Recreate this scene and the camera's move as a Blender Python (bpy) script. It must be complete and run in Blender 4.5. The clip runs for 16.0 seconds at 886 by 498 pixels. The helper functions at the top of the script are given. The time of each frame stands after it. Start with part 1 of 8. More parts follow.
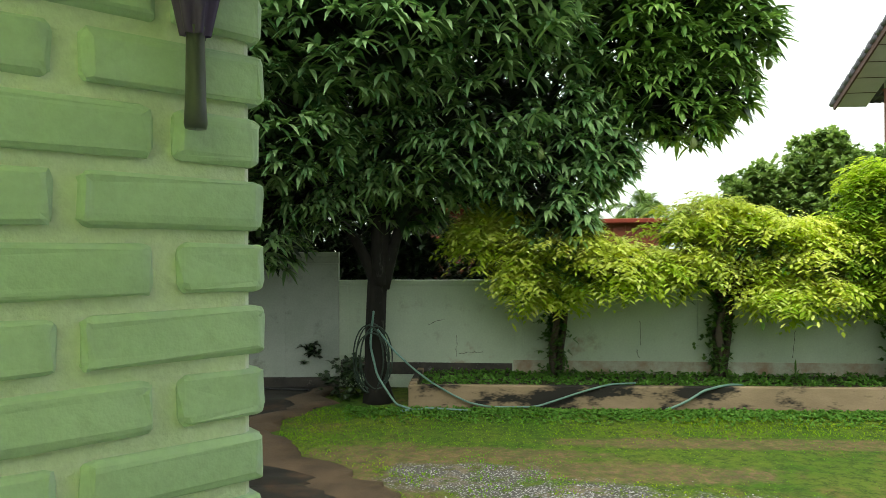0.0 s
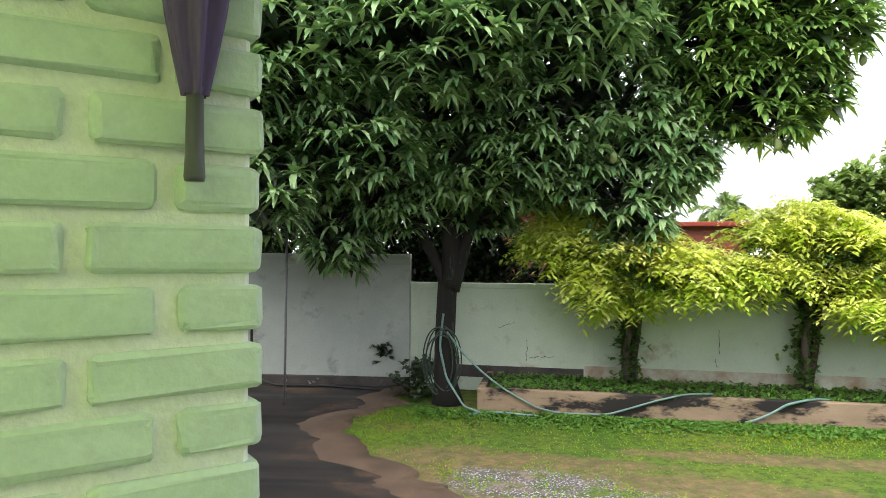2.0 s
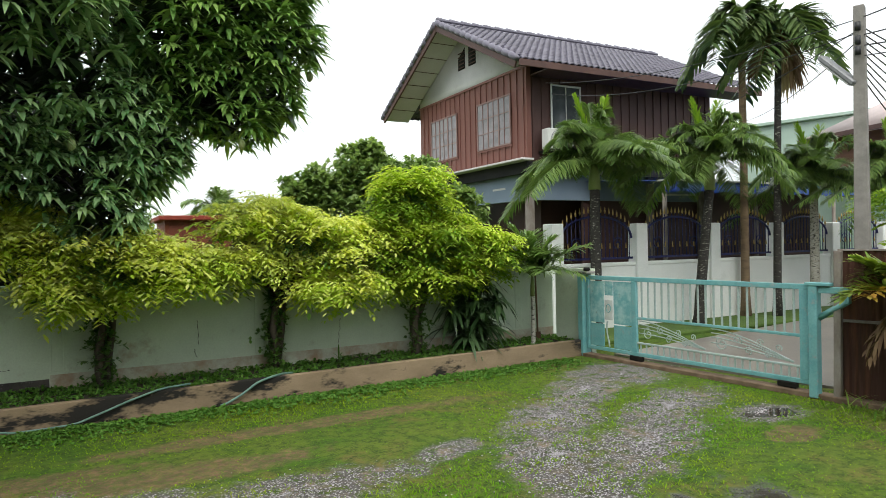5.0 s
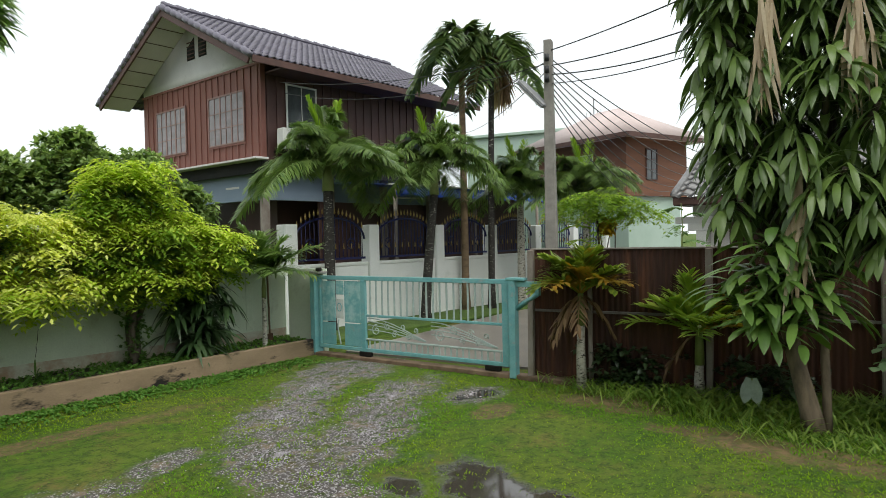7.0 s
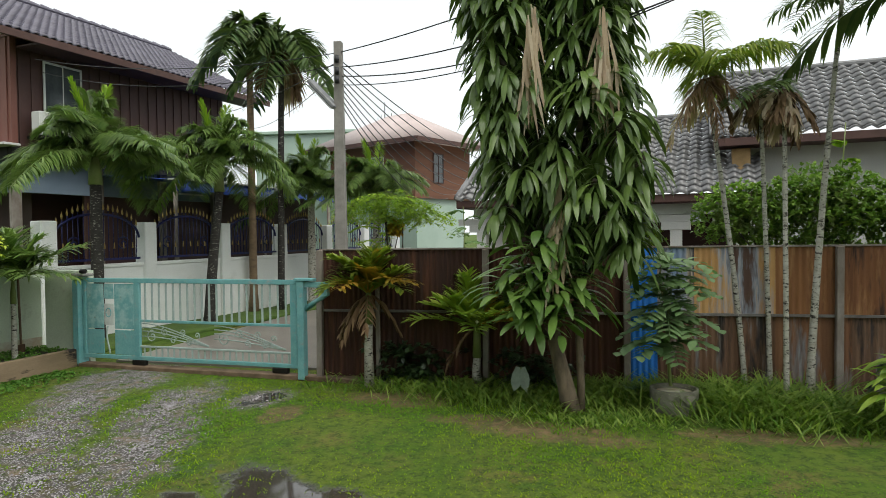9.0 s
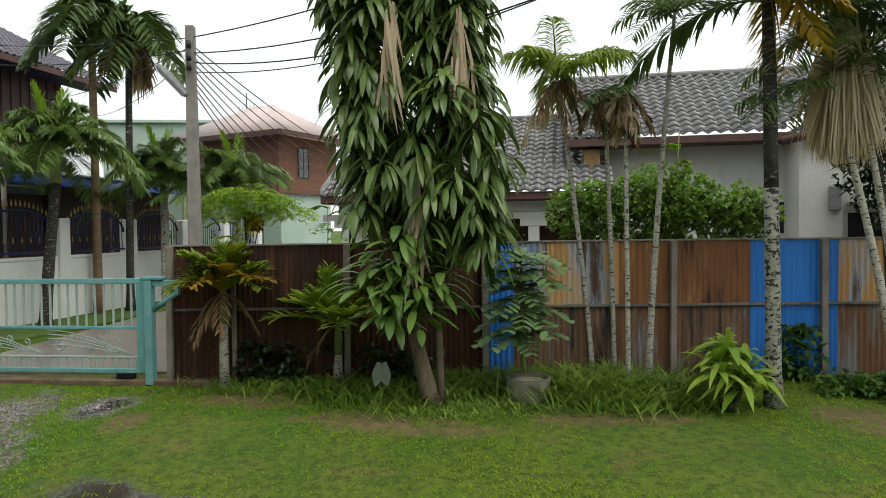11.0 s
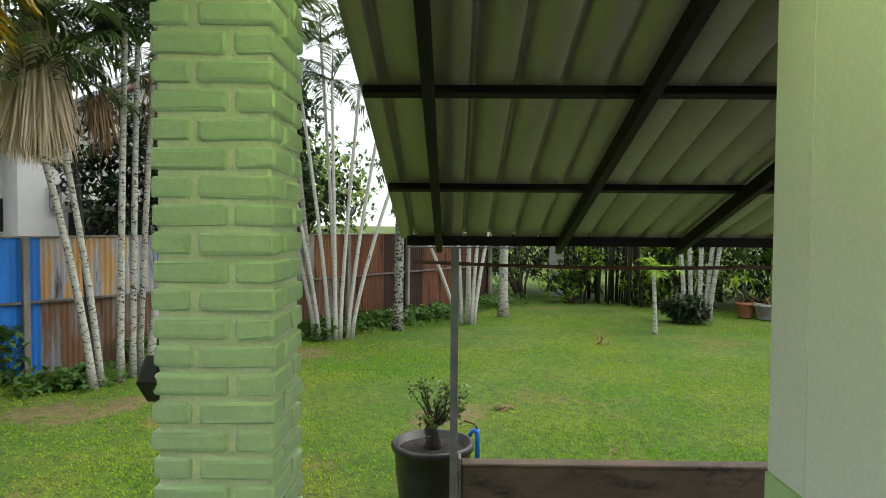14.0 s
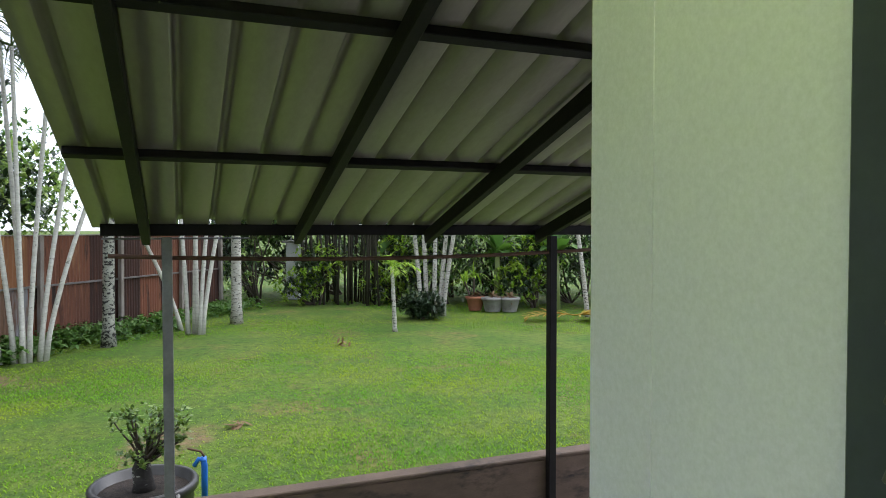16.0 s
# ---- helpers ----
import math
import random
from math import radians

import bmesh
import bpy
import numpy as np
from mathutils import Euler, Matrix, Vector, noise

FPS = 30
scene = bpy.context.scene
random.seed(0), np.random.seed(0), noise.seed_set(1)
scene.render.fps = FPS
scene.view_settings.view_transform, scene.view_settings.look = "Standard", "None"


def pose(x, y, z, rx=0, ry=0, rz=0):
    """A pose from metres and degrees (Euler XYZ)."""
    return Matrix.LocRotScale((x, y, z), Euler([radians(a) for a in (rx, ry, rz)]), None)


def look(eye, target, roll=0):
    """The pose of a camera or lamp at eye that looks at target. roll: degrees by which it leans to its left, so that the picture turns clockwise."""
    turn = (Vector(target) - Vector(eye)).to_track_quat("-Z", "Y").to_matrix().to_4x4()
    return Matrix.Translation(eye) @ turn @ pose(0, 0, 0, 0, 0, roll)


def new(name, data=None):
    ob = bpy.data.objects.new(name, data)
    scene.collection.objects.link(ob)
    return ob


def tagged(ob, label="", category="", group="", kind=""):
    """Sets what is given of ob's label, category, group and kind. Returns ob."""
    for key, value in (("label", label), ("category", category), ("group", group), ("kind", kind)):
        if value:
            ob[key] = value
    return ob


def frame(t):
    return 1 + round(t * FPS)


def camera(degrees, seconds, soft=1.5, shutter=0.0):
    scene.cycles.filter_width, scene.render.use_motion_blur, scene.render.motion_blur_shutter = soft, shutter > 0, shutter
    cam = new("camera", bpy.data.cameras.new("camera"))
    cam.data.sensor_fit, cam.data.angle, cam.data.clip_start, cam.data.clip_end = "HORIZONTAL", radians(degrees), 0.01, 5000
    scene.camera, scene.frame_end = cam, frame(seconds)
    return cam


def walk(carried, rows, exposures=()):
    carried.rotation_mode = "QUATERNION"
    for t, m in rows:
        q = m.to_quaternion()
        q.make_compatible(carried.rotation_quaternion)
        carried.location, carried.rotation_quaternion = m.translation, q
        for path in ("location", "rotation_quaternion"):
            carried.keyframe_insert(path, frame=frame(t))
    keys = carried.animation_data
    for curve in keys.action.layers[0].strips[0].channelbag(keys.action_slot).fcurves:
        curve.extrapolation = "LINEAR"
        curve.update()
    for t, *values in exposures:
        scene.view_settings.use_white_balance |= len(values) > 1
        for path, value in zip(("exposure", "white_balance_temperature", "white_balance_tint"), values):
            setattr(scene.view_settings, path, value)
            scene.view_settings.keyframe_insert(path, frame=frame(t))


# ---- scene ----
cam = camera(67.2, 16.0, soft=0.8)
PATH = [
    (0, (0.513, 0.512, 2.034), (0.596, 2.510, 2.044), -0.3),
    (0.5, (0.442, 0.515, 2.035), (0.242, 2.505, 2.046), 0.7),
    (1, (0.456, 0.517, 2.040), (0.194, 2.500, 2.046), 0.9),
    (1.5, (0.520, 0.502, 2.058), (0.264, 2.485, 2.071), 0.4),
    (2, (0.598, 0.493, 2.075), (0.452, 2.488, 2.086), 0.3),
    (2.5, (0.672, 0.442, 2.066), (0.872, 2.432, 2.080), -0.1),
    (3, (0.742, 0.414, 2.073), (1.211, 2.358, 2.076), -0.7),
    (3.5, (0.776, 0.386, 2.068), (1.444, 2.272, 2.069), -0.9),
    (4, (0.812, 0.365, 2.059), (1.636, 2.187, 2.057), -0.9),
    (4.5, (0.869, 0.325, 2.057), (1.832, 2.078, 2.045), -1.1),
    (5, (0.923, 0.268, 2.057), (2.114, 1.875, 2.039), -1.2),
    (5.2, (0.933, 0.250, 2.063), (2.227, 1.775, 2.045), -1.0),
    (7.3, (0.968, 0.017, 2.052), (2.716, 0.987, 2.013), -1.3),
    (7.5, (0.960, 0.010, 2.051), (2.743, 0.916, 2.008), -1.3),
    (8, (0.939, -0.000, 2.061), (2.798, 0.737, 2.015), -1.1),
    (8.5, (0.920, -0.019, 2.067), (2.827, 0.581, 2.014), -0.9),
    (8.7, (0.917, -0.029, 2.067), (2.840, 0.516, 2.018), -0.8),
    (10.8, (0.976, -0.133, 2.051), (2.966, 0.060, 1.992), -0.8),
    (11, (0.967, -0.149, 2.051), (2.964, -0.049, 1.991), -0.7),
    (11.5, (0.916, -0.194, 2.054), (2.904, -0.401, 1.990), -0.5),
    (12, (0.850, -0.267, 2.062), (2.774, -0.808, 1.996), -0.5),
    (12.5, (0.781, -0.327, 2.066), (2.570, -1.217, 1.997), -0.2),
    (13, (0.719, -0.427, 2.068), (2.290, -1.662, 1.998), 0.3),
    (13.5, (0.667, -0.535, 2.067), (2.036, -1.991, 1.995), 0.5),
    (14, (0.633, -0.634, 2.049), (1.757, -2.287, 1.980), 0.4),
    (14.5, (0.625, -0.797, 2.021), (1.593, -2.546, 1.948), 0.2),
    (15, (0.677, -0.937, 2.020), (1.433, -2.788, 1.964), 0.1),
    (15.5, (0.778, -1.044, 1.990), (1.291, -2.977, 1.944), 0.0),
    (16, (0.880, -1.145, 1.953), (1.291, -3.101, 1.897), 0.0),
]
walk(cam, [(t, look(eye, target, roll)) for t, eye, target, roll in PATH], [(0, 0.90, 6830, -6), (0.5, 0.97, 6820, 0), (1.5, 1.18, 6620, 7), (2.0, 1.6, 6380, 15), (2.7, 1.2, 6750, 5), (3.6, 1.0, 6700, 5), (5, 0.63, 6520, 5), (8, 0.3, 6600, 4), (11, 0.27, 6720, 5), (12, 0.74, 7000, 5), (12.5, 0.92, 7080, 7), (13.5, 0.96, 6850, 9), (14, 0.88, 6480, 6), (15, 0.95, 6080, 10), (16, 1.06, 5880, 14)])
# ---- light ----
world = bpy.data.worlds.new("overcast_sky")
scene.world = world
world.use_nodes = True
wn, wl = world.node_tree.nodes, world.node_tree.links
wn.clear()
w_out = wn.new("ShaderNodeOutputWorld")
w_bg = wn.new("ShaderNodeBackground")
w_sky = wn.new("ShaderNodeTexSky")
w_sky.sky_type = "NISHITA"
w_sky.sun_disc = False
w_sky.sun_elevation, w_sky.sun_rotation = radians(62), radians(219)
w_dim = wn.new("ShaderNodeVectorMath")
w_dim.operation = "SCALE"
w_dim.inputs["Scale"].default_value = 0.10
w_mix = wn.new("ShaderNodeMix")
w_mix.data_type = "RGBA"
w_mix.inputs[0].default_value = 0.88
w_mix.inputs[7].default_value = (0.93, 0.955, 1.0, 1)
wl.new(w_sky.outputs[0], w_dim.inputs[0])
wl.new(w_dim.outputs[0], w_mix.inputs[6])
wl.new(w_mix.outputs[2], w_bg.inputs[0])
w_bg.inputs[1].default_value = 1.0
wl.new(w_bg.outputs[0], w_out.inputs[0])

sun_data = bpy.data.lights.new("sun", "SUN")
sun_data.energy, sun_data.angle, sun_data.color = 1.8, radians(50), (1.0, 0.96, 0.9)
sun = new("sun", sun_data)
sun.matrix_world = look((0, 0, 30), (12.0, 15.0, 0))

# ---- small tools ----
RNG = np.random.default_rng(7)
RND = random.Random(11)


def fast_mesh(name, verts, quads=None, tris=None, smooth=False):
    """A mesh out of arrays of corners and of four- and three-sided faces."""
    me = bpy.data.meshes.new(name)
    verts = np.asarray(verts, np.float32).reshape(-1, 3)
    loops, starts, n = [], [], 0
    for faces, k in ((quads, 4), (tris, 3)):
        if faces is not None and len(faces):
            faces = np.asarray(faces, np.int32).reshape(-1, k)
            loops.append(faces.ravel())
            starts.append(n + np.arange(len(faces)) * k)
            n += faces.size
    loops, starts = np.concatenate(loops), np.concatenate(starts)
    me.vertices.add(len(verts))
    me.vertices.foreach_set("co", verts.ravel())
    me.loops.add(len(loops))
    me.loops.foreach_set("vertex_index", loops.astype(np.int32))
    me.polygons.add(len(starts))
    me.polygons.foreach_set("loop_start", starts.astype(np.int32))
    me.update(calc_edges=True)
    me.validate()
    if smooth:
        me.polygons.foreach_set("use_smooth", np.ones(len(starts), bool))
    return me


def to_mesh(name, data, smooth=False):
    if isinstance(data, bmesh.types.BMesh):
        me = bpy.data.meshes.new(name)
        bmesh.ops.recalc_face_normals(data, faces=data.faces)
        data.to_mesh(me)
        data.free()
        if smooth:
            for p in me.polygons:
                p.use_smooth = True
        return me
    return data


def part(name, data, material, parent=None, label="", m=None, smooth=False):
    """ONE mesh object, under a thing or a part."""
    me = to_mesh(name, data, smooth)
    if material is not None and not me.materials:
        me.materials.append(material)
    ob = new(name, me)
    if parent is not None:
        ob.parent = parent
    if m is not None:
        ob.matrix_local = m
    if label:
        ob["label"] = label
    return ob


def thing(name, m, label, category, group="", kind=""):
    """An Empty at a thing's base."""
    ob = new(name)
    ob.empty_display_size = 0.1
    ob.matrix_world = m
    return tagged(ob, label, category, group, kind)


def box(bm, lo, hi, bevel=0.0, m=None, seg=1):
    lo, hi = Vector(lo), Vector(hi)
    g = bmesh.ops.create_cube(bm, size=1.0)
    vs = g["verts"]
    for v in vs:
        v.co = Vector((lo[i] + (hi[i] - lo[i]) * (v.co[i] + 0.5) for i in range(3)))
    if bevel > 0:
        es = list({e for v in vs for e in v.link_edges})
        r = bmesh.ops.bevel(bm, geom=es, offset=bevel, segments=seg, affect="EDGES", profile=0.6)
        vs = list({v for f in r["faces"] for v in f.verts})
        seen, todo = set(vs), list(vs)
        while todo:
            for e in todo.pop().link_edges:
                for v in e.verts:
                    if v not in seen:
                        seen.add(v)
                        todo.append(v)
        vs = list(seen)
    if m is not None:
        bmesh.ops.transform(bm, matrix=m, verts=vs)
    return vs


def boxed(lo, hi, bevel=0.0, m=None, seg=1):
    bm = bmesh.new()
    box(bm, lo, hi, bevel, m, seg)
    return bm


def tube_arrays(points, radii, sides=8, cap=True):
    """Corners and faces of a tube along points."""
    pts = np.asarray(points, float)
    radii = np.broadcast_to(np.asarray(radii, float), (len(pts),))
    way = np.gradient(pts, axis=0)
    way /= np.linalg.norm(way, axis=1)[:, None] + 1e-9
    ref = np.array([0.0, 0, 1]) if abs(way[:, 2]).mean() < 0.8 else np.array([1.0, 0, 0])
    a = np.cross(way, ref)
    a /= np.linalg.norm(a, axis=1)[:, None] + 1e-9
    b = np.cross(way, a)
    ang = np.linspace(0, 2 * np.pi, sides, endpoint=False)
    V = pts[:, None] + radii[:, None, None] * (np.cos(ang)[None, :, None] * a[:, None] + np.sin(ang)[None, :, None] * b[:, None])
    V = V.reshape(-1, 3)
    i, j = np.meshgrid(np.arange(len(pts) - 1), np.arange(sides), indexing="ij")
    k = (j + 1) % sides
    Q = np.stack([i * sides + j, i * sides + k, (i + 1) * sides + k, (i + 1) * sides + j], -1).reshape(-1, 4)
    T = np.zeros((0, 3), int)
    if cap:
        V = np.concatenate([V, pts[:1], pts[-1:]])
        n0, n1, last = len(V) - 2, len(V) - 1, (len(pts) - 1) * sides
        q = np.arange(sides)
        T = np.concatenate([np.stack([np.full(sides, n0), (q + 1) % sides, q], -1), np.stack([np.full(sides, n1), last + q, last + (q + 1) % sides], -1)])
    return V, Q, T


class Pile:
    """Collects tubes and leaves into one mesh."""

    def __init__(self):
        self.v, self.q, self.t, self.n = [], [], [], 0

    def add(self, V, Q=None, T=None):
        V = np.asarray(V, float).reshape(-1, 3)
        self.v.append(V)
        if Q is not None and len(Q):
            self.q.append(np.asarray(Q) + self.n)
        if T is not None and len(T):
            self.t.append(np.asarray(T) + self.n)
        self.n += len(V)
        return self

    def tube(self, points, radii, sides=6):
        return self.add(*tube_arrays(points, radii, sides))

    def mesh(self, name, smooth=True):
        return fast_mesh(name, np.concatenate(self.v), np.concatenate(self.q) if self.q else None, np.concatenate(self.t) if self.t else None, smooth)


def unit(a):
    a = np.asarray(a, float)
    return a / (np.linalg.norm(a, axis=-1, keepdims=True) + 1e-9)


def leaves(P, D, L, W, droop=0.3, seg=3, up=(0, 0, 1), fold=0.0, tip=0.35):
    """Arrays of bent leaf blades: base P, way D, length L, width W, all per leaf; droop bends them down."""
    P, D = np.asarray(P, float).reshape(-1, 3), unit(np.asarray(D, float).reshape(-1, 3))
    n = len(P)
    L, W, droop = (np.broadcast_to(np.asarray(a, float), (n,)) for a in (L, W, droop))
    U = np.broadcast_to(np.asarray(up, float), (n, 3))
    S = np.cross(D, U)
    flat = np.linalg.norm(S, axis=1) < 1e-3
    S[flat] = (1, 0, 0)
    S = unit(S)
    s = np.linspace(0, 1, seg + 1)
    prof = np.sin(np.pi * np.clip(s * (1 - 0.12) + 0.10, 0, 1)) ** 0.8
    prof[-1] = 0.06
    prof[0] = tip
    mid = P[:, None] + D[:, None] * (L[:, None] * s)[..., None]
    mid[..., 2] -= (droop * L)[:, None] * s**2
    wid = (W[:, None] * prof)[..., None] * S[:, None] * 0.5
    N = np.cross(S, D)
    lift = (fold * W[:, None] * prof)[..., None] * N[:, None]
    if fold:
        V = np.stack([mid - wid + lift, mid, mid + wid + lift], 2)
        k = 3
    else:
        V = np.stack([mid - wid, mid + wid], 2)
        k = 2
    base = (np.arange(n) * (seg + 1) * k)[:, None, None]
    i = np.arange(seg)[None, :, None] * k
    j = np.arange(k - 1)[None, None, :]
    q = np.stack([base + i + j, base + i + j + 1, base + i + k + j + 1, base + i + k + j], -1).reshape(-1, 4)
    return V.reshape(-1, 3), q


# ---- materials ----
def rgb(c):
    return (*c, 1.0)


def mat(name, c1, c2=None, scale=6.0, fine=60.0, rough=0.8, bump=0.15, metal=0.0, c3=None, spread=(0.35, 0.65), island=0.0, single=0.0, stretch=(1, 1, 1), spec=0.4, thin=0.0, coords="Object", bump_scale=None, stain=None, stain2=None, vary=False):
    """A procedural surface: two colours by broad noise, grain by fine noise, a difference per piece, relief, and stains."""
    m = bpy.data.materials.new(name)
    m.use_nodes = True
    n, l = m.node_tree.nodes, m.node_tree.links
    p = n["Principled BSDF"]
    out = n["Material Output"]
    c2 = c2 or tuple(0.75 * v for v in c1)
    tc = n.new("ShaderNodeTexCoord")
    mp = n.new("ShaderNodeMapping")
    mp.inputs["Scale"].default_value = stretch
    l.new(tc.outputs[coords], mp.inputs[0])
    if vary:
        shift = n.new("ShaderNodeVectorMath")
        shift.operation = "SCALE"
        shift.inputs[0].default_value = (53.0, 31.0, 17.0)
        l.new(n.new("ShaderNodeObjectInfo").outputs["Random"], shift.inputs["Scale"])
        l.new(shift.outputs[0], mp.inputs["Location"])

    def noise_node(s, detail=4.0, r=0.6):
        t = n.new("ShaderNodeTexNoise")
        t.inputs["Scale"].default_value, t.inputs["Detail"].default_value, t.inputs["Roughness"].default_value = s, detail, r
        l.new(mp.outputs[0], t.inputs["Vector"])
        return t

    def ramp(src, lo, hi):
        r = n.new("ShaderNodeMapRange")
        r.inputs[1].default_value, r.inputs[2].default_value = lo, hi
        l.new(src, r.inputs[0])
        return r.outputs[0]

    def mix(f, a, b, kind="MIX"):
        x = n.new("ShaderNodeMix")
        x.data_type, x.blend_type = "RGBA", kind
        for s, v in ((x.inputs[0], f), (x.inputs[6], a), (x.inputs[7], b)):
            if isinstance(v, (int, float)):
                s.default_value = v
            elif isinstance(v, tuple):
                s.default_value = v if len(v) == 4 else rgb(v)
            else:
                l.new(v, s)
        return x.outputs[2]

    broad, grain = noise_node(scale), noise_node(fine, 6.0, 0.7)
    col = mix(ramp(broad.outputs[0], *spread), c1, c2)
    if island or single:
        r = n.new("ShaderNodeNewGeometry").outputs["Random Per Island"] if island else n.new("ShaderNodeObjectInfo").outputs["Random"]
        col = mix(ramp(r, 0.0, 1.0 / max(island, single)), col, c3 or c2)
    for st in (stain, stain2):
        if st:
            sn = noise_node(st[1], 5.0, 0.7)
            col = mix(ramp(sn.outputs[0], st[2], st[2] + st[3]), col, st[0])
    g = ramp(grain.outputs[0], 0.25, 0.75)
    col = mix(g, mix(1.0, col, (0.82, 0.82, 0.82), "MULTIPLY"), col)
    l.new(col, p.inputs["Base Color"])
    p.inputs["Roughness"].default_value, p.inputs["Metallic"].default_value = rough, metal
    p.inputs["Specular IOR Level"].default_value = spec
    if bump:
        b = n.new("ShaderNodeBump")
        b.inputs["Strength"].default_value, b.inputs["Distance"].default_value = bump, 0.02
        l.new(noise_node(bump_scale, 5.0, 0.6).outputs[0] if bump_scale else grain.outputs[0], b.inputs["Height"])
        l.new(b.outputs[0], p.inputs["Normal"])
    if thin:
        t = n.new("ShaderNodeBsdfTranslucent")
        l.new(mix(1.0, col, (1.15, 1.25, 0.7), "MULTIPLY"), t.inputs[0])
        x = n.new("ShaderNodeMixShader")
        x.inputs[0].default_value = thin
        l.new(p.outputs[0], x.inputs[1])
        l.new(t.outputs[0], x.inputs[2])
        l.new(x.outputs[0], out.inputs[0])
    return m


def leaf_mat(name, c1, c2, c3, thin=0.3, rough=0.5, spec=0.4):
    return mat(name, c1, c2, scale=1.3, fine=25.0, rough=rough, bump=0.0, island=0.8, c3=c3, thin=thin, spec=spec)


M_PAINT = mat("green_masonry_paint", (0.59, 0.71, 0.59), (0.55, 0.68, 0.55), 5, 90, 0.5, 0.18, bump_scale=30)
M_MORTAR = mat("painted_mortar", (0.86, 0.88, 0.82), (0.80, 0.84, 0.75), 9, 120, 0.6, 0.3, bump_scale=40, stain=((0.10, 0.10, 0.08), 30.0, 0.75, 0.03))
M_PANEL = mat("pale_plaster_paint", (0.83, 0.79, 0.96), (0.81, 0.78, 0.94), 0.9, 120, 0.45, 0.015)
M_DADO = mat("green_dado_paint", (0.50, 0.66, 0.42), (0.47, 0.62, 0.39), 2, 90, 0.5, 0.06)
M_WALL = mat("lime_washed_wall", (0.65, 0.72, 0.58), (0.57, 0.64, 0.51), 1.4, 40, 0.9, 0.15, stain=((0.36, 0.35, 0.27), 2.2, 0.58, 0.22), stain2=((0.40, 0.30, 0.20), 0.9, 0.62, 0.12))
M_WALLGREY = mat("weathered_grey_wall", (0.50, 0.53, 0.48), (0.42, 0.45, 0.40), 1.4, 40, 0.9, 0.15, stain=((0.20, 0.20, 0.17), 2.2, 0.56, 0.22))
M_WALLFOOT = mat("flaking_wall_foot", (0.62, 0.64, 0.53), (0.42, 0.29, 0.20), 3.0, 40, 0.95, 0.3, stain=((0.18, 0.13, 0.09), 4.5, 0.60, 0.15))
M_KERB = mat("stained_concrete_kerb", (0.36, 0.26, 0.17), (0.22, 0.16, 0.10), 2.0, 60, 0.9, 0.3, stretch=(0.45, 1, 1.2), stain=((0.022, 0.019, 0.016), 1.9, 0.50, 0.07))
M_CONC = mat("wet_concrete", (0.038, 0.031, 0.027), (0.018, 0.016, 0.016), 0.9, 30, 0.5, 0.15, stain=((0.15, 0.085, 0.05), 0.55, 0.54, 0.12))
M_GREY = mat("grey_concrete", (0.30, 0.29, 0.27), (0.20, 0.19, 0.17), 4, 60, 0.9, 0.3, stain=((0.07, 0.065, 0.06), 5.0, 0.58, 0.2))
M_SOFFIT = mat("pale_soffit_paint", (0.80, 0.82, 0.72), (0.75, 0.78, 0.68), 2, 80, 0.6, 0.06)
M_STEEL = mat("dark_grey_steel", (0.016, 0.014, 0.012), (0.010, 0.009, 0.008), 8, 60, 0.6, 0.1, spec=0.2, stain=((0.05, 0.03, 0.02), 9.0, 0.66, 0.1))
M_GALV = mat("galvanised_post", (0.26, 0.26, 0.265), (0.19, 0.19, 0.195), 7, 70, 0.5, 0.08, metal=0.3)
M_SHEET = mat("aluzinc_roof_sheet", (0.42, 0.38, 0.34), (0.33, 0.30, 0.26), 1.4, 50, 0.36, 0.08, metal=0.45, stretch=(1, 0.2, 1))
M_RUSTBEAM = mat("rusty_flat_bar", (0.13, 0.065, 0.035), (0.07, 0.04, 0.025), 8, 50, 0.8, 0.2)
M_BARK = mat("grey_brown_bark", (0.11, 0.085, 0.065), (0.05, 0.04, 0.032), 6, 30, 0.95, 0.8, stretch=(1, 1, 0.35), bump_scale=14)
M_MANGOBARK = mat("dark_mango_bark", (0.024, 0.020, 0.017), (0.012, 0.010, 0.009), 6, 30, 0.9, 0.8, stretch=(1, 1, 0.35), bump_scale=14, stain=((0.10, 0.10, 0.085), 6.0, 0.6, 0.15))
M_PALMBARK = mat("lichened_palm_trunk", (0.52, 0.50, 0.44), (0.37, 0.35, 0.29), 9, 40, 0.9, 0.4, stretch=(1, 1, 2.5), stain=((0.045, 0.04, 0.033), 14.0, 0.53, 0.08))
M_DARKPALM = mat("dark_palm_trunk", (0.05, 0.045, 0.04), (0.03, 0.027, 0.024), 8, 40, 0.9, 0.4, stretch=(1, 1, 2.5), stain=((0.32, 0.31, 0.27), 12.0, 0.58, 0.06))
# The very pale third colour paints sky highlights onto some leaves.
M_MANGO = leaf_mat("mango_leaf", (0.095, 0.205, 0.090), (0.14, 0.29, 0.115), (0.54, 0.72, 0.36), 0.28, 0.25, 0.9)
M_MANGOLIGHT = leaf_mat("light_mango_leaf", (0.085, 0.20, 0.045), (0.125, 0.26, 0.055), (0.36, 0.52, 0.14), 0.26, 0.3, 0.7)
M_YELLOW = leaf_mat("golden_green_leaf", (0.86, 0.84, 0.19), (0.66, 0.74, 0.13), (0.95, 0.93, 0.42), 0.45, 0.6, 0.3)
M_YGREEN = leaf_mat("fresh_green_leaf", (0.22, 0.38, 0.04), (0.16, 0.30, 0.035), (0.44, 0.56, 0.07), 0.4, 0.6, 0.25)
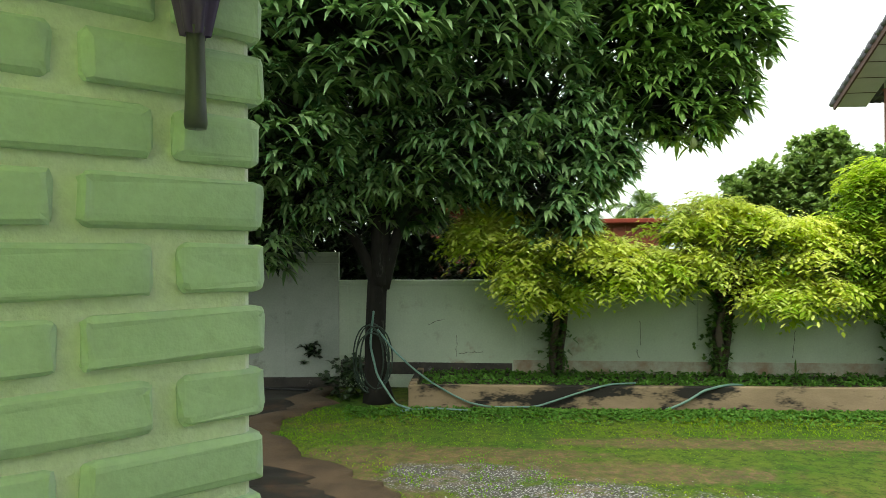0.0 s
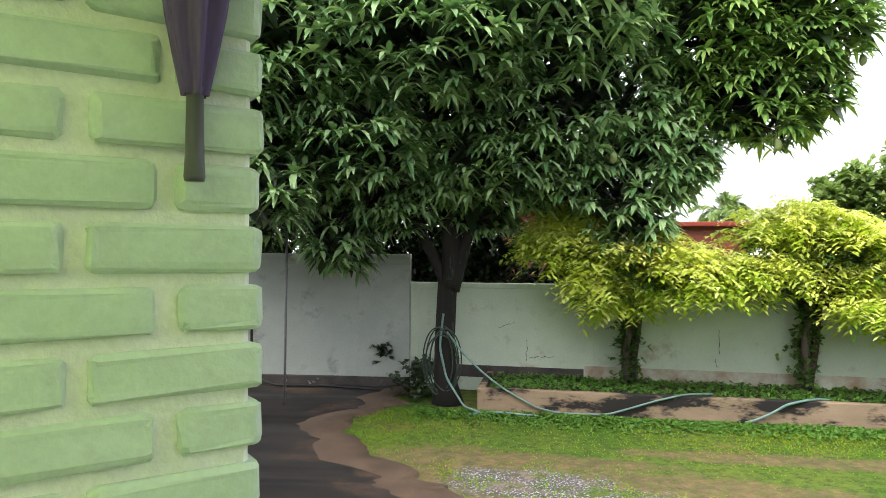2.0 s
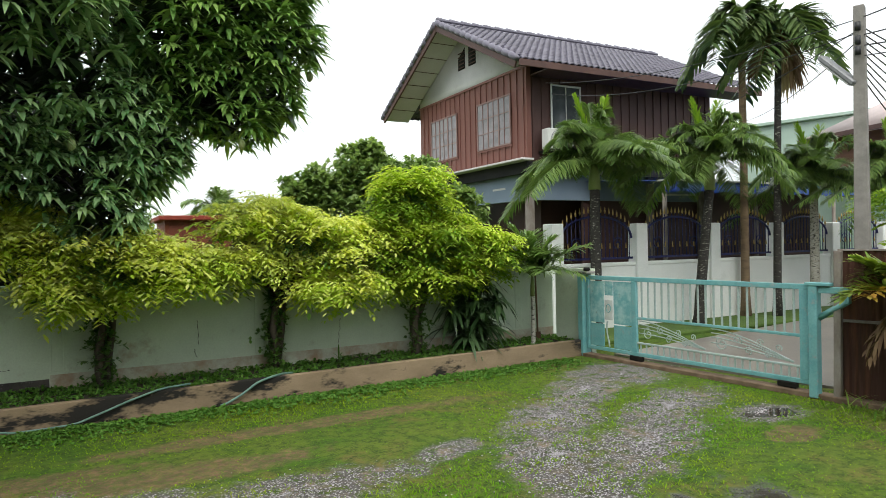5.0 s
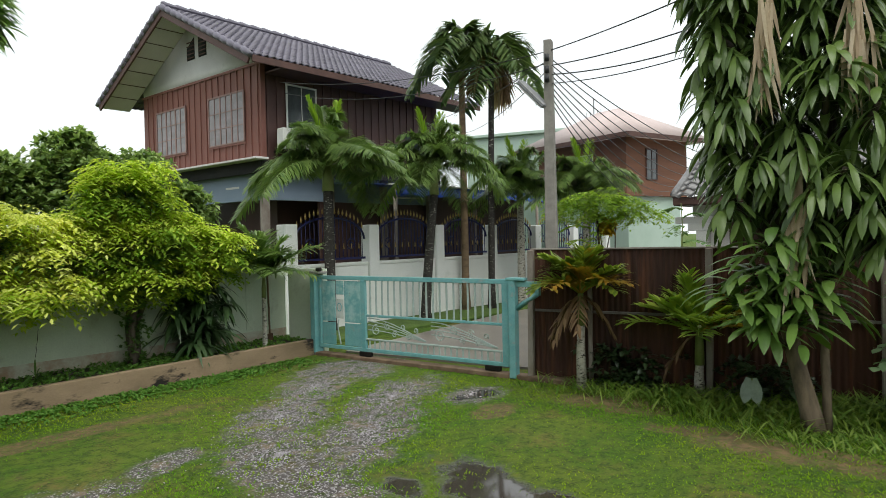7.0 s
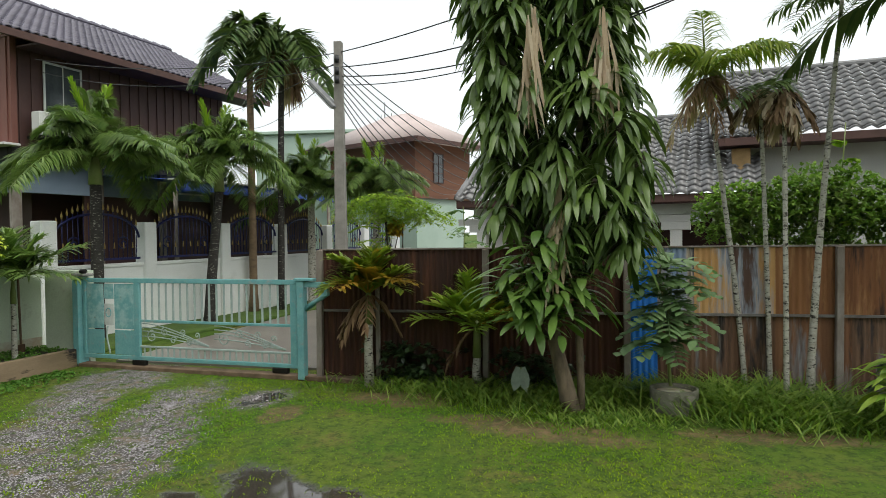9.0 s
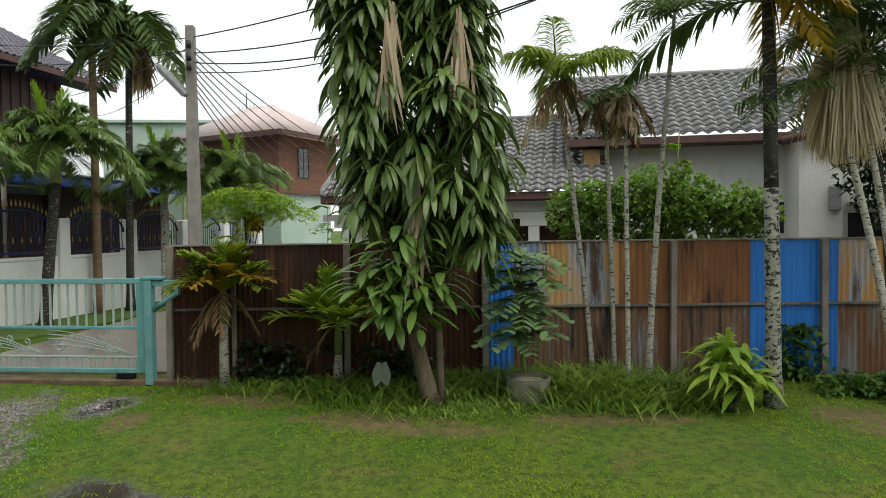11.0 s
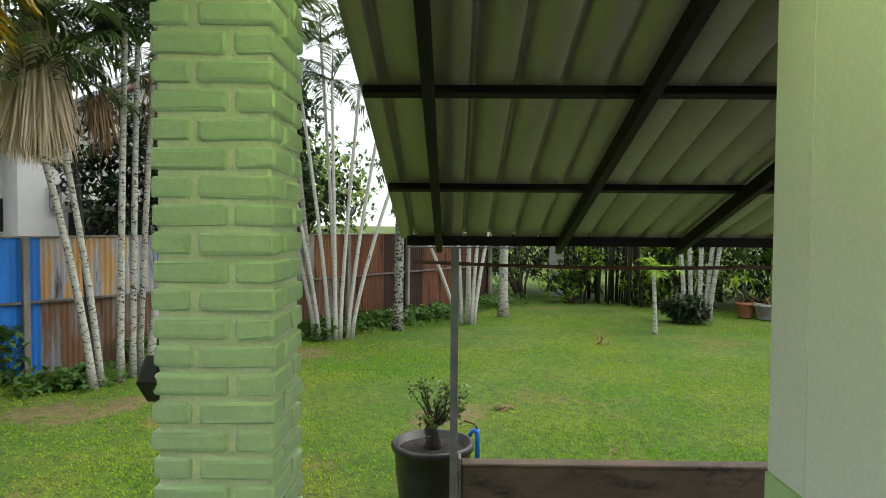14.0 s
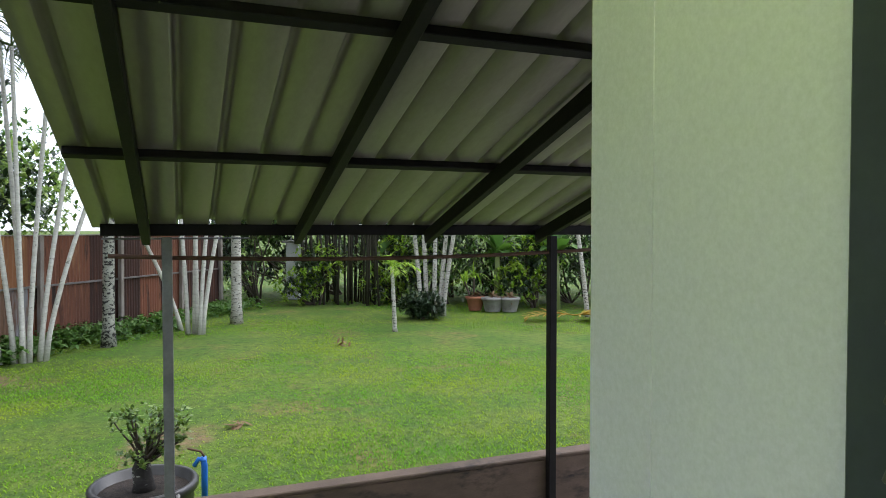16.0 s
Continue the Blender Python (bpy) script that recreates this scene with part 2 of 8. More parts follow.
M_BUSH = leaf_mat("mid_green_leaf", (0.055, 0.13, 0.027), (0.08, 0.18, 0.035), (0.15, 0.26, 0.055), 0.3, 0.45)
# Leaf colour of dark plants, and painted shade inside crowns.
M_DARKSHADELEAF = leaf_mat("dark_glossy_and_shade_leaf", (0.016, 0.034, 0.014), (0.025, 0.05, 0.018), (0.05, 0.085, 0.03), 0.12, 0.35)
M_DRAC = leaf_mat("dracaena_leaf", (0.030, 0.064, 0.017), (0.055, 0.105, 0.024), (0.17, 0.25, 0.06), 0.2, 0.30)
M_PALM = leaf_mat("palm_leaflet", (0.05, 0.10, 0.03), (0.075, 0.14, 0.04), (0.16, 0.21, 0.07), 0.28, 0.42)
M_DRYPALM = leaf_mat("dry_palm_frond", (0.52, 0.40, 0.28), (0.38, 0.27, 0.18), (0.66, 0.56, 0.42), 0.35, 0.8)
M_YPALM = leaf_mat("yellowing_frond", (0.36, 0.27, 0.03), (0.28, 0.22, 0.03), (0.45, 0.22, 0.02), 0.35, 0.5)
M_GRASS = mat("lawn_grass", (0.090, 0.27, 0.008), (0.29, 0.35, 0.014), scale=0.55, fine=25.0, rough=0.7, bump=0.0, island=0.6, c3=(0.24, 0.37, 0.025), thin=0.35, spec=0.12, spread=(0.40, 0.66))
# ---- ground ----
def street_x(t):
    """Along the garden wall, from its middle step, in metres."""
    return Vector((-0.65 + 0.9905 * t, 10.74 - 0.1376 * t, 0))


HOUSE = pose(-0.022, 0.42, 0, 0, 0, 33.3)
CORNER = pose(0.313, -0.204, 0, 0, 0, 38.1)
WALLM = pose(-0.65, 10.74, 0, 0, 0, -7.9)
KERBM = pose(0.41, 9.33, 0, 0, 0, -5.9)
FENCEM = pose(9.80, 4.0, 0, 0, 0, -87.75)
NEIGHM = pose(11.5, 10.5, 0, 0, 0, -9.0)
YARD_END = pose(-0.022, 0.42, 0, 0, 0, -2.7)


def yard(x, y):
    """Where a plant of the long yard stands: its far end bears away from the fence."""
    if y > -4.5:
        return x, y
    if y > -8.5:
        return x + 0.075 * (y + 4.5), y + 0.03 * (y + 4.5)
    return tuple(YARD_END @ Vector((x, y, 0)))[:2]



GRAVEL = [(9.2, 6.9, 1.0, 0.7, 10), (7.9, 6.5, 1.5, 0.45, 25), (6.6, 5.8, 1.2, 0.5, 30), (5.6, 4.8, 1.0, 0.55, 50), (8.0, 5.2, 1.3, 0.45, 15), (6.6, 4.5, 1.2, 0.5, 20), (4.8, 3.6, 1.0, 0.6, 50), (4.9, 5.6, 0.45, 0.2, 10), (3.1, 5.5, 1.2, 0.45, -5), (1.8, 6.0, 0.9, 0.4, -10), (0.9, 6.6, 0.7, 0.4, 0), (3.9, 2.6, 1.1, 0.8, 30), (8.6, 4.35, 0.55, 0.35, 0)]
DIRT = [(8.1, -1.6, 0.25, 0.9, 0), (7.9, -4.6, 0.3, 0.8, 5), (8.0, -6.3, 0.3, 0.7, 0), (8.2, 1.4, 0.22, 0.6, 0), (0.3, 7.2, 0.8, 0.4, -20), (1.3, 7.2, 1.0, 0.25, -10), (4.2, 7.4, 2.2, 0.22, -6), (2.4, 6.6, 1.4, 0.3, -8), (0.2, 6.4, 0.9, 0.35, -45), (7.9, 0.6, 0.9, 0.35, 80), (8.3, -4.2, 0.35, 0.5, 0), (8.5, -8.2, 0.4, 0.5, 10), (5.4, 4.4, 0.5, 0.25, 45), (8.0, 3.7, 0.4, 0.2, 0), (4.6, -6.6, 0.3, 0.5, 0), (9.0, 2.6, 0.4, 0.7, 0), (3.2, 3.4, 0.9, 0.25, 40)]
MUD = [(8.6, 4.3, 0.36, 0.2, -20), (5.8, 2.55, 0.9, 0.34, 65), (5.5, 3.3, 0.3, 0.16, 60), (4.3, 3.3, 0.9, 0.22, 50), (3.6, 2.9, 0.6, 0.2, 50)]
PATCH = np.array([(x, y, a, b, radians(r)) for x, y, a, b, r in GRAVEL + DIRT + MUD])


def bare(x, y):
    """How far a spot lies inside a bare patch of ground, 0 to 1."""
    best = np.zeros_like(x)
    for px, py, a, b, r in PATCH:
        u = ((x - px) * math.cos(r) + (y - py) * math.sin(r)) / a
        v = (-(x - px) * math.sin(r) + (y - py) * math.cos(r)) / b
        best = np.maximum(best, np.clip(1.5 - np.hypot(u, v), 0, 1))
    return best


def ground_material():
    m = bpy.data.materials.new("lawn_and_gravel")
    m.use_nodes = True
    n, l = m.node_tree.nodes, m.node_tree.links
    p = n["Principled BSDF"]
    geo = n.new("ShaderNodeNewGeometry").outputs["Position"]

    def tex(s, detail=5.0, r=0.65):
        t = n.new("ShaderNodeTexNoise")
        t.inputs["Scale"].default_value, t.inputs["Detail"].default_value, t.inputs["Roughness"].default_value = s, detail, r
        l.new(geo, t.inputs["Vector"])
        return t.outputs[0]

    def math_(op, a, b=None, c=None):
        x = n.new("ShaderNodeMath")
        x.operation = op
        for s, v in zip(x.inputs, (a, b, c)):
            if v is None:
                continue
            if isinstance(v, (int, float)):
                s.default_value = v
            else:
                l.new(v, s)
        return x.outputs[0]

    def ramp(src, lo, hi):
        r = n.new("ShaderNodeMapRange")
        r.interpolation_type = "SMOOTHSTEP"
        r.inputs[1].default_value, r.inputs[2].default_value = lo, hi
        l.new(src, r.inputs[0])
        return r.outputs[0]

    def mix(f, a, b):
        x = n.new("ShaderNodeMix")
        x.data_type = "RGBA"
        for s, v in ((x.inputs[0], f), (x.inputs[6], a), (x.inputs[7], b)):
            if isinstance(v, tuple):
                s.default_value = rgb(v)
            else:
                l.new(v, s)
        return x.outputs[2]

    wob = tex(1.6, 6.0, 0.7)

    def patches(rows):
        best = None
        for x, y, a, b, r in rows:
            mp = n.new("ShaderNodeMapping")
            mp.vector_type = "TEXTURE"
            mp.inputs["Location"].default_value = (x, y, 0)
            mp.inputs["Rotation"].default_value = (0, 0, radians(r))
            mp.inputs["Scale"].default_value = (a, b, 1000)
            l.new(geo, mp.inputs[0])
            ln = n.new("ShaderNodeVectorMath")
            ln.operation = "LENGTH"
            l.new(mp.outputs[0], ln.inputs[0])
            best = ln.outputs["Value"] if best is None else math_("MINIMUM", best, ln.outputs["Value"])
        return ramp(math_("MULTIPLY_ADD", math_("SUBTRACT", wob, 0.5), 2.6, best), 1.25, 0.75)

    lawn = mix(ramp(tex(0.9), 0.35, 0.65), (0.062, 0.125, 0.012), (0.115, 0.155, 0.022))
    lawn = mix(ramp(tex(0.8, 6.0, 0.7), 0.52, 0.72), lawn, (0.17, 0.13, 0.045))
    lawn = mix(ramp(tex(38.0), 0.35, 0.7), mix(ramp(tex(9.0), 0.4, 0.62), lawn, (0.032, 0.058, 0.013)), lawn)
    stones = n.new("ShaderNodeTexVoronoi")
    stones.inputs["Scale"].default_value = 42.0
    l.new(geo, stones.inputs["Vector"])
    grit = mix(ramp(stones.outputs["Distance"], 0.1, 0.5), (0.56, 0.53, 0.54), (0.11, 0.10, 0.095))
    grit = mix(ramp(tex(3.0), 0.5, 0.7), grit, (0.22, 0.17, 0.12))
    dirt = mix(ramp(tex(6.0), 0.35, 0.65), (0.20, 0.13, 0.07), (0.12, 0.085, 0.05))
    specks = ramp(tex(14.0, 6.0, 0.75), 0.42, 0.60)
    fg = math_("MULTIPLY", patches(GRAVEL), ramp(tex(7.0, 6.0, 0.75), 0.36, 0.52))
    col = mix(math_("MULTIPLY", patches(DIRT), math_("MULTIPLY_ADD", specks, 0.6, 0.4)), lawn, dirt)
    col = mix(fg, col, grit)
    mud = patches(MUD)
    col = mix(mud, col, (0.05, 0.042, 0.036))
    l.new(col, p.inputs["Base Color"])
    l.new(math_("MULTIPLY_ADD", mud, 0.5, 0.2), p.inputs["Specular IOR Level"])
    l.new(math_("MULTIPLY_ADD", mud, -0.84, 0.9), p.inputs["Roughness"])
    b = n.new("ShaderNodeBump")
    b.inputs["Strength"].default_value, b.inputs["Distance"].default_value = 0.8, 0.03
    l.new(math_("MULTIPLY", math_("SUBTRACT", 1.0, mud), math_("ADD", tex(30.0), math_("MULTIPLY", fg, math_("MULTIPLY", stones.outputs["Distance"], -0.8)))), b.inputs["Height"])
    l.new(b.outputs[0], p.inputs["Normal"])
    return m


def build_ground():
    fine = np.concatenate([[-1500, -300, -80, -40], np.arange(-24, 34.1, 0.5), [50, 90, 300, 1500]])
    gx, gy = np.meshgrid(fine, fine, indexing="ij")
    z = np.zeros_like(gx)
    near = (abs(gx) < 30) & (abs(gy) < 30)
    for i, j in zip(*np.nonzero(near)):
        z[i, j] = 0.035 * noise.noise((gx[i, j] * 0.35, gy[i, j] * 0.35, 0.0)) - 0.012
    k = len(fine)
    i, j = np.meshgrid(np.arange(k - 1), np.arange(k - 1), indexing="ij")
    q = np.stack([i * k + j, (i + 1) * k + j, (i + 1) * k + j + 1, i * k + j + 1], -1).reshape(-1, 4)
    g = part("ground", fast_mesh("ground", np.stack([gx, gy, z], -1), q, smooth=True), ground_material())
    tagged(g, "worn green lawn with gravel wheel tracks and muddy patches", "ground", kind="structure")


build_ground()

# ---- the house with its porch ----
M_TILE = mat("pale_floor_tile", (0.55, 0.53, 0.48), (0.50, 0.48, 0.43), 2, 60, 0.3, 0.03)


def place(m):
    return HOUSE @ m


def build_house():
    # Floor is out of view; its pale tile is chosen to bounce light upwards.
    f = part("floor", boxed((-6.0, -2.80, 0.0), (0.90, 1.30, 0.50), 0.01), M_TILE, m=place(Matrix()))
    tagged(f, "unseen porch floor raised above the lawn, tiled pale to bounce light", "floor", kind="structure")
    # wall with the louvred window: face at u = -0.763
    w = thing("wall_east", place(Matrix()), "pale plastered house wall with a green painted foot", "wall", kind="structure")
    bm = bmesh.new()
    box(bm, (-0.943, -2.784, 1.485), (-0.763, -2.297, 2.75), 0.004)
    box(bm, (-0.943, -1.1, 1.485), (-0.763, 1.2, 2.75))
    box(bm, (-0.943, -2.297, 2.62), (-0.763, -1.1, 2.75))
    part("plaster", bm, M_PANEL, w)
    for v0, v1, top in ((-2.787, -2.300, 1.484), (-2.299, -1.1, 1.218), (-1.099, 1.2, 1.484)):
        part("dado", boxed((-0.946, v0, 0.5), (-0.760, v1, top)), M_DADO, w, "darker green painted dado")
    part("corner_bead", boxed((-0.7625, -2.62, 1.486), (-0.7605, -2.617, 2.75)), M_PANEL, w)
    e = part("wall_south", boxed((-6.0, -2.78, 0.5), (-0.95, -2.60, 2.75)), M_PANEL, m=place(Matrix()))
    tagged(e, "pale green plastered end wall of the house", "wall", kind="structure")
    c = part("ceiling", boxed((-6.0, -2.80, 2.75), (-0.763, 1.30, 2.95), 0.01), M_SOFFIT, m=place(Matrix()))
    tagged(c, "pale painted ceiling of the room", "ceiling", kind="structure")
    b = part("porch_beam", boxed((0.30, -3.32, 2.75), (1.385, 1.30, 2.95), 0.01), M_SOFFIT, m=place(Matrix()))
    tagged(b, "pale painted concrete beam over the porch pillars", "beam", kind="structure")
    # Unseen translucent sheet, added so that sky light reaches the pillars.
    s = part("porch_roof", boxed((-0.76, -2.85, 2.96), (0.60, 1.40, 2.966)), mat("milky_light_sheet", (0.86, 0.88, 0.86), (0.82, 0.85, 0.82), 2, 50, 0.4, 0.05, thin=0.9), m=place(Matrix()))
    tagged(s, "unseen milky translucent sheet added to let light into the porch", "roof", kind="structure")
    # inside of the room behind the louvres
    # The room's dimness is put into this wall's dark colour.
    r = part("wall_inner", boxed((-4.0, -2.58, 0.5), (-3.9, 1.2, 2.75)), mat("dark_shade_room_wall", (0.10, 0.11, 0.10)), m=place(Matrix()))
    tagged(r, "plain room wall in a dark colour that stands for dimness", "wall", kind="structure")


build_house()

M_FRAME = mat("grey_blue_window_frame", (0.060, 0.070, 0.092), (0.05, 0.058, 0.077), 4, 60, 0.45, 0.05)
M_BLADE = mat("dusty_dark_glass_blade", (0.050, 0.062, 0.080), (0.065, 0.078, 0.098), 3, 60, 0.42, 0.02, spec=0.35)
M_CLIP = mat("aluminium_clip", (0.13, 0.125, 0.115), (0.09, 0.085, 0.08), 9, 60, 0.6, 0.05, metal=0.2)


def build_louvre():
    w = thing("window_1", place(pose(-0.763, -2.297, 0)), "grey framed louvre window with dark glass blades tilted open", "window", kind="structure")
    fr = bmesh.new()
    for lo, hi in (((-0.10, 0.0, 1.22), (0.012, 0.055, 2.62)), ((-0.10, 1.155, 1.22), (0.012, 1.209, 2.62)), ((-0.10, 0.055, 1.22), (0.012, 1.155, 1.27)), ((-0.10, 0.055, 2.57), (0.012, 1.155, 2.62))):
        box(fr, lo, hi, 0.004)
    part("window_frame", fr, M_FRAME, w)
    bm = bmesh.new()
    box(bm, (-0.062, 0, -0.003), (0.055, 1.07, 0.003), 0.002)
    blade = to_mesh("louvre_blade", bm)
    blade.materials.append(M_BLADE)
    bm = bmesh.new()
    box(bm, (-0.064, -0.006, -0.007), (0.057, 0.0, 0.006), 0.002)
    clip = to_mesh("louvre_clip", bm)
    clip.materials.append(M_CLIP)
    for i in range(17):
        b = part("louvre_blade", blade, None, w, m=pose(0.010, 0.07, 1.316 + 0.0742 * i, 0, 57, 0))
        part("clip", clip, None, b, "aluminium blade clip")
    for i in range(6):
        part("grille_bar", boxed((-0.14, 0.10 + 0.18 * i, 1.22), (-0.13, 0.115 + 0.18 * i, 2.62)), M_STEEL, w, "dark steel burglar bar")


build_louvre()


# ---- awning beside the house ----
AW_S = 0.305


def aw_z(v):
    return 1.955 + AW_S * (v + 5.50)


def build_awning():
    a = thing("awning", place(Matrix()), "corrugated metal awning on dark steel rafters and battens", "awning")
    us = []
    u = -2.957
    while u < 0.31:
        us += [(u, 0), (u + 0.118, 0), (u + 0.124, 0.045), (u + 0.150, 0.045), (u + 0.156, 0)]
        u += 0.16
    us = [(min(x, 0.31), h) for x, h in us] + [(0.31, 0)]
    V, Q = [], []
    for v in (-5.56, -4.6, -3.65, -2.70):
        V += [(x, v, aw_z(v) + h + 0.03) for x, h in us]
    k = len(us)
    for r in range(3):
        Q += [(r * k + i, r * k + i + 1, (r + 1) * k + i + 1, (r + 1) * k + i) for i in range(k - 1)]
    part("roof_sheet", fast_mesh("roof_sheet", V, Q), M_SHEET, a, "ribbed zinc roof sheets")
    tilt = math.degrees(math.atan(AW_S))
    length = 2.86 / math.cos(radians(tilt))
    for u in (0.06, -0.70, -1.46, -2.2):
        part("rafter", boxed((-0.02, 0, -0.075), (0.02, length, -0.003), 0.003), M_STEEL, a, m=pose(u, -5.52, aw_z(-5.52), tilt, 0, 0))
    for v in (-2.75, -3.65, -4.6):
        part("batten", boxed((-2.9, -0.022, -0.004), (0.30, 0.022, 0.029), 0.003), M_STEEL, a, m=pose(0, v, aw_z(v), tilt, 0, 0))
    part("eave_beam", boxed((-2.9, -5.555, 1.925), (0.27, -5.50, 1.985), 0.004), M_STEEL, a)
    part("drip_strip", boxed((-0.45, -5.60, 1.905), (0.27, -5.56, 1.915)), M_GALV, a, "grey metal edge strip")
    for u in (-0.04, -2.20):
        # The farther post's shade is put into its colour by using dark steel.
        p = part("post", boxed((-0.024, -0.024, 0.0), (0.024, 0.024, 1.92), 0.003), M_GALV if u > -1 else M_STEEL, a, m=pose(u, -5.33, 0))
        part("base_plate", boxed((-0.05, -0.05, 0.0), (0.05, 0.05, 0.012)), M_GALV, p)
    pts = [(x, -5.33, 1.80 + 0.025 * ((x + 1.1) / 1.2) ** 2) for x in np.linspace(-2.6, 0.22, 12)]
    part("tie_bar", Pile().tube(pts, 0.012, 6).mesh("tie_bar"), M_RUSTBEAM, a, "thin rusty sagging tie bar")
    lw = thing("low_wall", place(Matrix()), "low stained concrete wall under the awning", "wall", kind="structure")
    part("wall_body", boxed((-3.4, -5.46, 0.0), (-0.09, -5.36, 0.545), 0.008), M_LOW, lw)
    part("wall_top", boxed((-3.4, -5.465, 0.545), (-0.09, -5.355, 0.567), 0.006), M_LOW, lw)
    part("end_post", boxed((-0.088, -5.46, 0.0), (-0.0675, -5.36, 0.60), 0.008), M_GREY, lw)
    s = part("pavement", boxed((-6.0, -5.36, -0.05), (-0.09, -2.81, 0.06)), M_GREY, m=place(Matrix()))
    tagged(s, "grey concrete slab under the awning", "pavement", kind="structure")


M_LOW = mat("brown_stained_wall", (0.17, 0.12, 0.085), (0.11, 0.08, 0.058), 3, 50, 0.9, 0.25, stain=((0.03, 0.027, 0.025), 2.5, 0.55, 0.15), stretch=(1, 1, 2.5))
build_awning()


# ---- garden wall, kerb of the planting bed, yard ----
def build_wall():
    w = thing("wall_north", WALLM, "lime washed garden wall with stains and flaking foot", "wall", kind="structure")
    part("wall_body", boxed((0.0, 0.0, 0.0), (10.9, 0.10, 1.54)), M_WALL, w)
    part("coping", boxed((0.0, -0.02, 1.54), (10.9, 0.12, 1.62), 0.008), M_WALL, w, "pale coping band")
    part("foot", boxed((0.02, -0.008, 0.2), (2.62, 0.0, 0.38)), M_FOOT, w, "black damp wall foot")
    part("foot", boxed((2.63, -0.006, 0.2), (10.9, 0.0, 0.43)), M_WALLFOOT, w, "flaking brown wall foot")
    for x in (0.07, 2.72, 5.36, 8.0, 10.1):
        part("pilaster", boxed((x - 0.07, -0.012, 0.47), (x + 0.07, 0.0, 1.54), 0.004), M_WALL, w)
    r = random.Random(3)
    for x, z0, z1, dx in ((1.79, 0.47, 0.78, 0.0), (4.48, 0.68, 1.02, 0.0), (1.36, 0.95, 1.03, 0.24), (1.82, 0.52, 0.55, 0.36), (4.46, 0.47, 0.60, -0.03), (6.6, 0.5, 0.9, 0.05)):
        pts = [(x + dx * k / 9 + r.uniform(-0.012, 0.012), -0.001, z0 + (z1 - z0) * k / 9 + r.uniform(-0.012, 0.012)) for k in range(10)]
        part("crack", Pile().tube(pts, [0.002 + 0.003 * (k % 3 == 0) for k in range(10)], 4).mesh("crack"), M_CRACK, w, "dark hairline crack")
    l = thing("wall_west", pose(-0.65, 10.74, 0, 0, 0, -1.0), "taller grey-white garden wall beside the concrete yard", "wall", kind="structure")
    part("wall_body", boxed((-9.0, 0.0, 0.15), (-0.003, 0.10, 1.97)), M_WALLGREY, l)
    part("coping", boxed((-9.0, -0.03, 1.97), (0.0, 0.13, 2.05), 0.008), M_WALLGREY, l)
    part("pilaster", boxed((-0.82, -0.03, 0.15), (-0.004, 0.0, 1.88), 0.006), M_WALLGREY, l)
    part("foot", boxed((-9.0, -0.05, 0.0), (0.0, 0.10, 0.15), 0.01), M_FOOT, l, "dark damp wall foot")
    # Unseen block, added to keep light off the yard and the tall wall.
    c = part("wall_side", boxed((-3.0, -1.0, 0.0), (-0.35, 5.5, 4.6)), M_WALLGREY, m=pose(-1.777, 3.22, 0, 0, 0, 40.1))
    tagged(c, "unseen plain grey wall block added to shade the yard", "wall", kind="structure")
    e = thing("wall_east_end", pose(*street_x(10.9)[:2], 0, 0, 0, -86), "pale green wall stub beside the gate", "wall", kind="structure")
    part("wall_body", boxed((0.13, -0.06, 0.0), (0.95, 0.06, 1.54)), M_WALL, e)
    k = thing("kerb", KERBM, "low stained concrete kerb of the planting bed", "kerb", kind="structure")
    part("kerb_front", boxed((0.0, 0.0, -0.02), (9.75, 0.10, 0.285), 0.012), M_KERB, k)
    part("kerb_end", boxed((0.0, 0.103, -0.02), (0.10, 1.28, 0.30), 0.012), M_KERB, k)
    s = part("soil", boxed((0.10, 0.10, 0.0), (9.75, 1.5, 0.24)), mat("dark_soil", (0.06, 0.045, 0.03), (0.035, 0.04, 0.02), 4, 40, 1.0, 0.6), m=KERBM)
    tagged(s, "dark weedy soil in the planting bed", "soil", kind="structure")
    # concrete yard with a curved edge
    edge = [(-0.75, 10.6), (-0.75, 9.6), (-1.25, 8.6), (-0.95, 7.7), (-0.1, 6.6), (0.2, 6.2), (0.9, 5.0), (1.2, 3.6), (0.6, 3.0)]
    xs, ys = np.array(edge).T
    tt = np.linspace(0, len(edge) - 1, 60)
    ex, ey = np.interp(tt, range(len(edge)), xs), np.interp(tt, range(len(edge)), ys)
    ex = ex + 0.06 * np.sin(tt * 7) + 0.05 * RNG.normal(size=60)
    V = [(x, y, 0.035) for x, y in zip(ex, ey)] + [(-14.0, y, 0.035) for y in ey]
    V += [(x + 0.05, y, -0.03) for x, y in zip(ex, ey)]
    Q = [(i, i + 1, 60 + i + 1, 60 + i) for i in range(59)] + [(i + 1, i, 120 + i, 120 + i + 1) for i in range(59)]
    y = part("pavement", fast_mesh("pavement", V, Q), M_CONC)
    tagged(y, "dark wet concrete yard with reddish dirt", "pavement", kind="structure")
    inner = 0.22 + 0.25 * np.abs(np.sin(tt * 2.3)) + 0.12 * RNG.random(60)
    V = [(x + 0.04, y, 0.036) for x, y in zip(ex, ey)] + [(x - w * 0.5, y - 0.1, 0.046) for x, y, w in zip(ex, ey, inner)] + [(x - w, y - 0.2, 0.030) for x, y, w in zip(ex, ey, inner)] + [(x + 0.10 + 0.08 * math.sin(a * 9), y, -0.02) for x, y, a in zip(ex, ey, tt)]
    Q = [(i + o, i + 1 + o, 60 + i + 1 + o, 60 + i + o) for o in (0, 60) for i in range(59)] + [(i + 1, i, 180 + i, 181 + i) for i in range(59)]
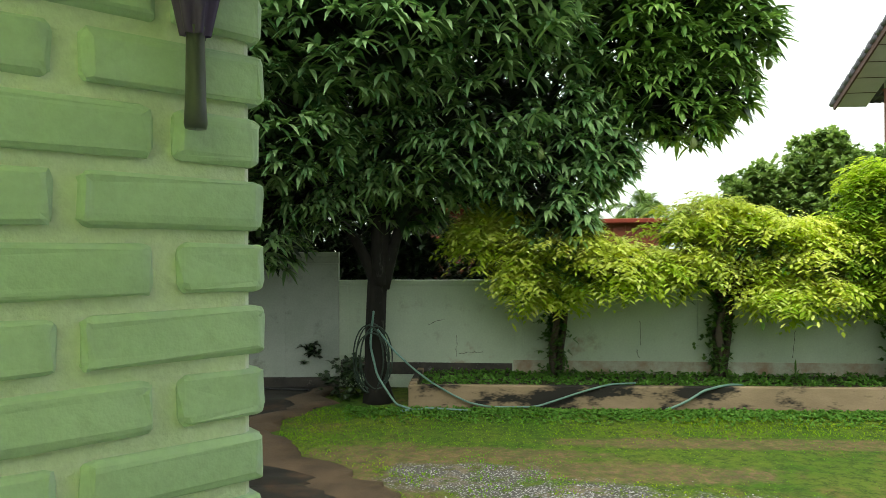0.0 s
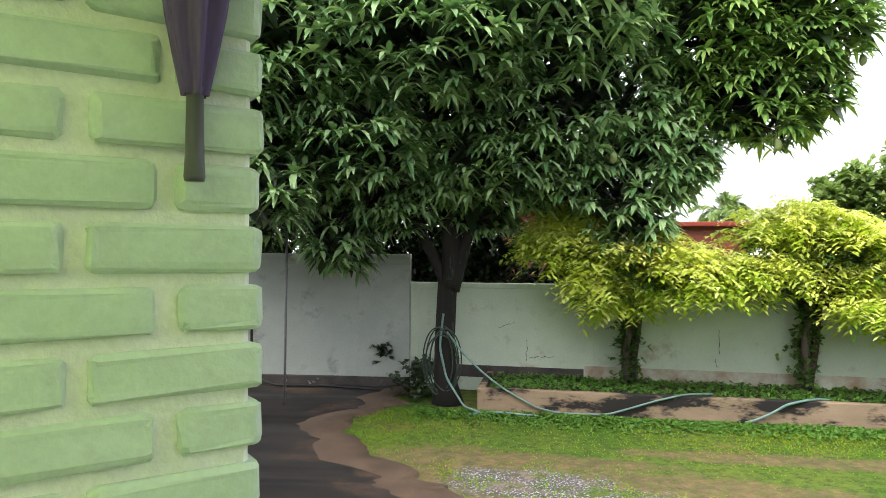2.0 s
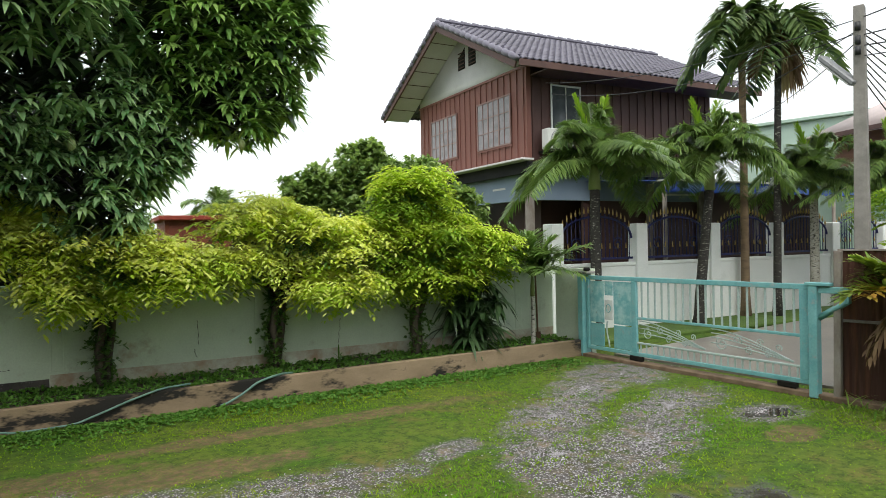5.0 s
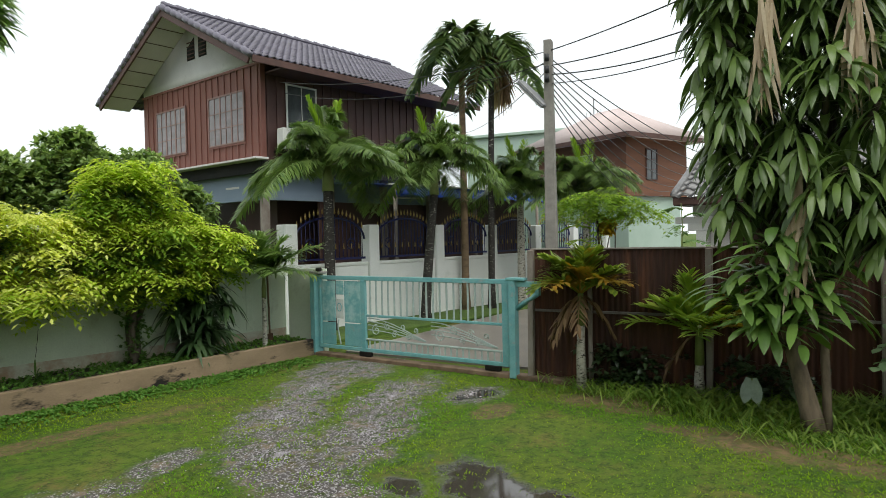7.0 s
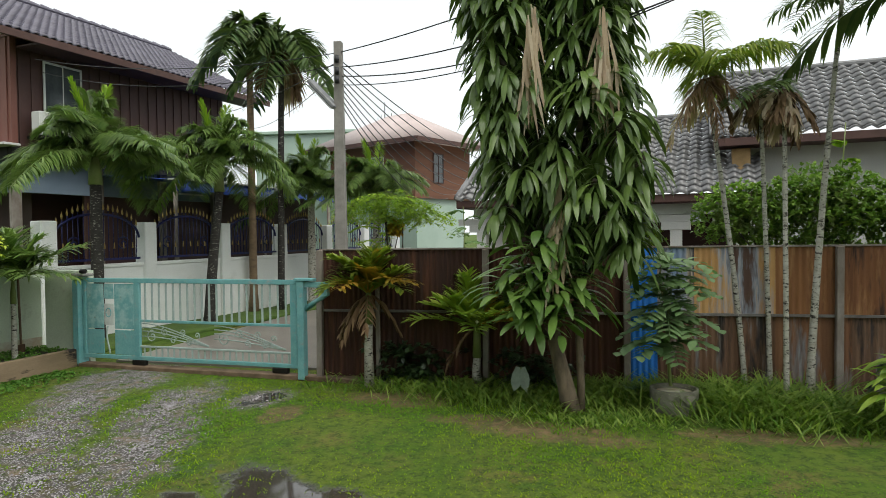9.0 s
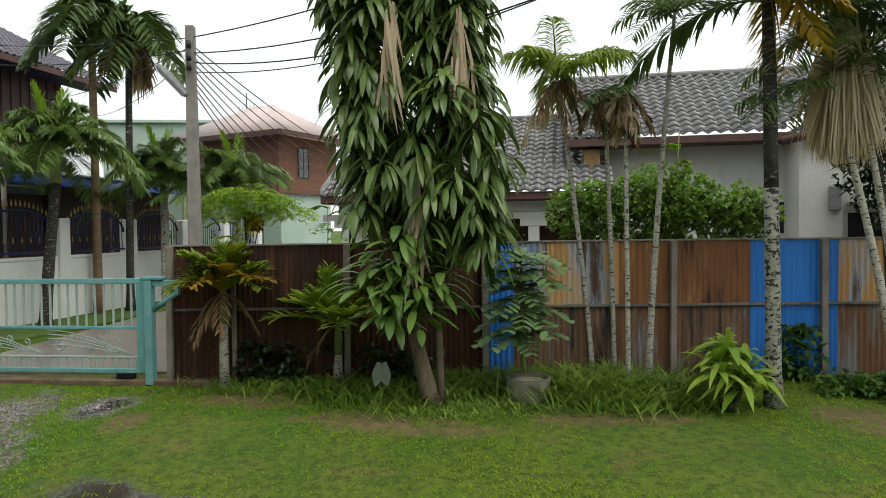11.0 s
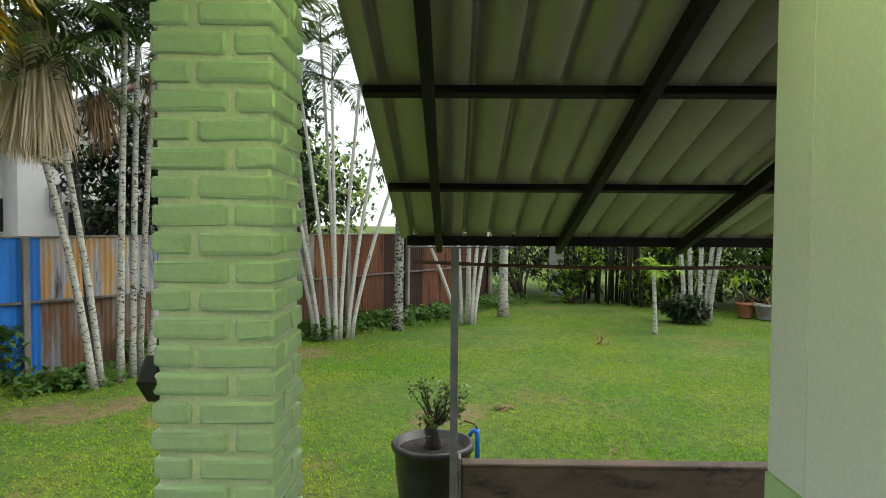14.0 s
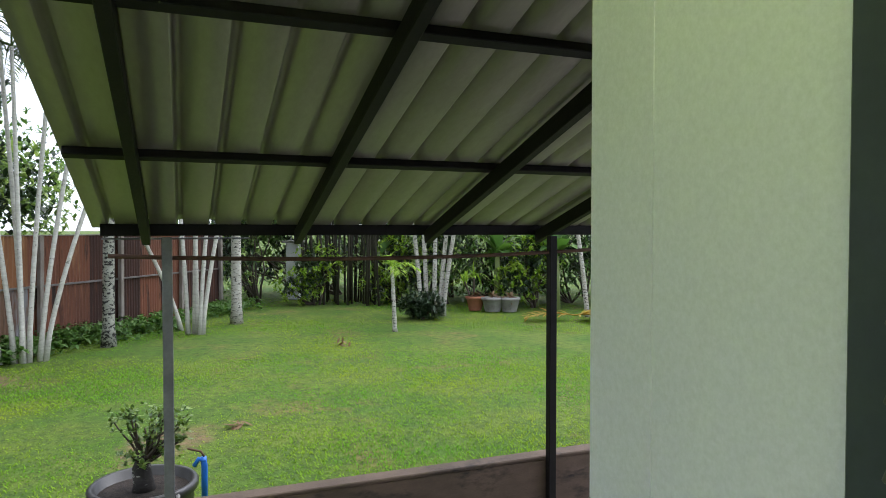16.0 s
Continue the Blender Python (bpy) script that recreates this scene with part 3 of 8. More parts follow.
    d = part("dirt_strip", fast_mesh("dirt_strip", V, Q, smooth=True), mat("reddish_mud", (0.125, 0.082, 0.052), (0.07, 0.047, 0.032), 3, 40, 0.6, 0.4))
    tagged(d, "reddish brown mud washed along the lawn edge", "dirt", kind="structure")


M_CRACK = mat("crack_shadow", (0.05, 0.045, 0.04), (0.03, 0.03, 0.03), 9, 60, 1.0, 0.0)
M_FOOT = mat("damp_foot", (0.10, 0.085, 0.075), (0.05, 0.045, 0.042), 3, 40, 0.9, 0.4, stain=((0.35, 0.33, 0.3), 6.0, 0.6, 0.1))
build_wall()


# ---- corrugated fence ----
SHEETS = {
    "rust_dark": mat("dark_rusty_sheet", (0.050, 0.019, 0.012), (0.026, 0.012, 0.009), 1.0, 30, 0.7, 0.25, stretch=(6, 1, 0.35), stain=((0.11, 0.04, 0.02), 1.6, 0.50, 0.15), vary=True, single=0.8, c3=(0.09, 0.032, 0.017)),
    "rust": mat("rusty_sheet", (0.36, 0.165, 0.06), (0.19, 0.08, 0.034), 1.0, 30, 0.7, 0.25, stretch=(3.2, 1, 0.42), stain=((0.38, 0.20, 0.085), 1.3, 0.53, 0.10), stain2=((0.045, 0.022, 0.016), 1.1, 0.54, 0.09), vary=True, single=0.8, c3=(0.20, 0.08, 0.035)),
    "rust_red": mat("red_brown_rusty_sheet", (0.17, 0.066, 0.036), (0.10, 0.040, 0.025), 1.0, 30, 0.7, 0.25, stretch=(3.2, 1, 0.42), stain=((0.26, 0.12, 0.06), 1.3, 0.56, 0.10), stain2=((0.035, 0.018, 0.014), 1.1, 0.54, 0.09), vary=True, single=0.8, c3=(0.21, 0.075, 0.038)),
    "rust_pale": mat("pale_weathered_sheet", (0.66, 0.43, 0.19), (0.44, 0.22, 0.08), 0.9, 30, 0.65, 0.2, stretch=(3.2, 1, 0.42), stain=((0.36, 0.41, 0.49), 1.0, 0.47, 0.12), stain2=((0.10, 0.055, 0.04), 1.0, 0.56, 0.08), vary=True, single=0.8, c3=(0.52, 0.28, 0.10)),
    "low": mat("grey_brown_weathered_sheet", (0.19, 0.115, 0.07), (0.10, 0.055, 0.038), 0.9, 30, 0.7, 0.2, stretch=(3.2, 1, 0.42), stain=((0.25, 0.25, 0.26), 1.2, 0.52, 0.12), stain2=((0.03, 0.022, 0.02), 1.0, 0.52, 0.10), vary=True, single=0.8, c3=(0.22, 0.10, 0.045)),
    "blue": mat("blue_painted_sheet", (0.035, 0.24, 0.76), (0.025, 0.18, 0.62), 0.9, 30, 0.45, 0.1, stretch=(5, 1, 0.35), stain=((0.09, 0.10, 0.13), 1.6, 0.63, 0.14), vary=True),
    "blue_worn": mat("worn_blue_sheet", (0.22, 0.30, 0.42), (0.42, 0.27, 0.13), 1.0, 30, 0.65, 0.2, stretch=(3.2, 1, 0.42), stain=((0.43, 0.36, 0.27), 1.4, 0.49, 0.10), stain2=((0.05, 0.05, 0.07), 1.1, 0.52, 0.08), vary=True),
}
M_POST = mat("weathered_concrete_post", (0.30, 0.27, 0.24), (0.20, 0.16, 0.13), 5, 50, 0.9, 0.3, stretch=(1, 1, 0.5))
M_RAIL = mat("grey_steel_rail", (0.20, 0.19, 0.18), (0.13, 0.11, 0.10), 6, 50, 0.6, 0.1)


def corrugated(width, height, pitch=0.076, depth=0.018):
    k = int(width / pitch * 6)
    x = np.linspace(0, width, k + 1)
    y = depth * 0.5 * np.sin(2 * np.pi * x / pitch)
    V = np.concatenate([np.stack([x, y, np.full_like(x, z)], -1) for z in (0.0, height * 0.5, height)])
    i, r = np.meshgrid(np.arange(k), np.arange(2))
    Q = np.stack([r * (k + 1) + i, r * (k + 1) + i + 1, (r + 1) * (k + 1) + i + 1, (r + 1) * (k + 1) + i], -1).reshape(-1, 4)
    return fast_mesh("sheet", V, Q, smooth=True)


RUNS = [("rust_dark", 4.28), ("blue", 4.63), ("blue_worn", 5.10), ("rust_pale", 6.05), ("rust", 7.81), ("blue", 9.00), ("rust_pale", 10.67), ("blue", 11.32), ("rust_red", 13.5), ("blue_worn", 13.95), ("rust", 14.6), ("rust_red", 16.0), ("rust_dark", 17.4), ("rust_red", 18.8), ("rust_dark", 20.3)]


def fence_at(x, y, z):
    """A place along the fence, which turns a little at one post."""
    return pose(x, y, z) if x < 8.79 else pose(8.79, 0, 0, 0, 0, -4.0) @ pose(x - 8.79, y, z)


def build_fence():
    f = thing("fence", FENCEM, "corrugated metal fence, rusty brown with some blue sheets", "fence", kind="structure")
    x, i = 0.0, 0
    for kind, stop in RUNS:
        n = max(1, round((stop - x) / 0.72))
        w = (stop - x) / n
        me, low = corrugated(w + 0.015, 0.89), corrugated(w + 0.015, 1.0)
        me.materials.append(SHEETS[kind])
        low.materials.append(SHEETS[kind if kind in ("blue", "rust_dark", "rust_red") else "low"])
        for _ in range(n):
            part("sheet", me, None, f, m=fence_at(x, 0.004 * (i % 2), 0.98 + RND.uniform(-0.012, 0.012)))
            part("sheet", low, None, f, m=fence_at(x, 0.010 + 0.004 * (i % 2), 0.02))
            x, i = x + w, i + 1
    for px in (0.0, 0.87, 2.4, 4.26, 6.77, 8.79, 10.80, 12.80, 14.8, 16.75, 18.7, 20.3):
        r = 0.028 if px == 0.87 else 0.042
        part("post", boxed((-r, -0.02 - 2 * r, 0.0), (r, -0.02, 1.86), 0.008), M_POST, f, m=fence_at(px, 0, 0) @ pose(0, 0, 0, 0, RND.uniform(-1, 1)))
    for a, b in ((0, 8.79), (8.80, x)):
        part("rail", boxed((0, -0.045, 0.98), (b - a, -0.012, 1.015), 0.003), M_RAIL, f, m=fence_at(a, 0, 0))
        part("cap_rail", boxed((0, -0.03, 1.855), (b - a, 0.03, 1.878), 0.004), M_POST, f, m=fence_at(a, 0, 0))


build_fence()

# ---- sliding gate ----
M_GATE = mat("faded_turquoise_paint", (0.14, 0.36, 0.38), (0.20, 0.43, 0.44), 5, 40, 0.5, 0.1, stain=((0.30, 0.36, 0.35), 7.0, 0.58, 0.12))
M_GATEPANEL = mat("patchy_turquoise_sheet", (0.17, 0.40, 0.42), (0.35, 0.55, 0.55), 7, 40, 0.5, 0.1, spread=(0.42, 0.6), stain=((0.22, 0.30, 0.26), 11.0, 0.60, 0.12))
M_BAR = mat("pale_gate_bar", (0.42, 0.50, 0.48), (0.32, 0.40, 0.38), 8, 50, 0.5, 0.1, stain=((0.25, 0.13, 0.07), 14.0, 0.64, 0.1))
M_TRACK = mat("rusty_track", (0.22, 0.15, 0.10), (0.12, 0.08, 0.05), 5, 40, 0.85, 0.3)
GATEM = pose(10.02, 8.27, 0, 0, 0, -93.5)


def scroll(cx, cz, r, turns, start, sense=1, n=22):
    a = start + sense * np.linspace(0, turns * 2 * np.pi, n)
    rr = r * (1 - 0.8 * np.linspace(0, 1, n))
    return [(cx + q * math.cos(t), 0.0, cz + q * math.sin(t)) for q, t in zip(rr, a)]


def build_gate():
    g = thing("sliding_gate", GATEM, "turquoise steel sliding gate with pale bars and scrollwork", "gate")
    L = 3.95
    for n, lo, hi in (("top_rail", (0.0, -0.025, 1.36), (L, 0.025, 1.43)), ("bottom_rail", (0.0, -0.025, 0.14), (L, 0.025, 0.20)), ("stile", (0.0, -0.028, 0.20), (0.06, 0.028, 1.36)), ("stile", (L - 0.14, -0.028, 0.20), (L - 0.02, 0.028, 1.36)), ("stile", (1.02, -0.028, 0.20), (1.12, 0.028, 1.36)), ("mid_rail", (1.12, -0.018, 0.74), (L - 0.14, 0.018, 0.78)), ("low_rail", (1.12, -0.018, 0.34), (L - 0.14, 0.018, 0.37))):
        part(n, boxed(lo, hi, 0.005), M_GATE if n != "low_rail" else M_BAR, g)
    for x0, x1 in ((0.07, 0.40), (0.62, 1.01)):
        part("panel", boxed((x0, -0.008, 0.62), (x1, 0.008, 1.34), 0.003), M_GATEPANEL, g, "patchy turquoise sheet panel")
        part("panel", boxed((x0, -0.008, 0.21), (x1, 0.008, 0.60), 0.003), M_GATE, g)
    part("panel", boxed((0.42, -0.008, 1.10), (0.60, 0.008, 1.34), 0.003), M_GATEPANEL, g)
    pl = part("plaque", boxed((0.42, -0.012, 0.68), (0.60, 0.004, 1.02), 0.003), mat("white_plate", (0.62, 0.66, 0.64)), g, "white metal plaque")
    part("emblem", Pile().tube([(0.51 + 0.05 * math.cos(t), -0.016, 0.88 + 0.07 * math.sin(t)) for t in np.linspace(0, 6.28, 20)], 0.008, 5).mesh("emblem"), M_GATE, pl)
    part("chain", Pile().tube([(0.50 + 0.03 * math.sin(9 * z), -0.015, z) for z in np.linspace(0.22, 0.66, 24)], 0.014, 5).mesh("chain"), M_BAR, g, "pale twisted scroll")
    bar = to_mesh("bar", boxed((-0.014, -0.010, 0), (0.014, 0.010, 0.58), 0.002))
    bar.materials.append(M_BAR)
    for i in range(20):
        part("bar", bar, None, g, m=pose(1.22 + i * 0.132, 0, 0.78))
    low = to_mesh("low_bar", boxed((-0.013, -0.008, 0), (0.013, 0.008, 0.14), 0.002))
    low.materials.append(M_BAR)
    for i in range(24):
        part("low_bar", low, None, g, m=pose(1.19 + i * 0.112, 0, 0.20))
    for s in range(2):
        q = Pile()
        x0 = 1.16 + 1.33 * s
        for r, cz, cx in ((0.10, 0.52, 0.18), (0.07, 0.60, 0.42), (0.06, 0.47, 0.58), (0.055, 0.60, 0.75), (0.05, 0.45, 0.88), (0.05, 0.56, 1.02)):
            q.tube(scroll(x0 + cx, cz, r, 1.3, RND.uniform(0, 6)), 0.009, 5)
        for h in (0.72, 0.66, 0.60, 0.52):
            q.tube([(x0 + t * 1.2, 0, 0.39 + (h - 0.39) * math.cos(t * 1.45) ** 1.2) for t in np.linspace(0, 1.02, 14)], 0.009, 5)
        part("scrollwork", q.mesh("scrollwork"), M_BAR, g, "pale curled scrollwork")
    for x in (1.07, L - 0.35):
        part("wheel_box", boxed((x - 0.10, -0.04, 0.06), (x + 0.16, 0.04, 0.14), 0.012), M_STEEL, g, "black wheel housing")
    t = part("gate_track", boxed((-0.1, -0.10, -0.02), (L + 1.0, 0.10, 0.055), 0.01), M_TRACK, m=GATEM)
    tagged(t, "rusty concrete gate track", "track", kind="structure")
    p = thing("gate_post", GATEM, "pale turquoise gate post with a diagonal stay", "post")
    part("post", boxed((L + 0.02, -0.12, 0.0), (L + 0.13, 0.0, 1.42), 0.01), M_GATE, p)
    part("head", boxed((L - 0.02, -0.13, 1.42), (L + 0.30, 0.02, 1.46), 0.006), M_GATE, p)
    part("stay", Pile().tube([(L + 0.12, -0.05, 1.01), (L + 0.47, -0.05, 1.24)], 0.04, 4).mesh("stay", False), M_GATE, p, "turquoise diagonal stay")
    part("arm", boxed((L + 0.132, -0.09, 1.33), (L + 0.50, 0.0, 1.41), 0.006), M_GATE, p)
    part("arm_end", boxed((L + 0.44, -0.085, 1.21), (L + 0.50, -0.01, 1.328), 0.006), M_GATE, p)
    q = thing("gate_post", GATEM, "concrete gate post with a grey cap beside the garden wall", "post")
    part("post", boxed((-0.14, -0.10, 0.0), (-0.02, 0.10, 1.44), 0.008), M_GATE, q)
    part("cap", boxed((-0.24, -0.12, 1.46), (0.10, 0.12, 1.50), 0.01), M_GREY, q)
    part("roller", boxed((-0.05, -0.05, 1.50), (0.05, 0.05, 1.57), 0.02), M_STEEL, q)


build_gate()

# ---- neighbouring houses ----
M_PLANK = mat("red_brown_boarding", (0.24, 0.098, 0.075), (0.19, 0.078, 0.062), 1.2, 40, 0.6, 0.15, stretch=(3, 3, 0.4))
M_DARKWOOD = mat("dark_brown_boarding", (0.085, 0.040, 0.034), (0.065, 0.032, 0.028), 1.4, 40, 0.6, 0.15)
M_ROOF = mat("purple_grey_roof_tile", (0.19, 0.175, 0.225), (0.13, 0.12, 0.155), 1.2, 30, 0.42, 0.15, single=0.5)
M_GREYROOF = mat("grey_concrete_tile", (0.21, 0.205, 0.205), (0.135, 0.13, 0.13), 1.2, 30, 0.36, 0.15, spec=0.7, stain=((0.06, 0.055, 0.05), 2.0, 0.58, 0.2))
M_PINKROOF = mat("faded_pink_roof", (0.66, 0.54, 0.52), (0.57, 0.46, 0.44), 1.2, 30, 0.6, 0.1)
M_WHITE = mat("off_white_render", (0.66, 0.66, 0.63), (0.58, 0.58, 0.55), 0.9, 40, 0.85, 0.1, stain=((0.38, 0.38, 0.35), 1.4, 0.60, 0.25))
M_BLUEWALL = mat("pale_blue_render", (0.23, 0.29, 0.37), (0.20, 0.26, 0.33), 0.9, 40, 0.8, 0.1)
M_MINT = mat("mint_render", (0.48, 0.60, 0.52), (0.42, 0.54, 0.46), 0.8, 40, 0.85, 0.1)
# Near-black stands for unlit depth in the vents, opening and dark windows.
M_DARK = mat("near_black_fill", (0.012, 0.012, 0.013), (0.02, 0.02, 0.02), 2, 20, 0.9, 0.0)
M_GLASS = mat("dull_window_glass", (0.05, 0.06, 0.065), (0.09, 0.10, 0.105), 2, 20, 0.08, 0.0, spec=0.7)
M_MUNTIN = mat("pinkish_window_bar", (0.30, 0.19, 0.17), (0.25, 0.155, 0.14), 4, 40, 0.6, 0.05)
M_FASCIA = mat("brown_fascia", (0.11, 0.055, 0.045), (0.08, 0.04, 0.033), 3, 40, 0.6, 0.1)
M_IRON = mat("dark_blue_ironwork", (0.014, 0.018, 0.11), (0.011, 0.012, 0.06), 4, 40, 0.4, 0.05)
M_GOLD = mat("gold_painted_finial", (0.42, 0.30, 0.10), (0.33, 0.23, 0.08), 4, 40, 0.45, 0.05, metal=0.4)
M_TARP = mat("blue_tarpaulin", (0.02, 0.07, 0.36), (0.015, 0.05, 0.27), 2, 30, 0.5, 0.2)
M_ORANGE = mat("red_brown_cladding", (0.26, 0.07, 0.035), (0.18, 0.05, 0.03), 1.5, 30, 0.7, 0.1)


def tiled_slope(parent, p0, along, down, length, depth, material, pitch=0.30, course=0.34, name="tile_course", wave=0.085, valley=0.0):
    """A slope of wavy roof tiles in courses, from the ridge corner p0; valley shortens the courses towards the eave."""
    p0, along, down = Vector(p0), Vector(along).normalized(), Vector(down).normalized()
    up = along.cross(down)
    if up.z < 0:
        up = -up
    rows, cols = int(math.ceil(depth / course)), int(length / pitch * 8)
    V, Q = [], []
    a = np.linspace(0, length, cols + 1)
    wav = np.cos(2 * np.pi * a / pitch)
    h = wave * (0.5 + 0.5 * wav) ** 0.8
    A, D, U = np.array(along), np.array(down), np.array(up)
    n = 0
    for r in range(rows):
        d0, d1 = r * course, min((r + 1) * course + 0.04, depth + 0.04)
        aa = np.minimum(a, length - valley * d1)
        tilt = RNG.normal(size=cols + 1) * 0.003
        for d, lift in ((d0, -0.012), (d1, 0.045), (d1 - 0.005, 0.0)):
            dd = d + (0.018 * wav if d > d0 else 0.0)
            V.append(np.array(p0) + aa[:, None] * A + np.broadcast_to(dd, aa.shape)[:, None] * D + (h + lift + tilt)[:, None] * U)
        i = np.arange(cols)
        for k in range(2):
            b = n + k * (cols + 1)
            Q.append(np.stack([b + i, b + i + 1, b + cols + 2 + i, b + cols + 1 + i], -1))
        n += 3 * (cols + 1)
    ob = part(name, fast_mesh(name, np.concatenate(V), np.concatenate(Q)), material, parent)
    tagged(ob, kind="stuff")
    return ob


def window_grid(parent, m, w, h, cols, rows, frame=M_MUNTIN, glass=M_GLASS):
    """A window whose frame stands in the plane y = 0 and looks to -y."""
    win = part("window", boxed((-0.04, -0.03, -0.04), (w + 0.04, 0.0, 0.0), 0.004), frame, parent, m=m)
    bm = bmesh.new()
    for lo, hi in (((-0.05, -0.03, 0), (0, 0.0, h + 0.05)), ((w, -0.03, 0), (w + 0.05, 0.0, h + 0.05)), ((0, -0.03, h), (w, 0.0, h + 0.05))):
        box(bm, lo, hi)
    for i in range(1, cols):
        t = 0.03 if i % 2 == 0 else 0.010
        box(bm, (w * i / cols - t, -0.025, 0), (w * i / cols + t, 0.0, h))
    for i in range(1, rows):
        box(bm, (0, -0.022, h * i / rows - 0.012), (w, -0.001, h * i / rows + 0.012))
    part("window_frame", bm, frame, win)
    part("pane", boxed((0, -0.008, 0), (w, -0.002, h)), glass, win)
    return win


# Pale pane colour stands in for the sky reflected in the glass.
M_SKYPANE = mat("sky_tinted_pane", (0.33, 0.30, 0.31), (0.22, 0.205, 0.215), 3, 20, 0.2, 0.0, spec=0.3)


def build_brown_house():
    # local frame: x along the long side, y along the gable, corner at the origin
    H = pose(14.08, 13.92, 0, 0, 0, -8.6)
    h = thing("house", H, "two-storey house, red-brown boards above, pale blue below, grey tiled gable roof", "house")
    W, L, z0, z1, rise, zb, OE = 6.78, 7.42, 4.33, 7.33, 1.70, 7.0, 1.06
    part("upper_wall", boxed((0, 0.0, z0), (0.12, W, zb)), M_PLANK, h, "red-brown vertical boarding")
    # Boards as on the gable, in a darker brown.
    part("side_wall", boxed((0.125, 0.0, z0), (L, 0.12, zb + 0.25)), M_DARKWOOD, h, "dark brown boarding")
    part("corner_board", boxed((-0.03, -0.03, z0), (0.12, -0.003, zb + 0.2)), M_PLANK, h)
    batt = to_mesh("board_strip", boxed((-0.03, -0.035, z0), (0.0, 0.035, zb)))
    batt.materials.append(M_PLANK)
    for i in range(20):
        part("board_strip", batt, None, h, m=pose(0, 0.16 + i * 0.333, 0))
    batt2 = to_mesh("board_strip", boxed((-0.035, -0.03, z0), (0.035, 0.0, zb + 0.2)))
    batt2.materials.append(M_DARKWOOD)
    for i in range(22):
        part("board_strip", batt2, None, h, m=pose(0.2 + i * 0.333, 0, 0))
    V = [(x, y, z) for x in (0, 0.1) for y, z in ((0, zb), (W, zb), (W, z1 - 0.05), (W / 2, z1 + rise - 0.05), (0, z1 - 0.05))]
    part("gable", fast_mesh("gable", V, [(0, 1, 6, 5), (1, 2, 7, 6), (2, 3, 8, 7), (3, 4, 9, 8), (4, 0, 5, 9), (0, 4, 2, 1), (5, 6, 7, 9)], [(4, 3, 2), (9, 7, 8)]), M_WHITE, h, "white plastered gable triangle")
    part("gable_sill", boxed((-0.05, 0.0, zb - 0.04), (-0.032, W, zb + 0.03)), M_PLANK, h)
    for y0, y1, zl, zr in ((3.40, 3.85, 8.42, 8.12), (2.72, 3.17, 8.46, 8.46)):
        V = [(x, y, z) for x in (-0.012, -0.002) for y, z in ((y0, 7.74), (y1, 7.74), (y1, zr), (y0, zl))]
        v = part("vent", fast_mesh("vent", V, [(0, 3, 2, 1), (0, 1, 5, 4), (1, 2, 6, 5), (2, 3, 7, 6), (3, 0, 4, 7)]), M_DARK, h, "dark louvred gable vent")
        for k in range(5):
            part("vent_slat", boxed((-0.03, y0 + 0.02, 7.79 + 0.12 * k), (-0.013, y1 - 0.02, 7.82 + 0.12 * k)), M_FASCIA, v)
    # ground floor: pale blue lintel on grey timber posts, deep shade painted as dark boards behind
    part("lintel", boxed((0.15, 0.32, 3.25), (0.35, W, z0 - 0.21)), M_BLUEWALL, h, "pale blue rendered band")
    part("lintel", boxed((0.355, 0.32, 3.25), (L, 0.5, z0 - 0.21)), M_BLUEWALL, h, "pale blue rendered band")
    part("pier", boxed((0.15, 4.1, 0.0), (0.35, W, 3.245)), M_BLUEWALL, h, "pale blue wall")
    part("vent_strip", boxed((0.14, 1.4, 3.62), (0.149, 2.1, 3.68)), M_WHITE, h)
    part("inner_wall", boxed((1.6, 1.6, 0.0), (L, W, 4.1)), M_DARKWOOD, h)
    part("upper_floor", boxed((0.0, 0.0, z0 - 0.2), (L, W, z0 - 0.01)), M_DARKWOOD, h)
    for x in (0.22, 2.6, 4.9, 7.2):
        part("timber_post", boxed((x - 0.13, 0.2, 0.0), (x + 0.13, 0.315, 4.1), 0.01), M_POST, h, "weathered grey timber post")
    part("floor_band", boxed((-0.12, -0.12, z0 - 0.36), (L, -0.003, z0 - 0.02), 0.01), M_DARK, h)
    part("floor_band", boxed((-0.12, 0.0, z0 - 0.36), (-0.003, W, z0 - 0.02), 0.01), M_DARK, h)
    part("drip_roof", boxed((-0.45, -0.35, z0 - 0.03), (-0.035, W, z0 + 0.03), 0.01), M_SOFF, h, "pale drip sheet")
    roof = part("roof", boxed((-1.0, W / 2 - 0.1, z1 + rise + 0.05), (L + 1.15, W / 2 + 0.1, z1 + rise + 0.17), 0.05), M_ROOF, h)
    run = W / 2 + OE
    dz = rise / (W / 2)
    depth = run * math.hypot(1, dz)
    for sy in (-1, 1):
        tiled_slope(roof, (-1.0, W / 2, z1 + rise + 0.03), (1, 0, 0), (0, sy, -dz), L + 2.15, depth, M_ROOF, 0.22, 0.31, wave=0.055)
    tilt = math.degrees(math.atan(dz))
    for sg in (-1, 1):
        m = pose(0, W / 2, z1 + rise, 0, 0, 0) @ pose(0, 0, 0, -sg * tilt, 0, 0)
        lo, hi = ((-1.0, 0, -0.10), (-0.02, depth, -0.03)) if sg > 0 else ((-1.0, -depth, -0.10), (-0.02, 0, -0.03))
        part("soffit", boxed(lo, hi), M_SOFF, roof, "pale panelled soffit", m=m)
        lo, hi = ((-1.06, 0, -0.22), (-1.0, depth, 0.03)) if sg > 0 else ((-1.06, -depth, -0.22), (-1.0, 0, 0.03))
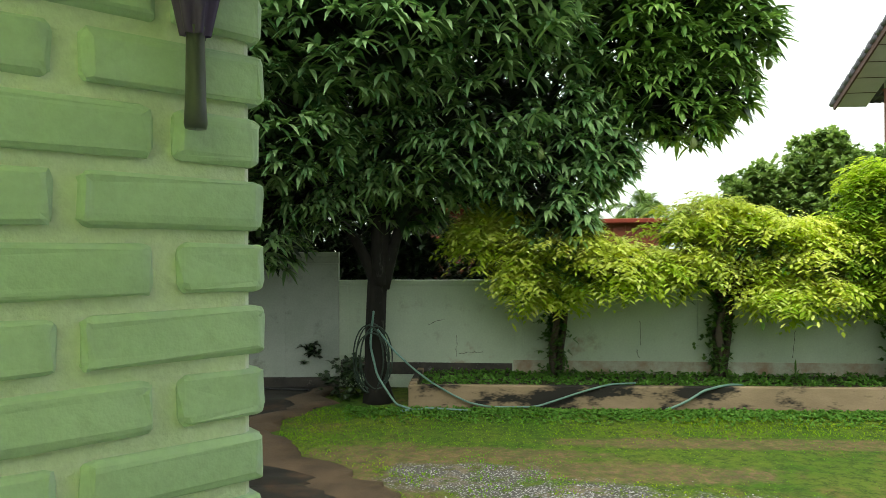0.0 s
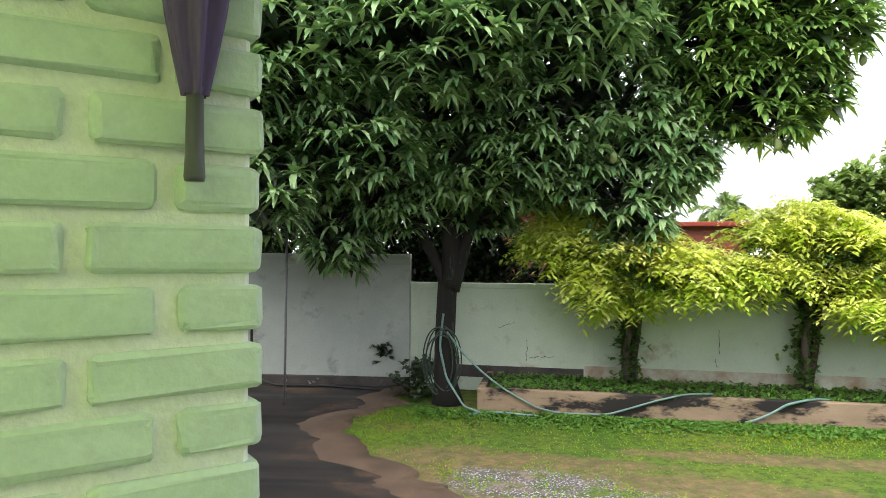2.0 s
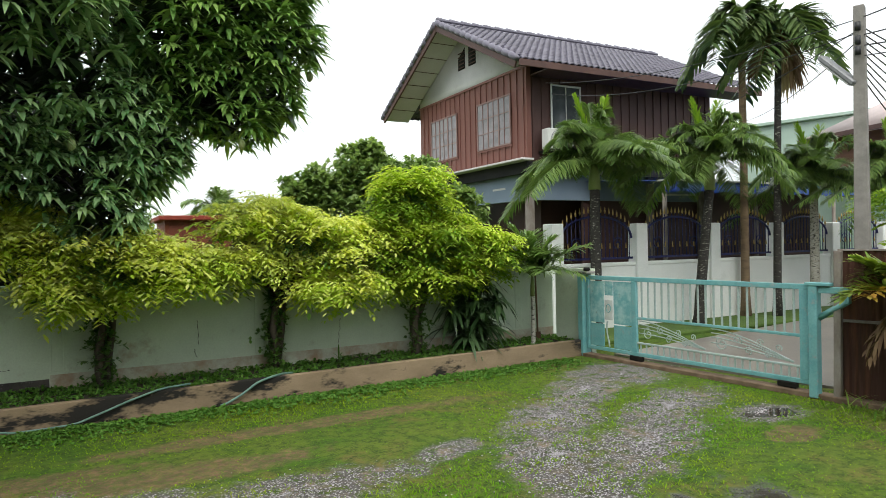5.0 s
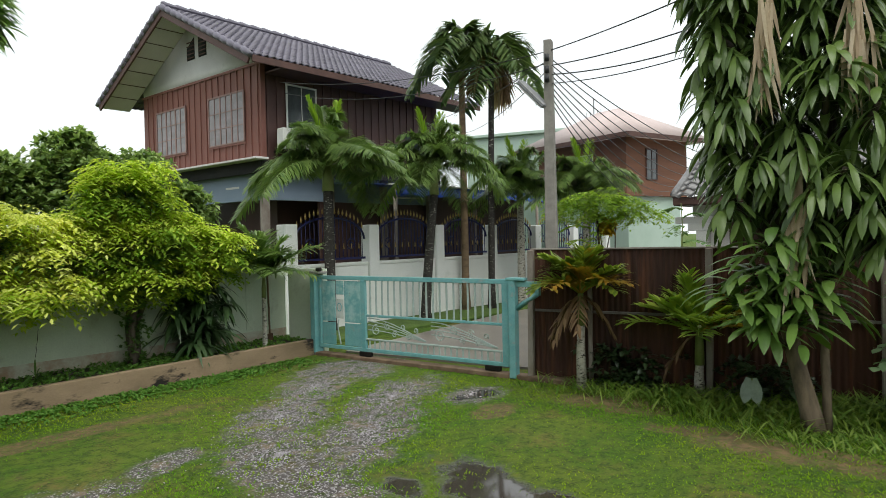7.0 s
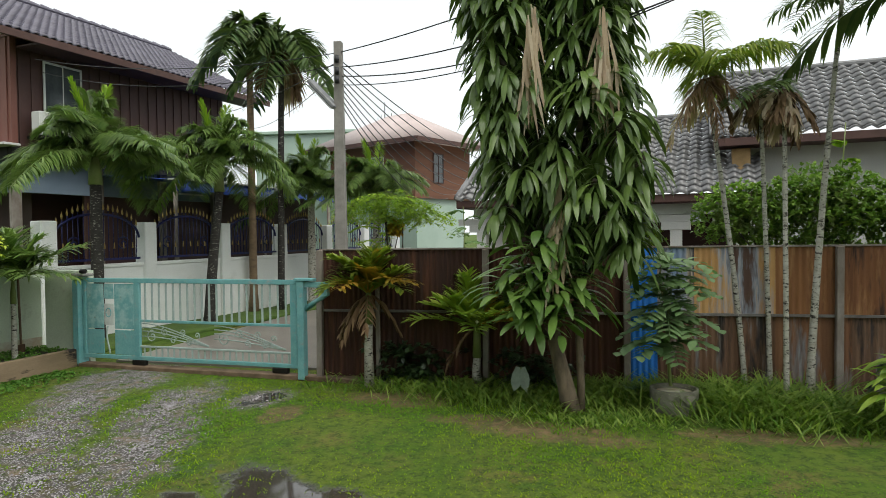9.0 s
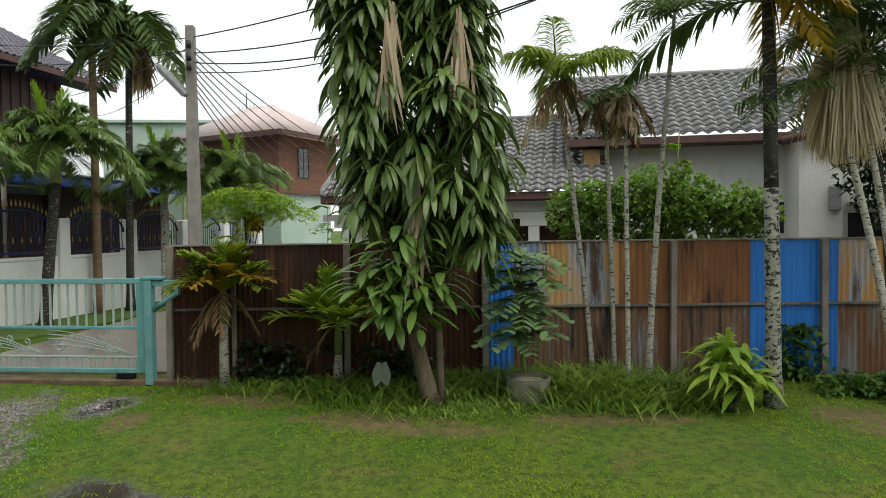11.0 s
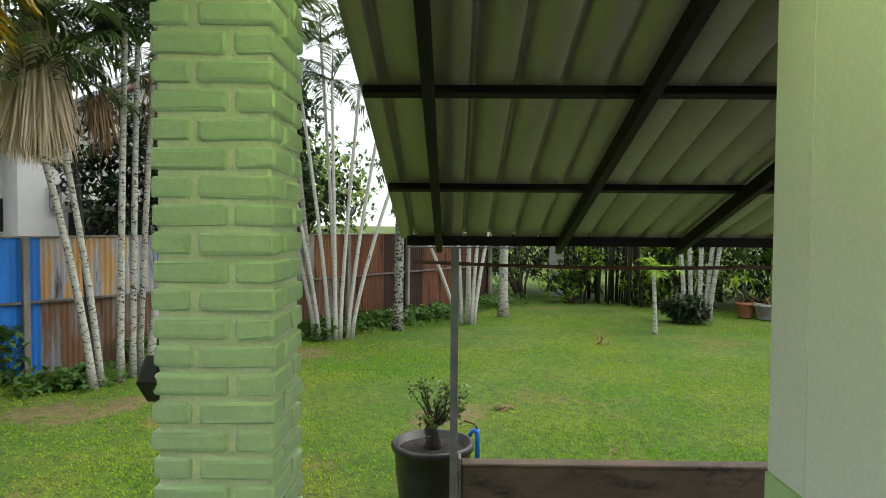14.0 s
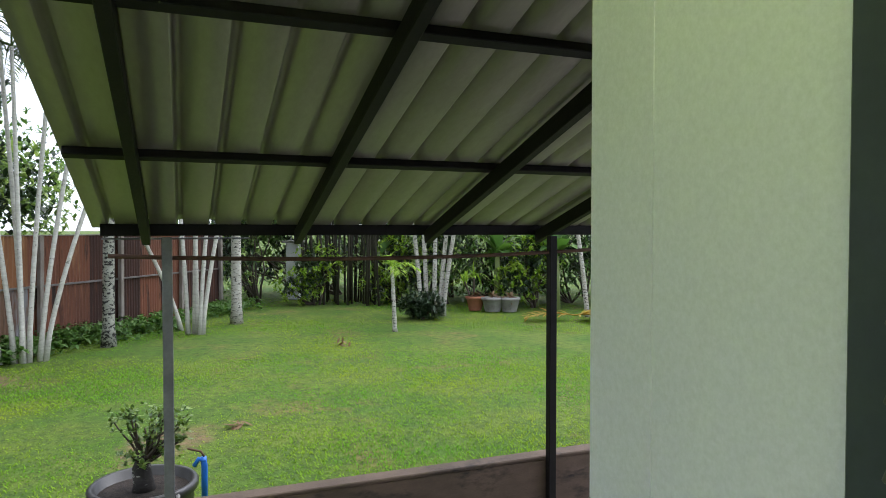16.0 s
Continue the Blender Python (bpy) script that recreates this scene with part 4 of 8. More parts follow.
        part("barge_board", boxed(lo, hi, 0.01), M_FASCIA, roof, m=m)
        for k in range(14):
            part("verge_tile", VERGE, None, roof, m=m @ pose(-1.05, sg * (0.04 + k * depth / 14), 0.04, 0, 0, 0 if sg > 0 else 180))
        for k in range(1, 7):
            d = depth * k / 7
            part("soffit_joint", boxed((-0.99, sg * d - 0.012, -0.112), (-0.03, sg * d + 0.012, -0.101)), M_FASCIA, roof, m=m)
    for k in range(22):
        part("ridge_tile", VERGE, None, roof, m=pose(-1.0 + k * (L + 2.15) / 22, W / 2, z1 + rise + 0.12, 0, 0, -90))
    ez = z1 - OE * dz
    part("fascia", boxed((-1.0, -OE - 0.06, ez - 0.16), (L + 1.15, -OE - 0.01, ez + 0.02), 0.01), M_FASCIA, roof)
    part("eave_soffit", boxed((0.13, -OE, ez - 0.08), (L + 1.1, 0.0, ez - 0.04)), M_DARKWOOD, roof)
    for y, ww in ((0.80, 1.80), (4.0, 1.80)):
        window_grid(h, pose(-0.03, y + ww, 4.95, 0, 0, -90), ww, 1.38, 6, 3, glass=M_SKYPANE)
        part("window_casing", boxed((-0.045, y - 0.08, 4.85), (-0.031, y + ww + 0.08, 4.91)), M_PLANK, h)
    window_grid(h, pose(0.85, -0.035, 5.1), 1.0, 1.4, 2, 1, frame=M_WHITE)
    ac = thing("air_conditioner", H @ pose(0.72, -0.45, 4.60), "white outdoor air conditioner unit on the boarded wall", "air conditioner")
    part("casing", boxed((-0.45, -0.16, 0), (0.45, 0.16, 0.58), 0.03), M_WHITE, ac)
    part("grille", Pile().tube([(0.22 * math.cos(t) - 0.12, -0.165, 0.29 + 0.22 * math.sin(t)) for t in np.linspace(0, 6.28, 24)], 0.012, 5).mesh("grille"), M_GALV, ac)
    part("bracket", boxed((-0.38, -0.14, -0.06), (0.38, 0.40, 0.0)), M_STEEL, ac)
    t = thing("canopy", NEIGHM @ pose(4.3, 0.9, 0), "blue metal canopy over a dark yard behind the iron fence", "canopy")
    n = 60
    xs = np.linspace(0, 11, n)
    V = [(x, y, z + 0.03 * math.sin(x * 26)) for y, z in ((0, 3.28), (0, 3.55), (3.4, 3.85)) for x in xs]
    part("sheet", fast_mesh("sheet", V, [(r * n + i, r * n + i + 1, (r + 1) * n + i + 1, (r + 1) * n + i) for r in range(2) for i in range(n - 1)]), M_TARP, t, "blue corrugated canopy sheet")
    part("edge_strip", boxed((0, -0.06, 3.56), (11, 0.3, 3.60)), M_WHITE, t)
    for x in (0.05, 3.6, 7.2, 10.9):
        part("pole", Pile().tube([(x, 0.08, 0), (x, 0.08, 3.5)], 0.06, 6).mesh("pole"), M_POST, t)
    # Dark boards here put the shade under the canopy into colour.
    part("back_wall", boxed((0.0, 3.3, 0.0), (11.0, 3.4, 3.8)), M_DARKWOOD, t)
    part("tube_lamp", Pile().tube([(1.2, 1.2, 3.3), (2.4, 1.2, 3.3)], 0.03, 6).mesh("tube_lamp"), M_WHITE, t, "unlit white tube lamp")


VERGE = Pile().tube([(0, 0, 0), (0, 0.02, 0.012), (0, 0.36, -0.012), (0, 0.37, -0.03)], [0.085, 0.10, 0.085, 0.03], 8).mesh("verge_tile", False)
VERGE.materials.append(M_ROOF)
M_SOFF = mat("pale_soffit_board", (0.66, 0.64, 0.62), (0.60, 0.58, 0.56), 1.2, 40, 0.7, 0.05)
build_brown_house()


FINIAL = Pile().tube([(0, 0, 0), (0, 0, 0.05), (0, 0, 0.16)], [0.012, 0.032, 0.003], 4).mesh("finial")
FINIAL.materials.append(M_GOLD)
BOSS = Pile().tube([(0, 0, 0), (0, 0, 0.13)], [0.025, 0.01], 4).mesh("boss")
BOSS.materials.append(M_GOLD)


M_LIME = mat("fresh_white_render", (0.84, 0.85, 0.83), (0.77, 0.79, 0.76), 0.9, 40, 0.8, 0.1, stain=((0.55, 0.56, 0.52), 1.6, 0.60, 0.25))


def build_iron_fence():
    f = thing("iron_fence", NEIGHM, "white wall with dark blue ornamental iron panels and gold tips", "fence")
    part("wall", boxed((-1.0, -0.08, 0.0), (16.0, 0.08, 1.45), 0.01), M_LIME, f, "white rendered base wall")
    part("wall_band", boxed((-1.0, -0.10, 1.45), (16.0, 0.10, 1.53), 0.01), M_LIME, f)
    n = 0
    for px in (0.0, 2.45, 4.9, 7.35, 9.8, 12.25, 14.7):
        part("pillar", boxed((px - 0.17, -0.16, 0.0), (px + 0.17, 0.16, 2.42), 0.02), M_LIME, f)
        if px > 14:
            break
        pn = part("panel", boxed((px + 0.18, -0.015, 1.60), (px + 2.27, 0.015, 1.65)), M_IRON, f)
        a = np.linspace(0, math.pi, 20)
        part("arch_bar", Pile().tube([(px + 1.22 - 1.03 * math.cos(t), 0, 2.08 + 0.50 * math.sin(t)) for t in a], 0.028, 5).mesh("arch_bar"), M_IRON, pn)
        for i in range(17):
            x = px + 0.26 + i * 0.12
            top = 2.08 + 0.50 * math.sqrt(max(0, 1 - ((x - px - 1.22) / 1.03) ** 2))
            part("iron_bar", Pile().tube([(x, 0, 1.62), (x, 0, top + 0.10)], 0.014, 4).mesh("iron_bar"), M_IRON, pn)
            part("finial", FINIAL, None, pn, m=pose(x, 0, top + 0.08))
            if i % 2:
                part("boss", BOSS, None, pn, m=pose(x, -0.02, 1.85))
        for s in (0.62, 1.82):
            part("iron_scroll", Pile().tube(scroll(px + s, 1.95, 0.16, 1.4, 0.5), 0.016, 4).mesh("iron_scroll"), M_IRON, pn)
    g = part("verge", boxed((-1, -1.6, -0.02), (16, -0.1, 0.06), 0.02), M_VERGE, m=NEIGHM)
    tagged(g, "grass verge at the foot of the white wall", "verge", kind="structure")
    r = part("road", boxed((10.4, -14, -0.03), (40, 8.0, 0.025)), mat("wet_street_concrete", (0.26, 0.23, 0.20), (0.19, 0.17, 0.15), 0.8, 30, 0.3, 0.1), m=pose(0, 0, 0))
    tagged(r, "pale wet concrete lane beyond the gate", "road", kind="structure")


M_VERGE = mat("verge_grass", (0.09, 0.15, 0.025), (0.06, 0.11, 0.02), 3, 40, 0.95, 0.6)
build_iron_fence()


def build_white_house():
    H = pose(17.15, -2.85, 0, 0, 0, -98)
    # local x runs along the eave (to the right as seen from the lawn), y away from it
    h = thing("house", H, "single-storey white house with grey tiled roofs behind the fence", "house")
    part("front_wall", boxed((0.3, 0.9, 0.0), (4.6, 1.05, 4.15)), M_WHITE, h)
    part("wing_wall", boxed((4.6, -0.2, 0.0), (5.5, 1.2, 4.15)), M_WHITE, h)
    V = [(5.5, -0.2, 0), (11.0, -0.2, 0), (11.0, -0.2, 4.2), (8.1, -0.2, 5.75), (5.5, -0.2, 4.4), (5.5, 0.0, 0), (11.0, 0.0, 0), (11.0, 0.0, 4.2), (8.1, 0.0, 5.75), (5.5, 0.0, 4.4)]
    part("gable_wall", fast_mesh("gable_wall", V, [(0, 1, 2, 4), (5, 9, 7, 6), (0, 5, 6, 1), (1, 6, 7, 2)], [(4, 2, 3), (9, 8, 7)]), M_WHITE, h)
    roof = part("roof", boxed((-0.5, 3.4, 6.24), (7.6, 3.6, 6.40), 0.05), M_GREYROOF, h)
    tiled_slope(roof, (-0.5, 3.5, 6.26), (1, 0, 0), (0, -1, -0.60), 8.0, 3.45 * math.hypot(1, 0.60), M_GREYROOF, 0.28, 0.30, valley=0.78)
    part("fascia", boxed((-0.5, 0.0, 3.98), (4.5, 0.05, 4.16), 0.01), M_FASCIA, roof)
    part("soffit", boxed((-0.5, 0.05, 4.0), (4.6, 0.9, 4.03)), M_DARKWOOD, roof)
    part("gable_block", boxed((-0.1, 0.3, 3.3), (0.29, 0.9, 3.95), 0.01), mat("ochre_board", (0.45, 0.29, 0.13)), h, "ochre boarding under the eave")
    vr = Pile().tube([(-0.5, 3.5 - t, 6.34 - 0.60 * t) for t in np.linspace(0, 3.5, 30)], 0.09, 6)
    part("verge_tiles", vr.mesh("verge_tiles"), M_GREYROOF, roof)
    V = [(-0.1, 1.0, 4.0), (-0.1, 6.0, 4.0), (-0.1, 3.5, 5.4), (0.0, 1.0, 4.0), (0.0, 6.0, 4.0), (0.0, 3.5, 5.4)]
    part("end_gable", fast_mesh("end_gable", V, [(0, 1, 4, 3), (1, 2, 5, 4), (2, 0, 3, 5)], [(0, 2, 1), (3, 4, 5)]), M_ORANGE, h, "orange clad gable end")
    # rising wing roof on the right
    part("wing_fascia", Pile().tube([(4.2, -0.3, 3.92), (4.7, -0.5, 4.02), (8.1, -0.5, 5.95), (11.1, -0.5, 4.3)], 0.10, 4).mesh("wing_fascia", False), M_FASCIA, roof)
    tiled_slope(roof, (8.1, -0.5, 5.98), (0, 1, 0), (-0.87, 0, -0.495), 4.0, 3.9, M_GREYROOF, 0.28, 0.33)
    tiled_slope(roof, (8.1, -0.5, 5.98), (0, 1, 0), (0.87, 0, -0.495), 4.0, 3.4, M_GREYROOF, 0.28, 0.33)
    window_grid(h, pose(3.6, 0.88, 1.85), 1.0, 0.75, 4, 1, frame=M_WHITE, glass=M_DARK)
    window_grid(h, pose(8.0, -0.22, 4.65), 0.6, 0.6, 2, 1, frame=M_WHITE, glass=M_DARK)
    # Flat black panel paints a shaded opening on the solid wall.
    part("opening", boxed((5.6, -0.215, 0.2), (7.4, -0.205, 2.3)), M_DARK, h)
    part("lower_canopy", boxed((5.6, -1.2, 2.45), (8.0, -0.21, 2.55)), M_WHITE, h)
    part("electric_box", boxed((5.2, -0.32, 2.35), (5.45, -0.205, 2.9), 0.02), M_GALV, h, "grey electric box")
    # open carport wing on the left
    c = thing("carport", H @ pose(-2.9, -0.5, 0), "open carport with a grey tiled roof and white posts", "carport")
    part("beam", boxed((-3.3, 0.2, 2.45), (3.2, 0.5, 2.75), 0.02), M_WALLGREY, c)
    part("fascia", boxed((-3.6, -0.25, 2.72), (3.45, -0.2, 2.90), 0.01), M_FASCIA, c)
    part("eave_board", boxed((-3.6, -0.2, 2.70), (3.4, 0.9, 2.74)), M_DARKWOOD, c)
    for x in (-3.1, 1.6, 3.0):
        p = part("post", boxed((x - 0.13, 0.22, 0), (x + 0.13, 0.48, 2.10), 0.01), M_WHITE, c)
        part("capital", boxed((x - 0.32, 0.2, 2.10), (x + 0.32, 0.5, 2.28), 0.01), M_WHITE, p)
        part("capital", boxed((x - 0.62, 0.2, 2.28), (x + 0.62, 0.5, 2.445), 0.01), M_WHITE, p)
    rf = part("ridge", boxed((-3.6, 3.9, 5.20), (3.3, 4.1, 5.36), 0.05), M_GREYROOF, c)
    tiled_slope(rf, (-3.6, 4.0, 5.24), (1, 0, 0), (0, -1, -0.555), 7.05, 4.25 * math.hypot(1, 0.555), M_GREYROOF, 0.28, 0.30)
    part("verge_tiles", Pile().tube([(-3.6, 4.0 - t, 5.30 - 0.555 * t) for t in np.linspace(0, 4.2, 30)], 0.09, 6).mesh("verge_tiles"), M_GREYROOF, rf)
    # The carport's dim depth is painted with dark back and ceiling boards.
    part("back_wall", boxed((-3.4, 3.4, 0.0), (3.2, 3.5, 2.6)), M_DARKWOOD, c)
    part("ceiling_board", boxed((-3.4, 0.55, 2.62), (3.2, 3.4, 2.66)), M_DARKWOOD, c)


build_white_house()


def build_far_houses():
    H = pose(29.7, 12.46, 0, 0, 0, -115)
    h = thing("house", H, "brown two-storey house with a faded pink roof down the lane", "house")
    part("upper_wall", boxed((0.0, 0.0, 3.6), (5.2, 3.8, 6.0)), M_PLANKFAR, h)
    part("lower_wall", boxed((0.3, 0.3, 0.0), (5.0, 3.6, 3.6)), M_MINT, h)
    V = [(-0.9, -0.9, 5.95), (6.1, -0.9, 5.95), (6.1, 4.7, 5.95), (-0.9, 4.7, 5.95), (1.9, 1.9, 7.6), (3.2, 1.9, 7.6)]
    rf = part("roof", fast_mesh("roof", V, [(0, 1, 5, 4), (2, 3, 4, 5), (3, 2, 1, 0)], [(1, 2, 5), (3, 0, 4)]), M_PINKROOF, h)
    part("fascia", boxed((-0.9, -0.95, 5.80), (6.1, -0.91, 5.98)), M_FASCIA, rf)
    part("fascia", boxed((6.1, -0.9, 5.80), (6.14, 4.7, 5.98)), M_FASCIA, rf)
    for i in range(24):
        part("rib", boxed((0, 0, 0), (0.05, 0.03, 0.04)), M_PINKROOF, rf, m=pose(-0.7 + i * 0.28, -0.9, 5.97))
    window_grid(h, pose(2.7, -0.02, 4.3), 0.7, 1.1, 2, 2, frame=M_WHITE)
    window_grid(h, pose(5.22, 1.2, 4.3, 0, 0, 90), 0.6, 1.2, 2, 3, frame=M_DARKWOOD)
    a = thing("antenna", H @ pose(1.6, 2.0, 7.1), "thin dark metal television antenna on the roof", "antenna")
    part("mast", Pile().tube([(0, 0, 0), (0, 0, 1.2)], 0.02, 5).mesh("mast"), M_STEEL, a)
    part("boom", Pile().tube([(-0.5, 0, 0.35), (0.5, 0, 0.35)], 0.025, 5).mesh("boom"), M_STEEL, a)
    for i in range(5):
        part("rod", Pile().tube([(-0.45 + i * 0.22, 0, 0.3), (-0.45 + i * 0.22, 0, 0.65)], 0.015, 4).mesh("rod"), M_STEEL, a)
    g = thing("house", pose(31, 17.0, 0, 0, 0, -82), "mint green house with a rounded window behind the palms", "house")
    part("wall", boxed((0, 0, 0), (6, 4, 7.1), 0.02), M_MINT, g)
    part("roof_edge", boxed((-0.2, -0.2, 7.1), (6.2, 4.2, 7.25), 0.02), M_MINT, g)
    window_grid(g, pose(1.0, -0.02, 4.2), 1.2, 1.0, 3, 2, frame=M_WHITE)
    p = thing("house", pose(25.5, 4.3, 0, 0, 0, -90), "white rendered house front with an orange awning beside the lane", "house")
    part("wall", boxed((0, 0, 0), (3.0, 3, 2.6)), M_WHITE, p)
    part("awning", boxed((-0.2, -0.8, 2.6), (3.2, 0.2, 2.75), 0.02), M_ORANGE, p)
    window_grid(p, pose(0.9, -0.02, 1.9), 0.9, 0.5, 2, 1, frame=M_BLUEWALL)
    for x, w, z, zr in ((0.75, 1.75, 3.1, 3.23), (5.2, 1.6, 2.75, 2.87)):
        o = thing("shed", pose(x, 17.5, 0, 0, 0, -8), "dark red clad shed behind the garden wall", "shed")
        part("wall", boxed((0, 0, 0), (w, 2.0, z)), M_ORANGE, o)
        part("roof_edge", boxed((-0.15, -0.2, z), (w + 0.15, 2.2, zr), 0.02), mat("red_painted_fascia", (0.30, 0.05, 0.03)), o)
        for i in range(int(w / 0.3)):
            part("rib", boxed((0, -0.03, 0.3), (0.05, 0.0, z - 0.02)), M_ORANGE, o, m=pose(0.1 + i * 0.3, 0, 0))


M_PLANKFAR = mat("brown_lap_boarding", (0.22, 0.095, 0.055), (0.17, 0.075, 0.045), 1.2, 40, 0.65, 0.1, stretch=(0.4, 0.4, 6))
build_far_houses()

# ---- trees and plants ----
def wander(p0, p1, n=7, sway=0.06):
    p0, p1 = np.array(p0, float), np.array(p1, float)
    t = np.linspace(0, 1, n)[:, None]
    pts = p0 + (p1 - p0) * t
    off = RNG.normal(size=(n, 3)) * sway * np.linalg.norm(p1 - p0)
    off[0] = off[-1] = 0
    off = (off + np.roll(off, 1, 0)) / 2
    off[0] = 0
    return pts + off


def rosettes(centres, per, length, width, droop, spread=(0.1, 0.9), seg=3, outward=None, fold=0.12):
    """Whorls of long leaves at the twig ends."""
    n = len(centres)
    P = np.repeat(centres, per, 0)
    az = RNG.random(n * per) * 2 * np.pi
    el = RNG.uniform(*spread, n * per) * np.pi / 2
    D = np.stack([np.cos(az) * np.cos(el), np.sin(az) * np.cos(el), np.sin(el)], -1)
    if outward is not None:
        D = D + np.repeat(outward, per, 0)
    L = length * RNG.uniform(0.65, 1.15, n * per)
    W = width * RNG.uniform(0.75, 1.15, n * per)
    return leaves(P, D, L, W, droop * RNG.uniform(0.5, 1.5, n * per), seg, fold=fold)


def smooth_path(pts, n=90):
    pts = np.array(pts, float)
    t = np.arange(len(pts))
    s = np.linspace(0, len(pts) - 1, n)
    raw = np.stack([np.interp(s, t, pts[:, k]) for k in range(3)], -1)
    for _ in range(4):
        raw[1:-1] = (raw[:-2] + 2 * raw[1:-1] + raw[2:]) / 4
    return raw


def lobes_points(lobes, count, shell=0.55):
    """Points in the outer shells of ellipsoid lobes (centre, radii)."""
    vol = np.array([r[0] * r[1] * r[2] for _, r in lobes]) ** 0.7
    pick = RNG.choice(len(lobes), count, p=vol / vol.sum())
    C = np.array([c for c, _ in lobes])[pick]
    R = np.array([r for _, r in lobes])[pick]
    d = unit(RNG.normal(size=(count, 3)))
    rad = (shell + (1 - shell) * RNG.random((count, 1)) ** 0.6)
    return C + d * R * rad, d


# Lobes high above the view are added to shade the crown and wall.
MANGO_LOBES = [
    ((-0.4, 9.4, 4.3), (1.9, 1.5, 1.7)), ((1.3, 9.3, 4.6), (1.7, 1.5, 1.9)), ((-1.8, 9.6, 4.2), (1.6, 1.4, 1.7)),
    ((2.4, 9.3, 3.5), (1.0, 0.9, 0.95)), ((2.3, 9.0, 2.7), (0.62, 0.6, 0.66)), ((0.8, 9.2, 3.4), (1.2, 1.0, 0.75)),
    ((-1.1, 9.2, 3.05), (1.1, 0.9, 0.65)), ((-3.0, 9.9, 4.0), (1.4, 1.3, 1.6)), ((-3.0, 10.0, 2.9), (1.1, 0.8, 0.75)), ((0.3, 9.6, 6.2), (2.6, 1.7, 1.3)), ((-2.2, 9.3, 6.0), (2.2, 2.0, 1.2)), ((-0.5, 8.6, 7.0), (3.0, 2.2, 0.9)),
    ((-3.4, 10.4, 4.2), (1.2, 1.0, 1.4)), ((-1.9, 7.9, 4.3), (1.3, 1.1, 0.9)), ((-0.2, 7.9, 4.6), (1.4, 1.1, 0.9)), ((-2.5, 8.2, 3.3), (0.9, 0.9, 0.7)), ((1.2, 8.1, 5.0), (1.3, 1.0, 0.9)), ((-1.9, 7.6, 2.75), (0.5, 0.5, 0.35)), ((-1.0, 8.2, 3.4), (0.8, 0.8, 0.6)), ((-1.5, 10.0, 2.25), (0.5, 0.4, 0.5)),
    ((2.85, 9.2, 3.3), (0.6, 0.6, 0.6)), ((1.4, 9.3, 3.2), (0.8, 0.7, 0.6)), ((0.4, 9.3, 3.2), (0.8, 0.7, 0.55)), ((-0.75, 9.4, 2.8), (0.8, 0.7, 0.5)), ((-1.45, 8.9, 2.2), (0.4, 0.4, 0.35)), ((0.45, 9.9, 2.75), (0.7, 0.5, 0.4)), ((-3.2, 7.4, 5.7), (1.8, 1.6, 0.8)),
]
MANGO_RIGHT = [((3.5, 9.3, 5.1), (1.2, 1.1, 1.3)), ((3.0, 9.5, 6.2), (1.5, 1.3, 1.0)), ((4.15, 8.9, 4.5), (0.55, 0.6, 0.6)), ((3.8, 8.95, 5.0), (0.75, 0.7, 0.8)), ((3.6, 9.0, 4.1), (0.7, 0.6, 0.6)), ((4.5, 8.9, 4.85), (0.6, 0.6, 0.8)), ((4.35, 8.9, 4.05), (0.5, 0.5, 0.5)), ((3.95, 8.9, 3.75), (0.45, 0.5, 0.4)), ((4.4, 9.0, 5.6), (0.7, 0.7, 0.8))]


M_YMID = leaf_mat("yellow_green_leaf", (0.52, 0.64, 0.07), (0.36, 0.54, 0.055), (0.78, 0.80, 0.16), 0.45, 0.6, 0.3)


